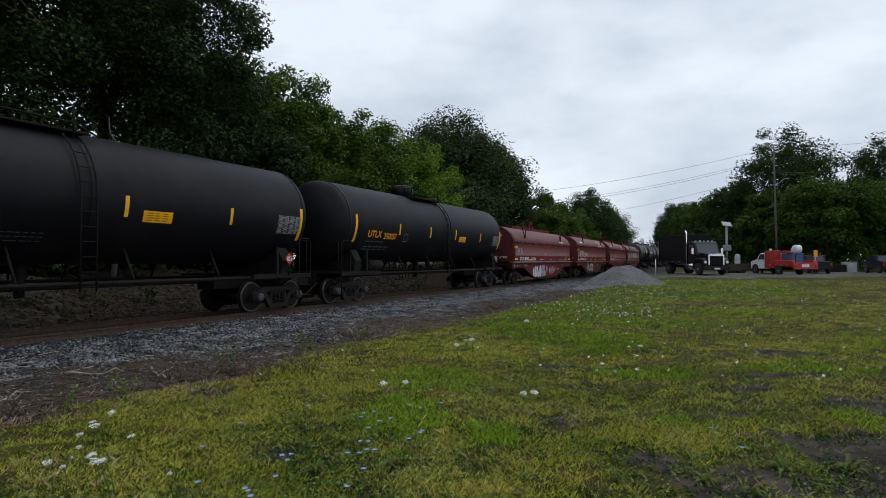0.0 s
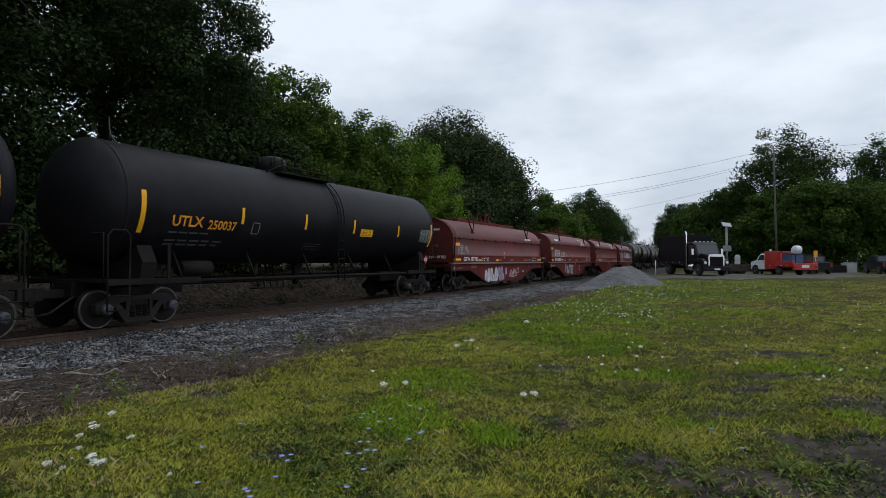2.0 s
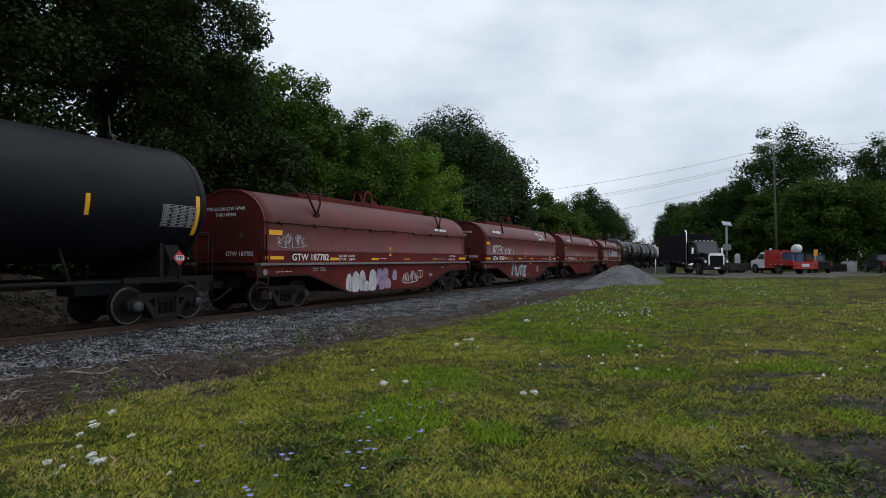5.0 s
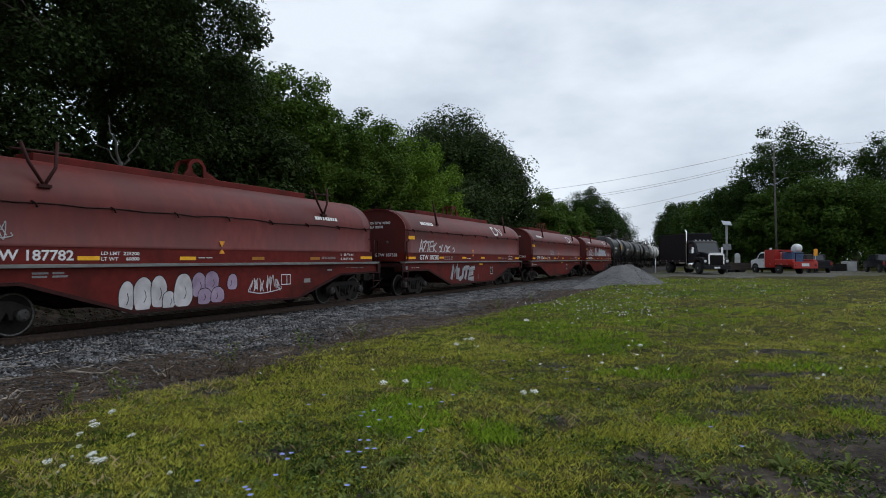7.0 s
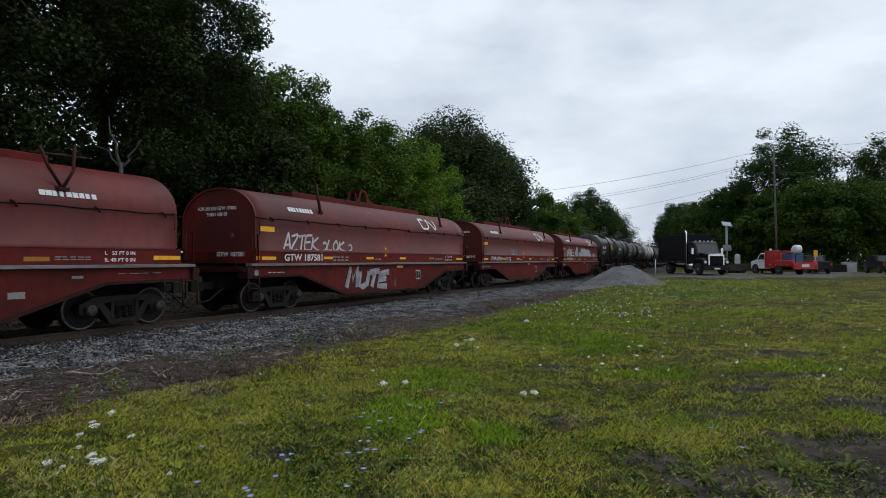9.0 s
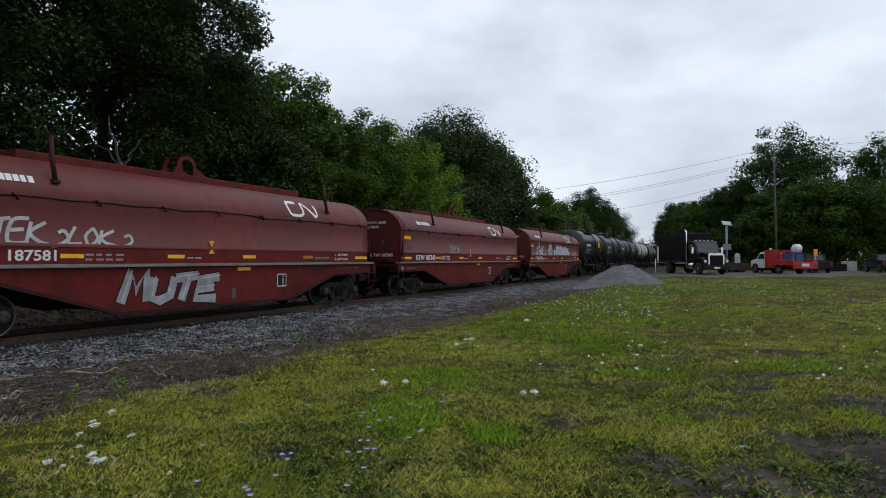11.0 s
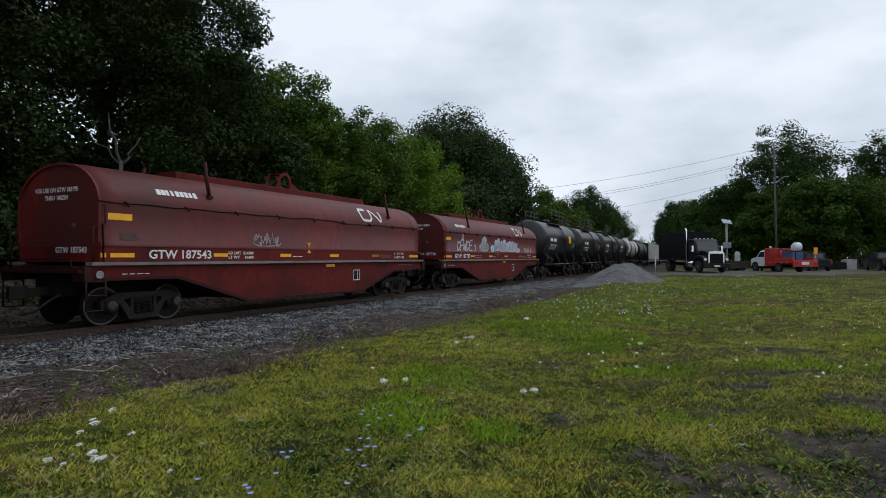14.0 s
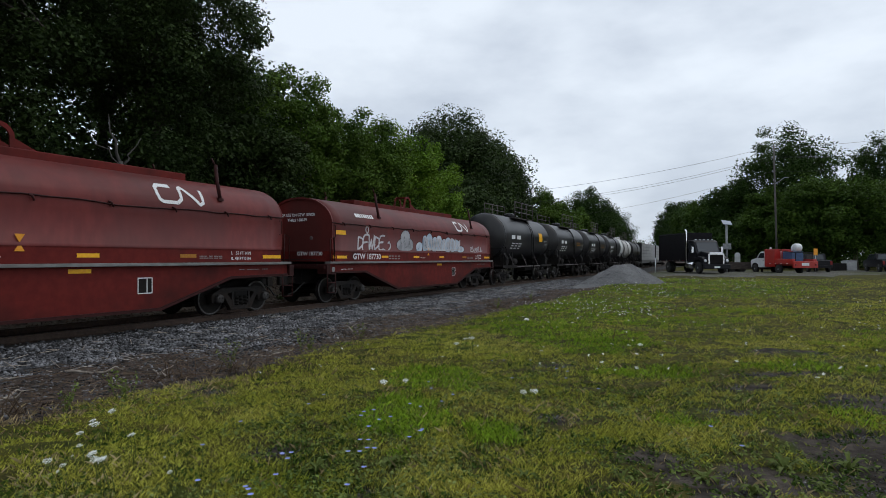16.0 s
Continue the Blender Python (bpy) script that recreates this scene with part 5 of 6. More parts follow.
    for k in range(330):
        s.append((-rng.uniform(25, 34), rng.uniform(-14, 17.6), rng.uniform(1, 17)))
        r.append(rng.uniform(1.3, 2.2))
    for k in range(260):
        s.append((-rng.uniform(22.5, 28), rng.uniform(-6, 26), rng.uniform(1.2, 6.5)))
        r.append(rng.uniform(0.9, 1.6))
    # woods out of view behind to the left, added to block sky light
    for k in range(420):
        s.append((-rng.uniform(18.5, 32), rng.uniform(-60, -6), rng.uniform(1, 16)))
        r.append(rng.uniform(1.6, 2.6))
    # unseen trees behind the camera, added so that the wagon ends go darker
    for k in range(260):
        s.append((rng.uniform(-19, 14), -rng.uniform(26, 44), rng.uniform(1, 12)))
        r.append(rng.uniform(1.6, 2.6))
    for k in range(150):
        s.append((-rng.uniform(26, 33), rng.uniform(24, 31.5), rng.uniform(2, 13.5)))
        r.append(rng.uniform(1.2, 2.0))
    brush("woods", s, r, M["leaf_dark"], 6, 130, 0.4, "dark woodland behind the trees along the line, with unseen light-blocking woods", "woods")
    s, r = [], []
    for k in range(420):
        px, Z = rng.uniform(1215, 2000), rng.uniform(80, 122)
        X = (px - 784) / 1080 * Z
        s.append((X * 0.901 - Z * 0.4337, X * 0.4337 + Z * 0.901, 0.8 + rng.uniform(0, 6.0)))
        r.append(rng.uniform(1.4, 2.4))
    for k in range(170):
        px, Z = rng.uniform(1040, 1330), rng.uniform(235, 300)
        X = (px - 784) / 1080 * Z
        s.append((X * 0.901 - Z * 0.4337, X * 0.4337 + Z * 0.901, 0.5 + rng.uniform(0, 9.0)))
        r.append(rng.uniform(2.5, 4.5))
    brush("woods", s, r, M["leaf_far"], 7, 110, 0.45, "dark woodland behind the parking ground", "woods")


# ---- turf, weeds, flowers, litter ----
FWD, RGT = (-0.4337, 0.9011), (0.9011, 0.4337)


def spot(right, ahead):
    """A place on the ground from metres to the right and ahead of where the camera stands."""
    return right * RGT[0] + ahead * FWD[0], right * RGT[1] + ahead * FWD[1]


GRID = np.random.default_rng(99).random((64, 64))


def value_noise(x, y, f, p):
    """Smooth random values between 0 and 1, f cells to the metre."""
    u, v = x * f + 13.7 * p + 200, y * f - 7.3 * p + 200
    i, j = np.floor(u).astype(int), np.floor(v).astype(int)
    a, b = u - i, v - j
    a, b = a * a * (3 - 2 * a), b * b * (3 - 2 * b)
    g = lambda m, n: GRID[m % 64, n % 64]
    return (g(i, j) * (1 - a) + g(i + 1, j) * a) * (1 - b) + (g(i, j + 1) * (1 - a) + g(i + 1, j + 1) * a) * b


def wave(x, y, f, p):
    return 0.6 * value_noise(x, y, f * 0.4, p) + 0.4 * value_noise(x, y, f, p + 5)


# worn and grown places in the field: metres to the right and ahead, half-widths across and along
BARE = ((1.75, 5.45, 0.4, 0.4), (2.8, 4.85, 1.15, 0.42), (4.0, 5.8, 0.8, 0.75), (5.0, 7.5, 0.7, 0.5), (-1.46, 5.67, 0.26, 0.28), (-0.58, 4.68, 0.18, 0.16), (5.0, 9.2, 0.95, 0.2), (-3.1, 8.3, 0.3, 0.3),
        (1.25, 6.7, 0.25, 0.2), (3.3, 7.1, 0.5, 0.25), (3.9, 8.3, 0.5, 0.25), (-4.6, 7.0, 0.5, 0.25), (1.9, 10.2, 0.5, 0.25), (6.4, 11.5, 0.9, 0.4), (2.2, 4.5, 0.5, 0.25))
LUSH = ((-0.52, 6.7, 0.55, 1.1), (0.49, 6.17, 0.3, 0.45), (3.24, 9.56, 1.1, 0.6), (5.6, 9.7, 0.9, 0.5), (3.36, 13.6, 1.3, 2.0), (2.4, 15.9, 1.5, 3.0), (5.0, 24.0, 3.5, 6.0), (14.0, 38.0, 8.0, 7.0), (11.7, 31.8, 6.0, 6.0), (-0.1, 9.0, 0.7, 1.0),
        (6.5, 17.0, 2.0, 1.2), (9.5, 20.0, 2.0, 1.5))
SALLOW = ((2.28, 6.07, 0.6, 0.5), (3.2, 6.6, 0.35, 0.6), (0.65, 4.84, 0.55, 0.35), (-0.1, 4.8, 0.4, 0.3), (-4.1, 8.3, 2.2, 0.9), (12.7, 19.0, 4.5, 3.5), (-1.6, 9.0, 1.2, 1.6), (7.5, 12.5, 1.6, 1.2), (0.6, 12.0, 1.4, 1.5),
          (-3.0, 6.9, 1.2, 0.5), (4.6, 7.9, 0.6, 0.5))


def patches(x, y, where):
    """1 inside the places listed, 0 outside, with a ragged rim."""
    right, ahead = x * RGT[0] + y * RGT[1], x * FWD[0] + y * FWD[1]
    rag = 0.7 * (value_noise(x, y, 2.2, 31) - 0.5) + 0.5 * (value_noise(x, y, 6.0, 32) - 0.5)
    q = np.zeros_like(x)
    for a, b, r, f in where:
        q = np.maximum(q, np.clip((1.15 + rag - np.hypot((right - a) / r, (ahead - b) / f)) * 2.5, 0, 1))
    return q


def scatter(rng, n, r0, r1, spread=0.8):
    """Places in the field before the camera, denser near it."""
    r = r0 * (r1 / r0) ** (rng.random(n) ** 1.15)
    a = rng.uniform(-spread, spread, n)
    fx, fy = np.sin(a), np.cos(a)
    x, y = (fx * RGT[0] + fy * FWD[0]) * r, (fx * RGT[1] + fy * FWD[1]) * r
    return x, y, r


def blades(name, material, seed, n, per, r0, r1, high, wide, keep, label, lean=0.55, category="grass"):
    rng = np.random.default_rng(seed)
    x, y, r = scatter(rng, n, r0, r1)
    ok = keep(rng, x, y, r)
    x, y, r = x[ok], y[ok], r[ok]
    m = len(x)
    grow = 0.75 + 0.5 * rng.random(m)
    X, Y, R, G = (np.repeat(q, per) for q in (x, y, r, grow))
    k = len(X)
    X = X + rng.normal(0, 0.035, k) * (0.7 + R * 0.05)
    Y = Y + rng.normal(0, 0.035, k) * (0.7 + R * 0.05)
    Z = land(X, Y) - 0.01
    h = high * G * rng.uniform(0.45, 1.25, k)
    w = wide * (0.5 + 0.095 * R) * rng.uniform(0.6, 1.3, k)
    t = rng.uniform(0, 2 * np.pi, k)
    l = h * rng.uniform(0.1, 1.6, k) * lean
    b = t + rng.normal(0, 0.5, k)
    dx, dy, sx, sy = np.cos(b), np.sin(b), -np.sin(t), np.cos(t)
    P0 = np.stack([X - sx * w, Y - sy * w, Z], -1)
    P1 = np.stack([X + sx * w, Y + sy * w, Z], -1)
    P2 = np.stack([X + dx * l * 0.35 + sx * w * 0.7, Y + dy * l * 0.35 + sy * w * 0.7, Z + h * 0.62], -1)
    P3 = np.stack([X + dx * l, Y + dy * l, Z + h], -1)
    V = np.stack([P0, P1, P2, P3], 1).reshape(-1, 3)
    i = 4 * np.arange(k)[:, None]
    F = np.concatenate([i + np.array([[0, 1, 2]]), i + np.array([[0, 2, 3]])])
    ob = new(name, solid(name, V, F, material))
    return tagged(ob, label, category, kind="stuff")


def field(x, y):
    return lateral(x, y) - 0.55 * smooth_step(8, 11, y) * (1 - 0.6 * smooth_step(18, 26, y)) + 1.1 * (value_noise(x, y, 0.6, 21) - 0.5) + 0.7 * (value_noise(x, y, 1.9, 22) - 0.5)


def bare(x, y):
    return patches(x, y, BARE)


def build_turf():
    def tufts(x, y):
        return 0.5 * value_noise(x, y, 7.0, 3) + 0.5 * value_noise(x, y, 2.6, 8)
    def usual(rng, x, y, r):
        f = 0.43 * x + 0.9 * y
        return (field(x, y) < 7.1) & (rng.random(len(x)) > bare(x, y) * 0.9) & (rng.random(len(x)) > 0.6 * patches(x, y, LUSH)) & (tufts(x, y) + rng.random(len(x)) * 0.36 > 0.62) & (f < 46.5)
    blades("meadow_grass", M["grass"], 41, 190000, 5, 2.6, 48, 0.046, 0.0016, usual, "short yellowish green grass of the field", 0.7)
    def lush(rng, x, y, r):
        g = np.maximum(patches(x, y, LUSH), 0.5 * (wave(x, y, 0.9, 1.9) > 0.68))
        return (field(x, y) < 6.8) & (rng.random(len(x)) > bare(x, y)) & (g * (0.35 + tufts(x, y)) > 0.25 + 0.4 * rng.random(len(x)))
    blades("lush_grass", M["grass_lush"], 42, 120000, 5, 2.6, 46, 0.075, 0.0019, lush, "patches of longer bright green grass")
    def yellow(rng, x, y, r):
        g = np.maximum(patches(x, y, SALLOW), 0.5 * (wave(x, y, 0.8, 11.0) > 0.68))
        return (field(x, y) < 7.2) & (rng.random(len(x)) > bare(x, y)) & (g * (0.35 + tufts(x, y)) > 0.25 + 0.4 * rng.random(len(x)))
    blades("yellowed_grass", M["grass_yellow"], 45, 100000, 5, 2.6, 46, 0.062, 0.0016, yellow, "patches of yellowing grass")
    def dry(rng, x, y, r):
        q = field(x, y)
        edge = np.exp(-((q - 6.9) / 0.4) ** 2) * (0.35 + 1.1 * (value_noise(x, y, 0.7, 51) > 0.5))
        return (q < 8.2) & (rng.random(len(x)) < 0.06 + 0.75 * edge + 0.2 * (wave(x, y, 1.1, 4.0) > 0.72))
    blades("dry_grass", M["straw"], 43, 26000, 4, 2.6, 45, 0.075, 0.0016, dry, "pale dry grass at the edge of the gravel", 0.9)
    # low broad leaves in the turf
    rng = np.random.default_rng(44)
    x, y, r = scatter(rng, 34000, 2.6, 26)
    ok = (field(x, y) < 7.0) & (wave(x, y, 1.3, 5.2) + 0.35 * rng.random(len(x)) + 0.3 * (bare(x, y) > 0.05) > 0.78) & (rng.random(len(x)) > bare(x, y) * 0.72)
    x, y, r = x[ok], y[ok], r[ok]
    C = np.stack([x, y, land(x, y) + 0.03], -1)
    V, F = crown_arrays(rng, C, np.full(len(C), 0.04), 5, 0.036, 0.9)
    tagged(new("clover_and_plantain", solid("clover_and_plantain", V, F, M["weed"])), "low broad-leaved weeds in the grass", "weeds", kind="stuff")
    # darker tufts of short leaves that break up the sward
    x, y, r = scatter(rng, 30000, 2.6, 40)
    ok = (field(x, y) < 6.9) & (value_noise(x, y, 3.1, 71) + 0.3 * rng.random(len(x)) > 0.72)
    x, y, r = x[ok], y[ok], r[ok]
    C = np.stack([x, y, land(x, y) + 0.02], -1)
    V, F = crown_arrays(rng, C, np.full(len(C), 0.04), 5, 0.034, 0.5)
    tagged(new("dark_weeds", solid("dark_weeds", V, F, M["leaf_bush"])), "dark green low weeds between the grass", "weeds", kind="stuff")
    # little pale flower heads far out in the field
    x, y, r = scatter(rng, 9000, 9, 44, 0.7)
    thick = np.maximum(patches(x, y, ((11.0, 33.0, 5.0, 9.0), (5.5, 22.0, 2.2, 6.0), (15.0, 36.0, 4.0, 7.0))), 0.10)
    ok = (field(x, y) < 6.6) & (rng.random(len(x)) < thick * (0.35 + value_noise(x, y, 0.5, 2.2))) & ((r > 17) | (rng.random(len(x)) < 0.3))
    x, y, r = x[ok], y[ok], r[ok]
    C = np.stack([x, y, land(x, y) + rng.uniform(0.1, 0.28, len(x))], -1)
    V, F = crown_arrays(rng, C, np.full(len(C), 0.025), 3, 0.05, 1.4)
    tagged(new("small_white_flowers", solid("small_white_flowers", V, F, M["petal"])), "small white flower heads scattered over the field", "wildflowers", kind="stuff")


def litter_arrays(rng, n, pick, lo, hi, thick):
    P = pick(rng, n)
    n = len(P)
    t = rng.uniform(0, np.pi, n)
    l = rng.uniform(lo, hi, n) / 2
    up = rng.normal(0, 0.12, n)
    d = np.stack([np.cos(t), np.sin(t), up], -1) * l[:, None]
    s = np.stack([-np.sin(t), np.cos(t), 0 * t], -1) * (thick * rng.uniform(0.5, 1.4, n))[:, None]
    u = np.array([0, 0, 1.0]) * (thick * rng.uniform(0.6, 1.4, n))[:, None]
    V = np.stack([P - d - s, P - d + s, P - d + u, P + d - s, P + d + s, P + d + u], 1).reshape(-1, 3)
    i = 6 * np.arange(n)[:, None]
    F = np.concatenate([i + np.array([q]) for q in ((0, 3, 5), (0, 5, 2), (1, 2, 5), (1, 5, 4), (0, 2, 1), (3, 4, 5))])
    return V, F


def build_litter():
    rng = np.random.default_rng(51)
    def strip(rng, n):
        y = 2 + 34 * rng.random(n) ** 1.4
        d = rng.triangular(6.8, 7.9, 10.6, n)
        return np.stack([-d, y, np.maximum(land(-d, y), np.where(d > 9, bed_height(d), -9)) + 0.02], -1)
    V, F = litter_arrays(rng, 2600, strip, 0.12, 0.6, 0.0055)
    tagged(new("dead_stalks", solid("dead_stalks", V, F, M["stalk"])), "dry stalks strewn over the gravel edge", "litter", kind="stuff")
    V, F = litter_arrays(rng, 5200, strip, 0.1, 0.5, 0.007)
    tagged(new("twigs", solid("twigs", V, F, M["rail"])), "brown twigs and bark strewn over the gravel edge", "litter", kind="stuff")
    def on_bed(rng, n):
        y = 1 + 40 * rng.random(n) ** 1.3
        d = rng.uniform(8.8, 12.3, n)
        q = np.maximum(0, y - 35)
        return np.stack([-d - 0.00045 * q * q, y, bed_height(d) + 0.05], -1)
    V, F = litter_arrays(rng, 240, on_bed, 0.12, 0.6, 0.008)
    tagged(new("pale_stalks", solid("pale_stalks", V, F, M["deadwood"])), "pale dry stalks lying on the ballast", "litter", kind="stuff")
    V, F = stones(5500, strip, 0.012, 0.034, 12)
    tagged(new("loose_stones", solid("loose_stones", V, F, M["stone"])), "loose grey stones beside the ballast", "gravel", kind="stuff")
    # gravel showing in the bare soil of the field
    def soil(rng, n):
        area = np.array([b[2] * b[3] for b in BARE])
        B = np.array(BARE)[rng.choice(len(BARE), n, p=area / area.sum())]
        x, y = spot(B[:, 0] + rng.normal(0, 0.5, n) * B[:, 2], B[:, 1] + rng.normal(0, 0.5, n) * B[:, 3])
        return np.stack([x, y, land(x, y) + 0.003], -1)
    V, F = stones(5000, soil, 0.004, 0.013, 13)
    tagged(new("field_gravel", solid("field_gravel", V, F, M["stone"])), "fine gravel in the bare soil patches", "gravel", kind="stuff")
    for k, (px, py, w, n) in enumerate(((878, 547, 0.55, 46), (640, 602, 0.4, 26), (40, 735, 0.35, 22), (300, 668, 0.4, 26), (420, 655, 0.4, 24), (935, 533, 0.5, 30))):
        x, y = on_ray(px, py, -0.1)
        t = thing("dead_brush", "tangle of brown dead twigs at the gravel edge", "dead brush", "dead brush at the gravel edge", m=pose(x, y, float(land(np.array(x), np.array(y)))))
        bm = bmesh.new()
        q = np.random.default_rng(80 + k)
        for i in range(n):
            a = Vector((q.normal() * w * 0.5, q.normal() * w * 0.5, 0.0))
            limb(bm, a, a + Vector((q.normal() * w * 0.6, q.normal() * w * 0.6, q.uniform(0.03, 0.38))), 0.008, 0.003, q, 3, 0.04)
        tagged(part("twig_tangle", bm, M["stalk"], t), kind="stuff")
    for k, (x, y, l, a) in enumerate(((-8.6, 4.75, 0.75, 110), (-9.3, 6.4, 0.9, 20), (-8.1, 9.2, 0.8, 60), (-9.2, 13.5, 1.1, 130), (-8.3, 6.9, 0.6, 150), (-9.9, 5.2, 0.8, 75))):
        st = thing("dead_branch", "bleached dead branch lying on the gravel edge", "branch", "dead branches on the gravel edge", m=pose(x, y, float(land(np.array(x), np.array(y))) + 0.03, 0, 0, a))
        bm = bmesh.new()
        q = np.random.default_rng(60 + k)
        limb(bm, (-l / 2, 0, 0), (l / 2, 0.1, 0.03), 0.026, 0.01, q, 5, 0.035)
        limb(bm, (0, 0.03, 0.02), (l * 0.3, -0.2, 0.1), 0.012, 0.004, q, 3, 0.02)
        part("stick", bm, M["deadwood"], st)


def on_ray(px, py, z):
    """Where the straight line from the eye at that slope meets the height z."""
    Z = (EYE[2] - z) * 1080 / (py - 460)
    return spot((px - 784) / 1080 * Z, Z)


def on_turf(px, py, h):
    """As on_ray, for a thing that stands h high on the uneven turf."""
    z = h
    for _ in range(4):
        x, y = on_ray(px, py, z)
        z = float(land(np.array(x), np.array(y))) + h
    return x, y


def build_flowers():
    rng = random.Random(5)
    def lace(x, y, h, r, group):
        z = float(land(np.array(x), np.array(y)))
        f = thing("wild_carrot", "wild carrot with a flat white flower head", "wildflower", group, m=pose(x, y, z, rng.uniform(8, 30), rng.uniform(-10, 10), YAW))
        bm = bmesh.new()
        rod(bm, (0, 0, 0), (0.02, 0, h * 0.6), 0.004, 0.003, 5)
        rod(bm, (0.02, 0, h * 0.6), (0.0, 0.01, h), 0.003, 0.002, 5)
        for k in range(9):
            a = 0.7 * k
            rod(bm, (0, 0.01, h - 0.03), (r * 0.7 * math.cos(a), r * 0.7 * math.sin(a), h), 0.0015, seg=4)
        part("stem", bm, M["weed"], f)
        bm = bmesh.new()
        for k in range(26):
            q = r * math.sqrt((k + 0.5) / 26)
            a = 2.4 * k
            c = Vector((q * math.cos(a), q * math.sin(a), h + 0.008 - 0.25 * q * q / r + rng.uniform(-0.004, 0.004)))
            s = r * 0.17
            bm.faces.new([bm.verts.new(c + Vector((s * math.cos(t), s * math.sin(t), rng.uniform(-0.004, 0.006)))) for t in (0, 1.05, 2.09, 3.14, 4.19, 5.24)])
        part("flower_head", bm, M["petal"], f)
    for px, py, h, r in ((99, 803, 0.3, 0.032), (183, 797, 0.34, 0.034), (197, 782, 0.36, 0.036), (201, 806, 0.33, 0.04), (187, 811, 0.3, 0.03), (176, 796, 0.31, 0.03), (209, 800, 0.33, 0.03), (180, 740, 0.3, 0.03), (235, 770, 0.2, 0.014), (140, 802, 0.2, 0.012), (118, 826, 0.2, 0.012), (300, 800, 0.2, 0.012), (172, 747, 0.3, 0.045), (157, 757, 0.26, 0.03), (214, 717, 0.3, 0.035),
                         (242, 765, 0.25, 0.028), (680, 671, 0.3, 0.05), (712, 669, 0.3, 0.04), (942, 688, 0.28, 0.05), (921, 685, 0.28, 0.04), (152, 780, 0.24, 0.025), (122, 818, 0.22, 0.024), (317, 828, 0.2, 0.022), (836, 597, 0.3, 0.06), (808, 606, 0.3, 0.05), (825, 600, 0.28, 0.05), (930, 565, 0.3, 0.07), (1130, 610, 0.25, 0.05)):
        lace(*on_turf(px, py, h), h, r * 0.95, "wild carrots in the grass")
    def chicory(x, y, h):
        z = float(land(np.array(x), np.array(y)))
        f = thing("chicory", "chicory with a pale blue flower", "wildflower", "chicory in the grass", m=pose(x, y, z, 0, 0, rng.uniform(0, 360)))
        bm = bmesh.new()
        rod(bm, (0, 0, 0), (0.01, 0.01, h), 0.003, 0.002, 5)
        rod(bm, (0.005, 0.005, h * 0.5), (0.06, 0.02, h * 0.8), 0.002, 0.001, 4)
        part("stem", bm, M["weed"], f)
        bm = bmesh.new()
        for k in range(11):
            a = 2 * math.pi * k / 11
            t = Vector((0.01, 0.01, h))
            e = Vector((math.cos(a), math.sin(a), 0.35)) * 0.024
            n = Vector((-math.sin(a), math.cos(a), 0)) * 0.005
            bm.faces.new([bm.verts.new(q) for q in (t, t + e * 0.7 - n, t + e, t + e * 0.7 + n)])
        part("petals", bm, M["chicory"], f)
    for px, py in ((642, 737), (660, 728), (670, 745), (690, 740), (725, 716), (744, 722), (650, 780), (742, 765), (500, 806), (512, 812), (620, 800), (800, 700), (780, 712), (1000, 672), (1060, 690), (890, 640), (440, 862), (447, 877), (750, 762), (487, 842), (645, 730), (655, 757), (440, 868), (355, 852), (763, 690), (648, 795), (1005, 660), (724, 776), (635, 780), (425, 748), (503, 803), (514, 803), (648, 828), (660, 795), (1308, 790), (1255, 757), (905, 671), (985, 655), (995, 652), (360, 790), (545, 717), (617, 860), (640, 800), (1195, 605), (760, 678), (938, 640), (870, 640), (575, 700)):
        h = rng.uniform(0.14, 0.26)
        chicory(*on_turf(px, py, h), h)
    # leaf rosettes on the bare soil
    for px, py, q0 in ((1385, 828, 0.3), (1245, 846, 0.24), (1500, 828, 0.26), (930, 845, 0.18), (1330, 868, 0.2), (1100, 845, 0.16), (1450, 860, 0.16), (700, 870, 0.18), (520, 740, 0.2), (1130, 700, 0.2), (1215, 700, 0.18), (560, 830, 0.2), (690, 820, 0.2), (620, 745, 0.22)):
        x, y = on_turf(px, py, 0.03)
        s = q0 * 0.85
        z = float(land(np.array(x), np.array(y)))
        w = thing("leafy_weed", "low rosette of broad green leaves on bare soil", "weed", "leaf rosettes in the field", m=pose(x, y, z, 0, 0, rng.uniform(0, 360)))
        for k in range(11):
            a = 2 * math.pi * k / 11 + rng.uniform(-0.2, 0.2)
            L, up = s * rng.uniform(0.5, 0.95), rng.uniform(0.8, 2.2)
            bm = bmesh.new()
            rows = []
            for i in range(5):
                q = i / 4
                c = Vector((math.cos(a) * L * q, math.sin(a) * L * q, 0.005 + L * up * (q - 0.85 * q * q)))
                n = Vector((-math.sin(a), math.cos(a), 0)) * s * 0.085 * math.sin(math.pi * min(0.97, q * 0.85 + 0.12))
                rows.append([bm.verts.new(c - n), bm.verts.new(c - Vector((0, 0, 0.006))), bm.verts.new(c + n)])
            for p, q in zip(rows, rows[1:]):
                bm.faces.new((p[0], p[1], q[1], q[0]))
                bm.faces.new((p[1], p[2], q[2], q[1]))
            part("leaf", bm, M["weed"], w)
    # taller weeds at the gravel edge
    for px, py, h in ((207, 690, 0.4), (225, 700, 0.3), (535, 610, 0.55), (548, 615, 0.4), (408, 640, 0.5), (120, 715, 0.3), (880, 545, 0.5), (640, 598, 0.4), (940, 533, 0.5)):
        x, y = on_ray(px, py, 0.0)
        w = thing("tall_weed", "upright leafy weed at the gravel edge", "weed", "tall weeds at the gravel edge", m=pose(x, y, float(land(np.array(x), np.array(y)))))
        q = np.random.default_rng(int(px))
        C = []
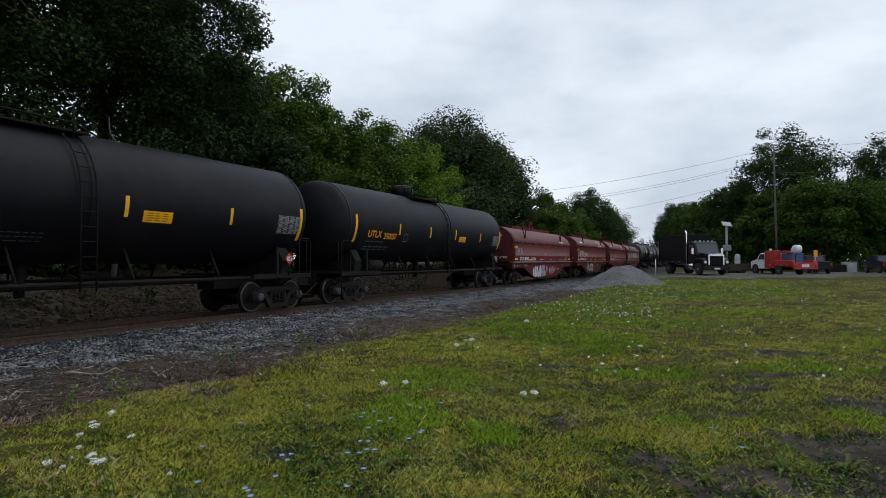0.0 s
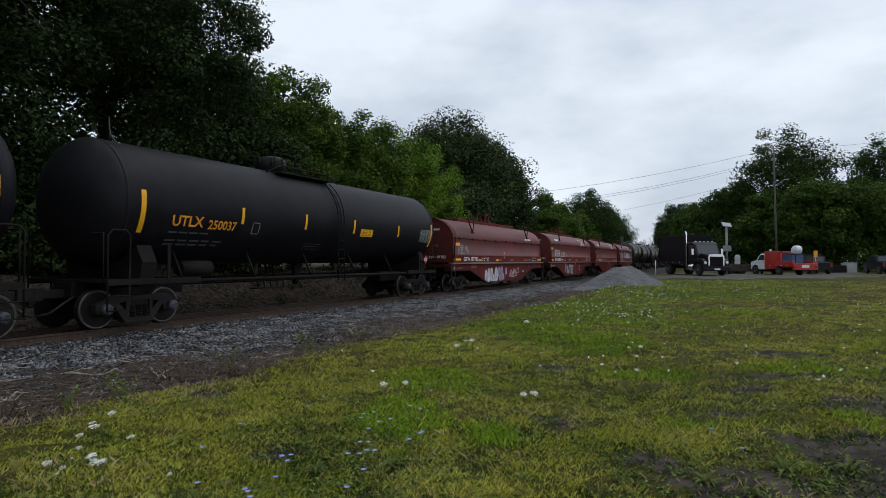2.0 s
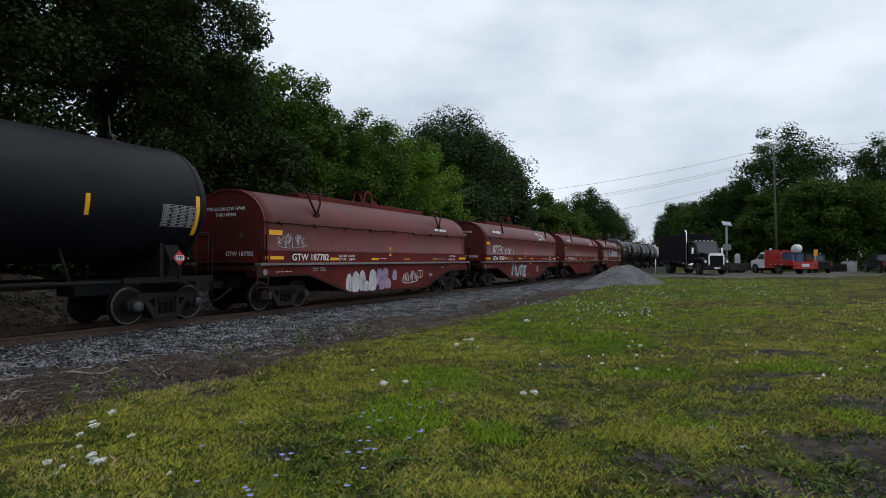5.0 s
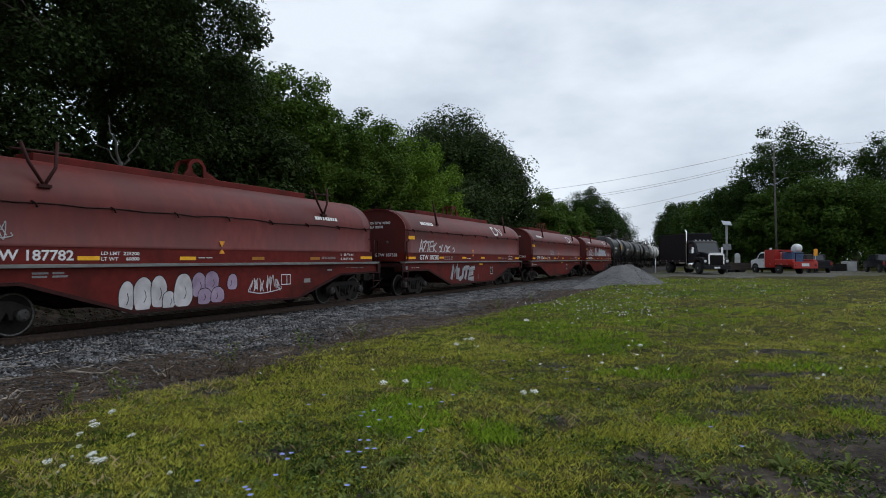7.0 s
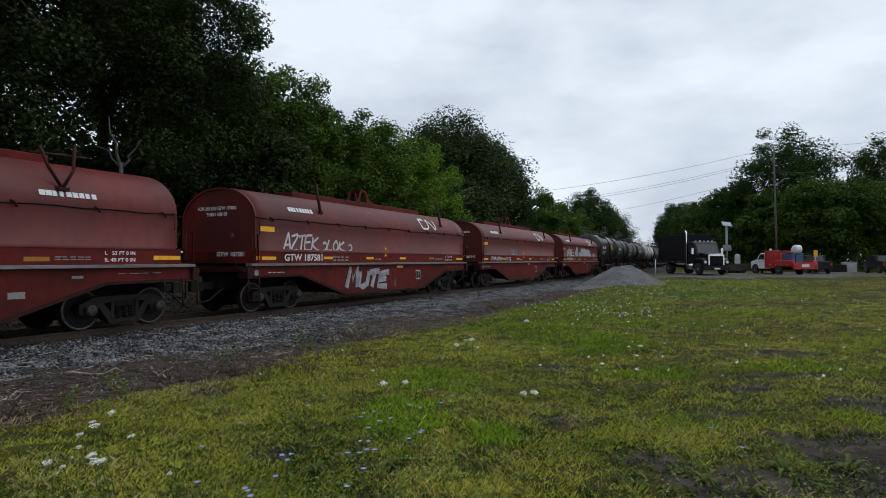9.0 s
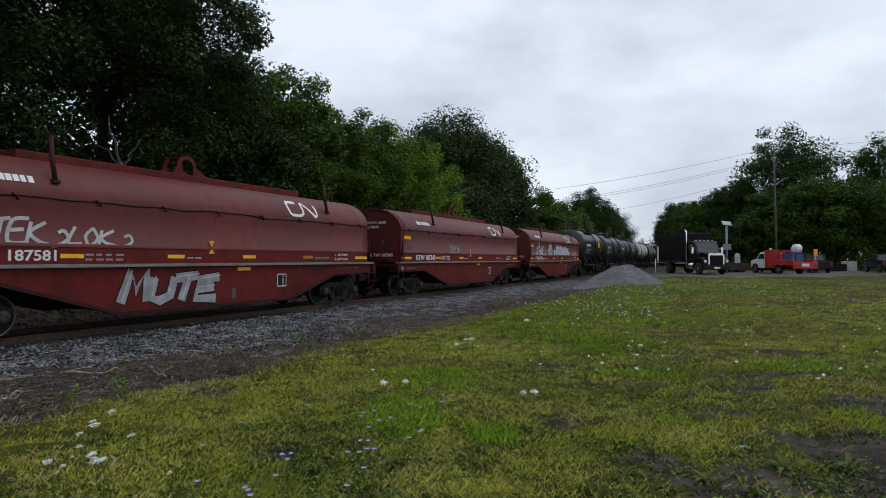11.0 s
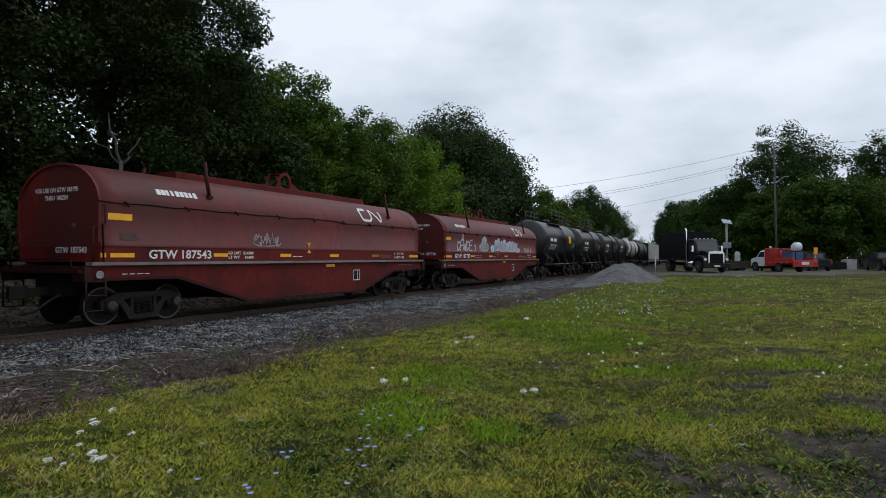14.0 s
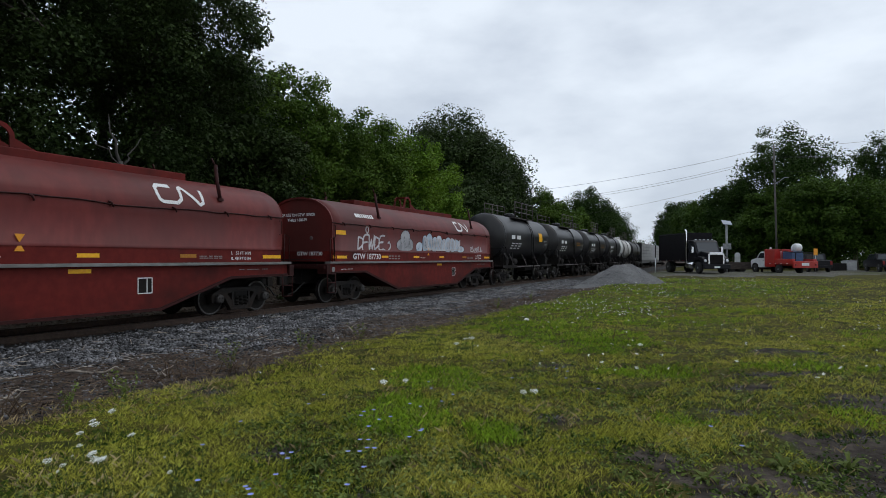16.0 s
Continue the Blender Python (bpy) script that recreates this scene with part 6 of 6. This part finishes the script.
        for k in range(4):
            e = (q.normal() * 0.09, q.normal() * 0.09, h * q.uniform(0.6, 1.0))
            bm = bmesh.new()
            rod(bm, (0, 0, 0), e, 0.004, 0.002, 5)
            part("stem", bm, M["weed"], w)
            C += [tuple(Vector(e) * f) for f in (0.4, 0.6, 0.8, 1.0)]
        V, F = crown_arrays(q, np.array(C), np.full(len(C), 0.05), 4, 0.045, 0.3)
        part("leaves", solid("leaves", V, F, M["weed"]), None, w)


def build_pile():
    x, y = spot((1103 - 784) / 1080 * 38.5, 38.5)
    z = float(land(np.array(x), np.array(y)))
    t = thing("gravel_pile", "heap of pale grey crushed gravel", "gravel pile", m=pose(x, y, z, 0, 0, 26))
    n, m = 40, 26
    V, F = [], []
    q = np.random.default_rng(9)
    def height(a, b):
        r = math.hypot(a / 2.6, b / 2.2)
        h = 1.35 * max(0.0, 1 - r) ** 0.92 * (1 + 0.12 * math.sin(3 * math.atan2(b, a) + 1))
        return min(h, 1.16 + 0.05 * math.sin(a * 4)) - 0.05 - 1.2 * max(0.0, r - 0.98)
    for j in range(m + 1):
        for i in range(n):
            a, r = 2 * math.pi * i / n, j / m * 1.35
            X, Y = 2.6 * r * math.cos(a), 2.2 * r * math.sin(a)
            V.append((X, Y, height(X, Y) + q.normal() * 0.018))
    for j in range(m):
        for i in range(n):
            k = (i + 1) % n
            F.append((j * n + i, j * n + k, (j + 1) * n + k, (j + 1) * n + i))
    part("mound", solid("mound", V, F, M["pile"]), None, t)
    def pick(rng, c):
        r, a = 1.02 * np.sqrt(rng.random(c)), rng.uniform(0, 2 * np.pi, c)
        X, Y = 2.6 * r * np.cos(a), 2.2 * r * np.sin(a)
        return np.array([(u, v, height(u, v) + 0.01) for u, v in zip(X, Y)])
    V, F = stones(7000, pick, 0.01, 0.028, 14)
    s = part("loose_gravel", solid("loose_gravel", V, F, M["pale_stone"]), None, t)
    tagged(s, kind="stuff")


# ---- parking ground ----
def wheel(parent, x, y, r, w, rim="grey"):
    bm = bmesh.new()
    lathe(bm, [(x - w / 2, r * 0.6), (x - w / 2, r * 0.93), (x - w * 0.35, r), (x + w * 0.35, r), (x + w / 2, r * 0.93), (x + w / 2, r * 0.6)], "x", 24, (0, y, r))
    t = part("tyre", bm, M["rubber"], parent)
    bm = bmesh.new()
    s = 1 if x > 0 else -1
    lathe(bm, [(x + s * w * 0.2, r * 0.58), (x + s * w * 0.42, r * 0.56), (x + s * w * 0.3, r * 0.3), (x + s * w * 0.52, r * 0.18), (x + s * w * 0.55, 0.03)], "x", 16, (0, y, r))
    part("rim", bm, M[rim], t)


def panel(parent, name, pts, material, label="", thick=0.02):
    """A flat pane or panel through corner points, with thickness."""
    bm = bmesh.new()
    P = [Vector(p) for p in pts]
    n = (P[1] - P[0]).cross(P[2] - P[0]).normalized() * thick
    a = [bm.verts.new(p) for p in P]
    b = [bm.verts.new(p + n) for p in P]
    bm.faces.new(a)
    bm.faces.new(list(reversed(b)))
    for i in range(len(P)):
        j = (i + 1) % len(P)
        bm.faces.new((a[i], b[i], b[j], a[j]))
    return part(name, bm, material, parent, label)


def park(right, ahead, toward_right, toward_ahead):
    """Pose of a vehicle whose front (+y) points that way."""
    x, y = spot(right, ahead)
    hx, hy = spot(toward_right, toward_ahead)
    return pose(x, y, float(land(np.array(x), np.array(y))), 0, 0, math.degrees(math.atan2(-hx, hy)))


def box_truck():
    t = thing("box_truck", "black bonneted lorry with a tall dark box body and chrome grille", "lorry", m=park(23.2, 55.7, 0.08, -0.995))
    # front bumper at y = 3.4, rear at y = -5.2
    bm = bmesh.new()
    for s in (-1, 1):
        box(bm, s * 0.42 - 0.04, s * 0.42 + 0.04, -5.0, 3.1, 0.6, 0.85)
    part("chassis", bm, M["iron"], t)
    bm = bmesh.new()
    box(bm, -1.25, 1.25, -5.2, 0.25, 1.05, 3.65, 0.03)
    b = part("box_body", bm, M["box_dark"], t, "tall dark box body")
    bm = bmesh.new()
    for s in (-1, 1):
        for z in (1.08, 3.6):
            box(bm, s * 1.26 - 0.02, s * 1.26 + 0.02, -5.2, 0.25, z - 0.05, z + 0.05)
        for y in (-5.18, 0.22):
            box(bm, s * 1.26 - 0.02, s * 1.26 + 0.02, y - 0.04, y + 0.04, 1.13, 3.55)
    part("edge_trim", bm, M["truck_black"], b)
    for k in range(8):
        bm = bmesh.new()
        box(bm, 1.262, 1.275, -5.0 + k * 0.68, -4.85 + k * 0.68, 1.13, 1.18)
        part("marker_strip", bm, M["lamp_red" if k % 2 else "white"], b)
    bm = bmesh.new()
    prism(bm, [(0.4, 0.9), (2.05, 0.9), (2.05, 1.78), (1.95, 1.95), (1.5, 2.82), (1.25, 2.95), (0.4, 2.95)], -1.1, 1.1, "x", 0.05)
    c = part("cab", bm, M["truck_black"], t)
    panel(c, "windscreen", [(-0.95, 2.02, 1.92), (0.95, 2.02, 1.92), (0.92, 1.6, 2.74), (-0.92, 1.6, 2.74)], M["glass"])
    for s in (-1, 1):
        panel(c, "side_window", [(s * 1.105, 0.7, 1.85), (s * 1.105, 1.75, 1.85), (s * 1.105, 1.42, 2.62), (s * 1.105, 0.7, 2.68)], M["glass"], thick=0.008)
        bm = bmesh.new()
        box(bm, s * 1.35 - 0.1, s * 1.35 + 0.1, 1.75, 1.83, 1.8, 2.35, 0.02)
        pipe(bm, [(s * 1.1, 1.75, 2.25), (s * 1.35, 1.79, 2.25)], 0.02)
        part("mirror", bm, M["chrome"], c)
    bm = bmesh.new()
    prism(bm, [(2.0, 0.95), (3.25, 0.85), (3.3, 1.66), (3.2, 1.82), (2.0, 1.95)], -0.75, 0.75, "x", 0.07)
    part("bonnet", bm, M["truck_black"], t)
    for s in (-1, 1):
        bm = bmesh.new()
        prism(bm, [(1.75, 0.95), (1.95, 1.2), (2.3, 1.3), (2.75, 1.2), (2.98, 0.85), (3.25, 0.8), (3.25, 1.25), (3.1, 1.42), (2.5, 1.5), (1.75, 1.4)], min(s * 0.72, s * 1.18), max(s * 0.72, s * 1.18), "x", 0.04)
        part("wing", bm, M["truck_black"], t)
        bm = bmesh.new()
        lathe(bm, [(3.2, 0.05), (3.3, 0.13), (3.33, 0.12), (3.34, 0.05)], "y", 16, (s * 0.97, 0, 1.12))
        part("headlight", bm, M["paint_white"], t)
        if s > 0:
            bm = bmesh.new()
            pipe(bm, [(1.18, 0.32, 0.8), (1.18, 0.32, 3.75), (1.18, 0.16, 3.95)], 0.07, 12)
            part("exhaust_stack", bm, M["chrome"], t)
        bm = bmesh.new()
        rod(bm, (s * 0.95, 0.1, 0.72), (s * 0.95, 1.5, 0.72), 0.3, seg=20)
        part("fuel_tank", bm, M["chrome"], t)
        wheel(t, s * 1.02, 2.35, 0.52, 0.28, "grey")
        for y in (-3.4,):
            wheel(t, s * 1.07, y, 0.52, 0.26, "grey")
            wheel(t, s * 0.76, y, 0.52, 0.26, "grey")
    bm = bmesh.new()
    prism(bm, [(-0.72, 0.85), (0.72, 0.85), (0.72, 1.68), (0.55, 1.84), (-0.55, 1.84), (-0.72, 1.68)], 3.27, 3.34, "y", 0.02)
    part("grille_surround", bm, M["chrome"], t)
    bm = bmesh.new()
    for k in range(7):
        box(bm, -0.52, 0.52, 3.352, 3.372, 0.92 + k * 0.1, 0.985 + k * 0.1)
    box(bm, -0.58, 0.58, 3.344, 3.352, 0.84, 1.64)
    part("grille", bm, M["iron"], t)
    bm = bmesh.new()
    box(bm, -1.2, 1.2, 3.3, 3.48, 0.42, 0.8, 0.04)
    part("bumper", bm, M["truck_black"], t)
    bm = bmesh.new()
    box(bm, -0.26, 0.26, 3.482, 3.49, 0.5, 0.64)
    part("number_plate", bm, M["white"], t)
    for k in range(5):
        bm = bmesh.new()
        box(bm, -0.82 + k * 0.38, -0.70 + k * 0.38, 1.15, 1.3, 2.94, 3.03, 0.02)
        part("roof_lamp", bm, M["paint_white"], t)


def service_truck():
    t = thing("service_truck", "red railway service lorry with a white cab and tool body", "service truck", m=park(31.5, 56.8, -0.1, 0.995))
    bm = bmesh.new()
    for s in (-1, 1):
        box(bm, s * 0.4 - 0.04, s * 0.4 + 0.04, -3.2, 3.0, 0.5, 0.7)
    part("chassis", bm, M["iron"], t)
    bm = bmesh.new()
    prism(bm, [(0.9, 0.55), (3.2, 0.55), (3.25, 1.1), (3.1, 1.28), (2.2, 1.4), (1.75, 1.98), (1.5, 2.05), (0.9, 2.05)], -1.0, 1.0, "x", 0.06)
    c = part("cab", bm, M["paint_white"], t, "white cab")
    for s in (-1, 1):
        panel(c, "side_window", [(s * 1.005, 1.05, 1.42), (s * 1.005, 2.05, 1.42), (s * 1.005, 1.72, 1.9), (s * 1.005, 1.05, 1.93)], M["glass"], thick=0.008)
        bm = bmesh.new()
        box(bm, s * 1.15 - 0.08, s * 1.15 + 0.08, 2.0, 2.06, 1.45, 1.75, 0.015)
        part("mirror", bm, M["iron"], c)
        bm = bmesh.new()
        for z in (1.2,):
            box(bm, s * 1.005 - 0.01, s * 1.005 + 0.01, 1.12, 1.28, z, z + 0.04)
        part("door_handle", bm, M["iron"], c)
        bm = bmesh.new()
        prism(bm, [(1.95, 0.5), (2.05, 0.85), (2.3, 0.98), (2.65, 0.98), (2.9, 0.8), (2.98, 0.5)], s * 0.97 - 0.045, s * 0.97 + 0.045, "x", 0.01)
        part("wheel_arch", bm, M["iron"], c)
        wheel(t, s * 0.95, 2.45, 0.4, 0.25)
        wheel(t, s * 0.98, -1.1, 0.42, 0.25)
        bm = bmesh.new()
        box(bm, min(s * 0.55, s * 1.15), max(s * 0.55, s * 1.15), -0.7, 0.8, 0.6, 2.25, 0.03)
        k = part("tool_cabinet", bm, M["service_red"], t, "tall red tool cabinet")
        for y in (-0.66, 0.07):
            bm = bmesh.new()
            box(bm, s * 1.155 - 0.006, s * 1.155 + 0.006, y, y + 0.68, 0.9, 2.18, 0.004)
            d = part("cabinet_door", bm, M["service_red"], k)
        bm = bmesh.new()
        box(bm, min(s * 0.85, s * 1.16), max(s * 0.85, s * 1.16), -3.1, -0.7, 0.85, 1.35, 0.03)
        part("side_locker", bm, M["service_red"], t)
        for k2 in range(9):
            bm = bmesh.new()
            box(bm, s * 1.162 - 0.004, s * 1.162 + 0.004, -2.9 + k2 * 0.4, -2.75 + k2 * 0.4, 0.9, 0.95)
            part("marker_strip", bm, M["white" if k2 % 2 else "lamp_red"], t)
    panel(c, "windscreen", [(-0.85, 2.22, 1.42), (0.85, 2.22, 1.42), (0.8, 1.78, 1.97), (-0.8, 1.78, 1.97)], M["glass"])
    bm = bmesh.new()
    box(bm, -0.85, 0.85, -3.1, -0.7, 0.7, 0.85)
    box(bm, -1.15, 1.15, -3.3, -3.1, 0.55, 1.15, 0.03)
    part("rear_deck", bm, M["service_red"], t)
    for s in (-1, 1):
        bm = bmesh.new()
        lathe(bm, [(-3.34, 0.02), (-3.33, 0.09), (-3.3, 0.1)], "y", 12, (s * 0.95, 0, 0.85))
        part("tail_lamp", bm, M["lamp_red"], t)
    bm = bmesh.new()
    box(bm, -0.4, 0.3, -3.312, -3.305, 0.75, 1.0)
    part("rear_sign", bm, M["paint_white"], t)
    bm = bmesh.new()
    box(bm, -0.6, 0.5, -2.3, -1.0, 0.9, 2.0, 0.04)
    part("welder_set", bm, M["blue"], t, "blue welding generator")
    bm = bmesh.new()
    lathe(bm, [(-0.3, 0.08), (-0.28, 0.34), (-0.2, 0.38), (0.2, 0.38), (0.28, 0.34), (0.3, 0.08)], "x", 20, (0.1, -2.0, 2.35))
    part("hose_reel", bm, M["paint_white"], t, "white hose reel")
    bm = bmesh.new()
    box(bm, 0.35, 0.85, -0.9, -0.8, 2.1, 2.5, 0.02)
    part("lamp_board", bm, M["paint_white"], t)
    bm = bmesh.new()
    pipe(bm, [(-0.7, -2.9, 0.9), (-0.7, -2.9, 1.9), (0.9, -2.9, 1.9), (0.9, -2.9, 0.9)], 0.04)
    pipe(bm, [(-0.7, -2.9, 1.9), (-0.7, -0.7, 2.1)], 0.03)
    part("rack", bm, M["iron"], t)
    bm = bmesh.new()
    lathe(bm, [(2.25, 0.1), (2.42, 0.09), (2.44, 0.02)], "z", 12, (-0.8, 0.4, 0))
    part("beacon", bm, M["paint_white"], t)


def pickup(m, label, back=True):
    t = thing("pickup_truck", label, "pickup truck", "parked dark vehicles", m=m)
    bm = bmesh.new()
    prism(bm, [(-2.7, 0.5), (2.7, 0.5), (2.75, 0.95), (2.6, 1.12), (1.5, 1.2), (0.9, 1.78), (-0.75, 1.82), (-0.95, 1.2), (-2.7, 1.18)], -0.95, 0.95, "x", 0.06)
    b = part("body", bm, M["truck_black"], t)
    for s in (-1, 1):
        panel(b, "side_window", [(s * 0.955, -0.75, 1.24), (s * 0.955, 1.3, 1.24), (s * 0.955, 0.85, 1.7), (s * 0.955, -0.65, 1.74)], M["glass"], thick=0.008)
        wheel(t, s * 0.86, 1.75, 0.39, 0.25)
        wheel(t, s * 0.86, -1.7, 0.39, 0.25)
        bm = bmesh.new()
        box(bm, s * 0.75 - 0.15, s * 0.75 + 0.15, 2.68, 2.76, 0.8, 1.0, 0.02)
        part("headlight", bm, M["paint_white"], t)
        bm = bmesh.new()
        box(bm, s * 0.84 - 0.1, s * 0.84 + 0.1, -2.73, -2.66, 0.75, 1.1, 0.02)
        part("tail_lamp", bm, M["lamp_red"], t)
    panel(b, "windscreen", [(-0.8, 1.5, 1.22), (0.8, 1.5, 1.22), (0.75, 0.97, 1.74), (-0.75, 0.97, 1.74)], M["glass"])
    panel(b, "rear_window", [(0.75, -0.97, 1.25), (-0.75, -0.97, 1.25), (-0.7, -0.82, 1.74), (0.7, -0.82, 1.74)], M["glass"])
    bm = bmesh.new()
    box(bm, -0.9, 0.9, -2.8, -2.68, 0.45, 0.68, 0.03)
    part("rear_bumper", bm, M["truck_black"], t)


def build_lot():
    # worn gravel of the parking ground, with a ragged edge
    nx, ny = 120, 40
    V, F, rng = [], [], np.random.default_rng(71)
    for j in range(ny + 1):
        for i in range(nx + 1):
            a, q = -2 + 62 * i / nx, j / ny
            lo = 45.6 + 1.1 * math.sin(a * 0.8) + 0.8 * math.sin(a * 2.1 + 1) + 0.03 * a + 1.2 * (float(value_noise(np.array(a), np.array(0.0), 1.3, 3)) - 0.5) + 9 * max(0, (a - 30) / 20)
            b = lo + (66 - lo) * q
            x, y = spot(a, b)
            V.append((x, y, float(land(np.array(x), np.array(y))) + 0.012 + 0.02 * min(1, 4 * q)))
    for j in range(ny):
        for i in range(nx):
            k = j * (nx + 1) + i
            F.append((k, k + 1, k + nx + 2, k + nx + 1))
    tagged(new("pavement", solid("pavement", V, F, M["asphalt"])), "worn grey gravel parking ground", "parking ground", kind="structure")
    box_truck()
    service_truck()
    pickup(park(37.2, 61.5, 0.25, 0.97), "black pickup parked behind the service truck")
    pickup(park(44.0, 61.0, 0.3, 0.95), "black pickup parked at the edge of the grass")
    # solar panel post
    x, y = spot((1286 - 784) / 1080 * 57.5, 57.5)
    z = float(land(np.array(x), np.array(y)))
    t = thing("solar_post", "galvanised post with a tilted solar panel and equipment case", "solar post", m=pose(x, y, z))
    bm = bmesh.new()
    rod(bm, (0, 0, 0), (0, 0, 4.6), 0.09, seg=10)
    part("post", bm, M["grey"], t)
    panel(t, "solar_panel", [(-0.45, -0.1, 4.98), (0.35, -0.1, 4.86), (0.5, -0.5, 4.48), (-0.28, -0.5, 4.58)], M["panel"], "tilted solar panel", 0.05)
    bm = bmesh.new()
    box(bm, -0.32, 0.4, -0.3, -0.08, 2.2, 2.75, 0.02)
    part("equipment_case", bm, M["grey"], t)
    # pale cabinet and low dark trailer behind the trucks
    x, y = spot((1305 - 784) / 1080 * 66, 66)
    t = thing("utility_cabinet", "pale grey utility pedestal", "utility cabinet", m=pose(x, y, float(land(np.array(x), np.array(y)))))
    bm = bmesh.new()
    prism(bm, [(-0.28, 0), (0.28, 0), (0.28, 1.75), (0.15, 1.95), (-0.15, 1.95), (-0.28, 1.75)], -0.2, 0.2, "y", 0.03)
    part("case", bm, M["slab_side"], t)
    x, y = spot((1308 - 784) / 1080 * 61, 61)
    t = thing("flat_trailer", "low dark flat trailer between the parked lorries", "trailer", m=pose(x, y, float(land(np.array(x), np.array(y))), 0, 0, 26))
    bm = bmesh.new()
    box(bm, -2.6, 2.6, -1.1, 1.1, 0.62, 0.95, 0.02)
    box(bm, -2.6, 2.6, -1.15, -1.1, 0.3, 1.0)
    part("deck", bm, M["tie"], t)
    for a in (-1.2, -0.2):
        bm = bmesh.new()
        rod(bm, (a, -1.05, 0.36), (a, 1.05, 0.36), 0.36, seg=16)
        part("wheel_pair", bm, M["rubber"], t)
    bm = bmesh.new()
    box(bm, 2.2, 2.35, -0.1, 0.1, 0.0, 0.62)
    part("landing_leg", bm, M["iron"], t)
    x, y = spot((1492 - 784) / 1080 * 66, 66)
    t = thing("storage_box", "pale grey storage box with a dark lid", "storage box", m=pose(x, y, float(land(np.array(x), np.array(y))), 0, 0, 20))
    bm = bmesh.new()
    box(bm, 0.1, 1.1, -0.6, 0.6, 0, 1.0, 0.03)
    part("bin", bm, M["slab_side"], t)
    bm = bmesh.new()
    box(bm, -1.1, 0.05, -0.6, 0.6, 0, 0.8, 0.03)
    part("dark_bin", bm, M["iron"], t)
    bm = bmesh.new()
    prism(bm, [(0.05, 1.0), (1.15, 1.0), (1.1, 1.1), (0.4, 1.12)], -0.65, 0.65, "y", 0.02)
    part("lid", bm, M["grey"], t)
    # warning sign beside the service truck
    x, y = spot((1443 - 784) / 1080 * 60, 60)
    t = thing("yellow_sign", "small orange-yellow sign on a post", "sign", m=pose(x, y, float(land(np.array(x), np.array(y))), 0, 0, 26))
    bm = bmesh.new()
    rod(bm, (0, 0, 0), (0, 0, 2.0), 0.04)
    part("post", bm, M["grey"], t)
    bm = bmesh.new()
    box(bm, -0.2, 0.2, -0.06, -0.04, 1.7, 2.35, 0.01)
    part("board", bm, M["orange"], t)
    # white post at the crossing
    x, y = spot((1160 - 784) / 1080 * 66, 66)
    t = thing("crossing_post", "white post beside the crossing", "post", m=pose(x, y, float(land(np.array(x), np.array(y)))))
    bm = bmesh.new()
    rod(bm, (0, 0, -0.1), (0, 0, 1.5), 0.05, seg=10)
    lathe(bm, [(1.5, 0.07), (1.55, 0.06), (1.58, 0.02)], "z", 10)
    part("post", bm, M["paint_white"], t)


def build_lines():
    X, Z = (1375 - 784) / 1080 * 63, 63
    x, y = spot(X, Z)
    z0 = float(land(np.array(x), np.array(y)))
    t = thing("utility_pole", "weathered wooden utility pole", "utility pole", m=pose(x, y, z0, 0, -0.9, 0))
    bm = bmesh.new()
    rod(bm, (0, 0, -0.2), (0, 0, 13.2), 0.11, 0.075, 12)
    part("pole", bm, M["pole_wood"], t)
    for h in (13.0, 11.9, 10.4):
        bm = bmesh.new()
        lathe(bm, [(h - 0.12, 0.03), (h - 0.1, 0.07), (h, 0.05), (h + 0.05, 0.06), (h + 0.08, 0.02)], "z", 10, (-0.16, 0, 0))
        part("insulator", bm, M["grey"], t)
    bm = bmesh.new()
    pipe(bm, [(0, 0, 9.0), (0.9, 0.3, 9.7), (1.3, 0.4, 9.7)], 0.035)
    part("lamp_arm", bm, M["grey"], t)
    ends = []
    for (lx, ly, lz), (rx, ry, rz), h, sag in (((955, 325, 62), (1640, 224, 70), 13.0, 0.9), ((1000, 341, 66), (1640, 252, 70), 12.0, 0.9), ((1000, 343, 67), (1640, 247, 70), 11.8, 1.0), ((1075, 367, 80), (1640, 280, 70), 10.4, 0.7)):
        def place(px, py, q):
            a, b = spot((px - 784) / 1080 * q, q)
            return Vector((a, b, EYE[2] + (460 - py) / 1080 * q))
        c = Vector((x - 0.2, y, z0 + h))
        for e in (place(lx, ly, lz), place(rx, ry, rz)):
            far = c + (e - c) * 1.5
            bm = bmesh.new()
            pts = [c.lerp(far, i / 14) - Vector((0, 0, sag * 4 * (i / 14) * (1 - i / 14))) for i in range(15)]
            pipe(bm, pts, 0.013, 5)
            ends.append(part("cable", bm, M["wire"], None))
            tagged(ends[-1], "thin black overhead cable from the utility pole", "cable", "overhead cables")


build_ground()
build_track()
build_tank_cars()
build_coil_cars()
build_trees()
build_pile()
build_lot()
build_lines()
build_turf()
build_litter()
build_flowers()


def motions():
    rows = [i * 0.5 for i in range(33)]
    for car, s0 in cars:
        path = []
        for t in rows:
            s = s0 - SPEED * t
            o, h = bend(s)
            path.append((t, pose(TRACK_X - o, s, RAIL_Z, 0, 0, h)))
        walk(car, path)
        for w in [o for o in car.children_recursive if o.name.startswith("wheelset")]:
            x, y, z = w.location
            walk(w, [(0.1 * i, pose(x, y, z, math.degrees(SPEED * 0.1 * i / WHEEL_R) % 360)) for i in range(161)])


motions()
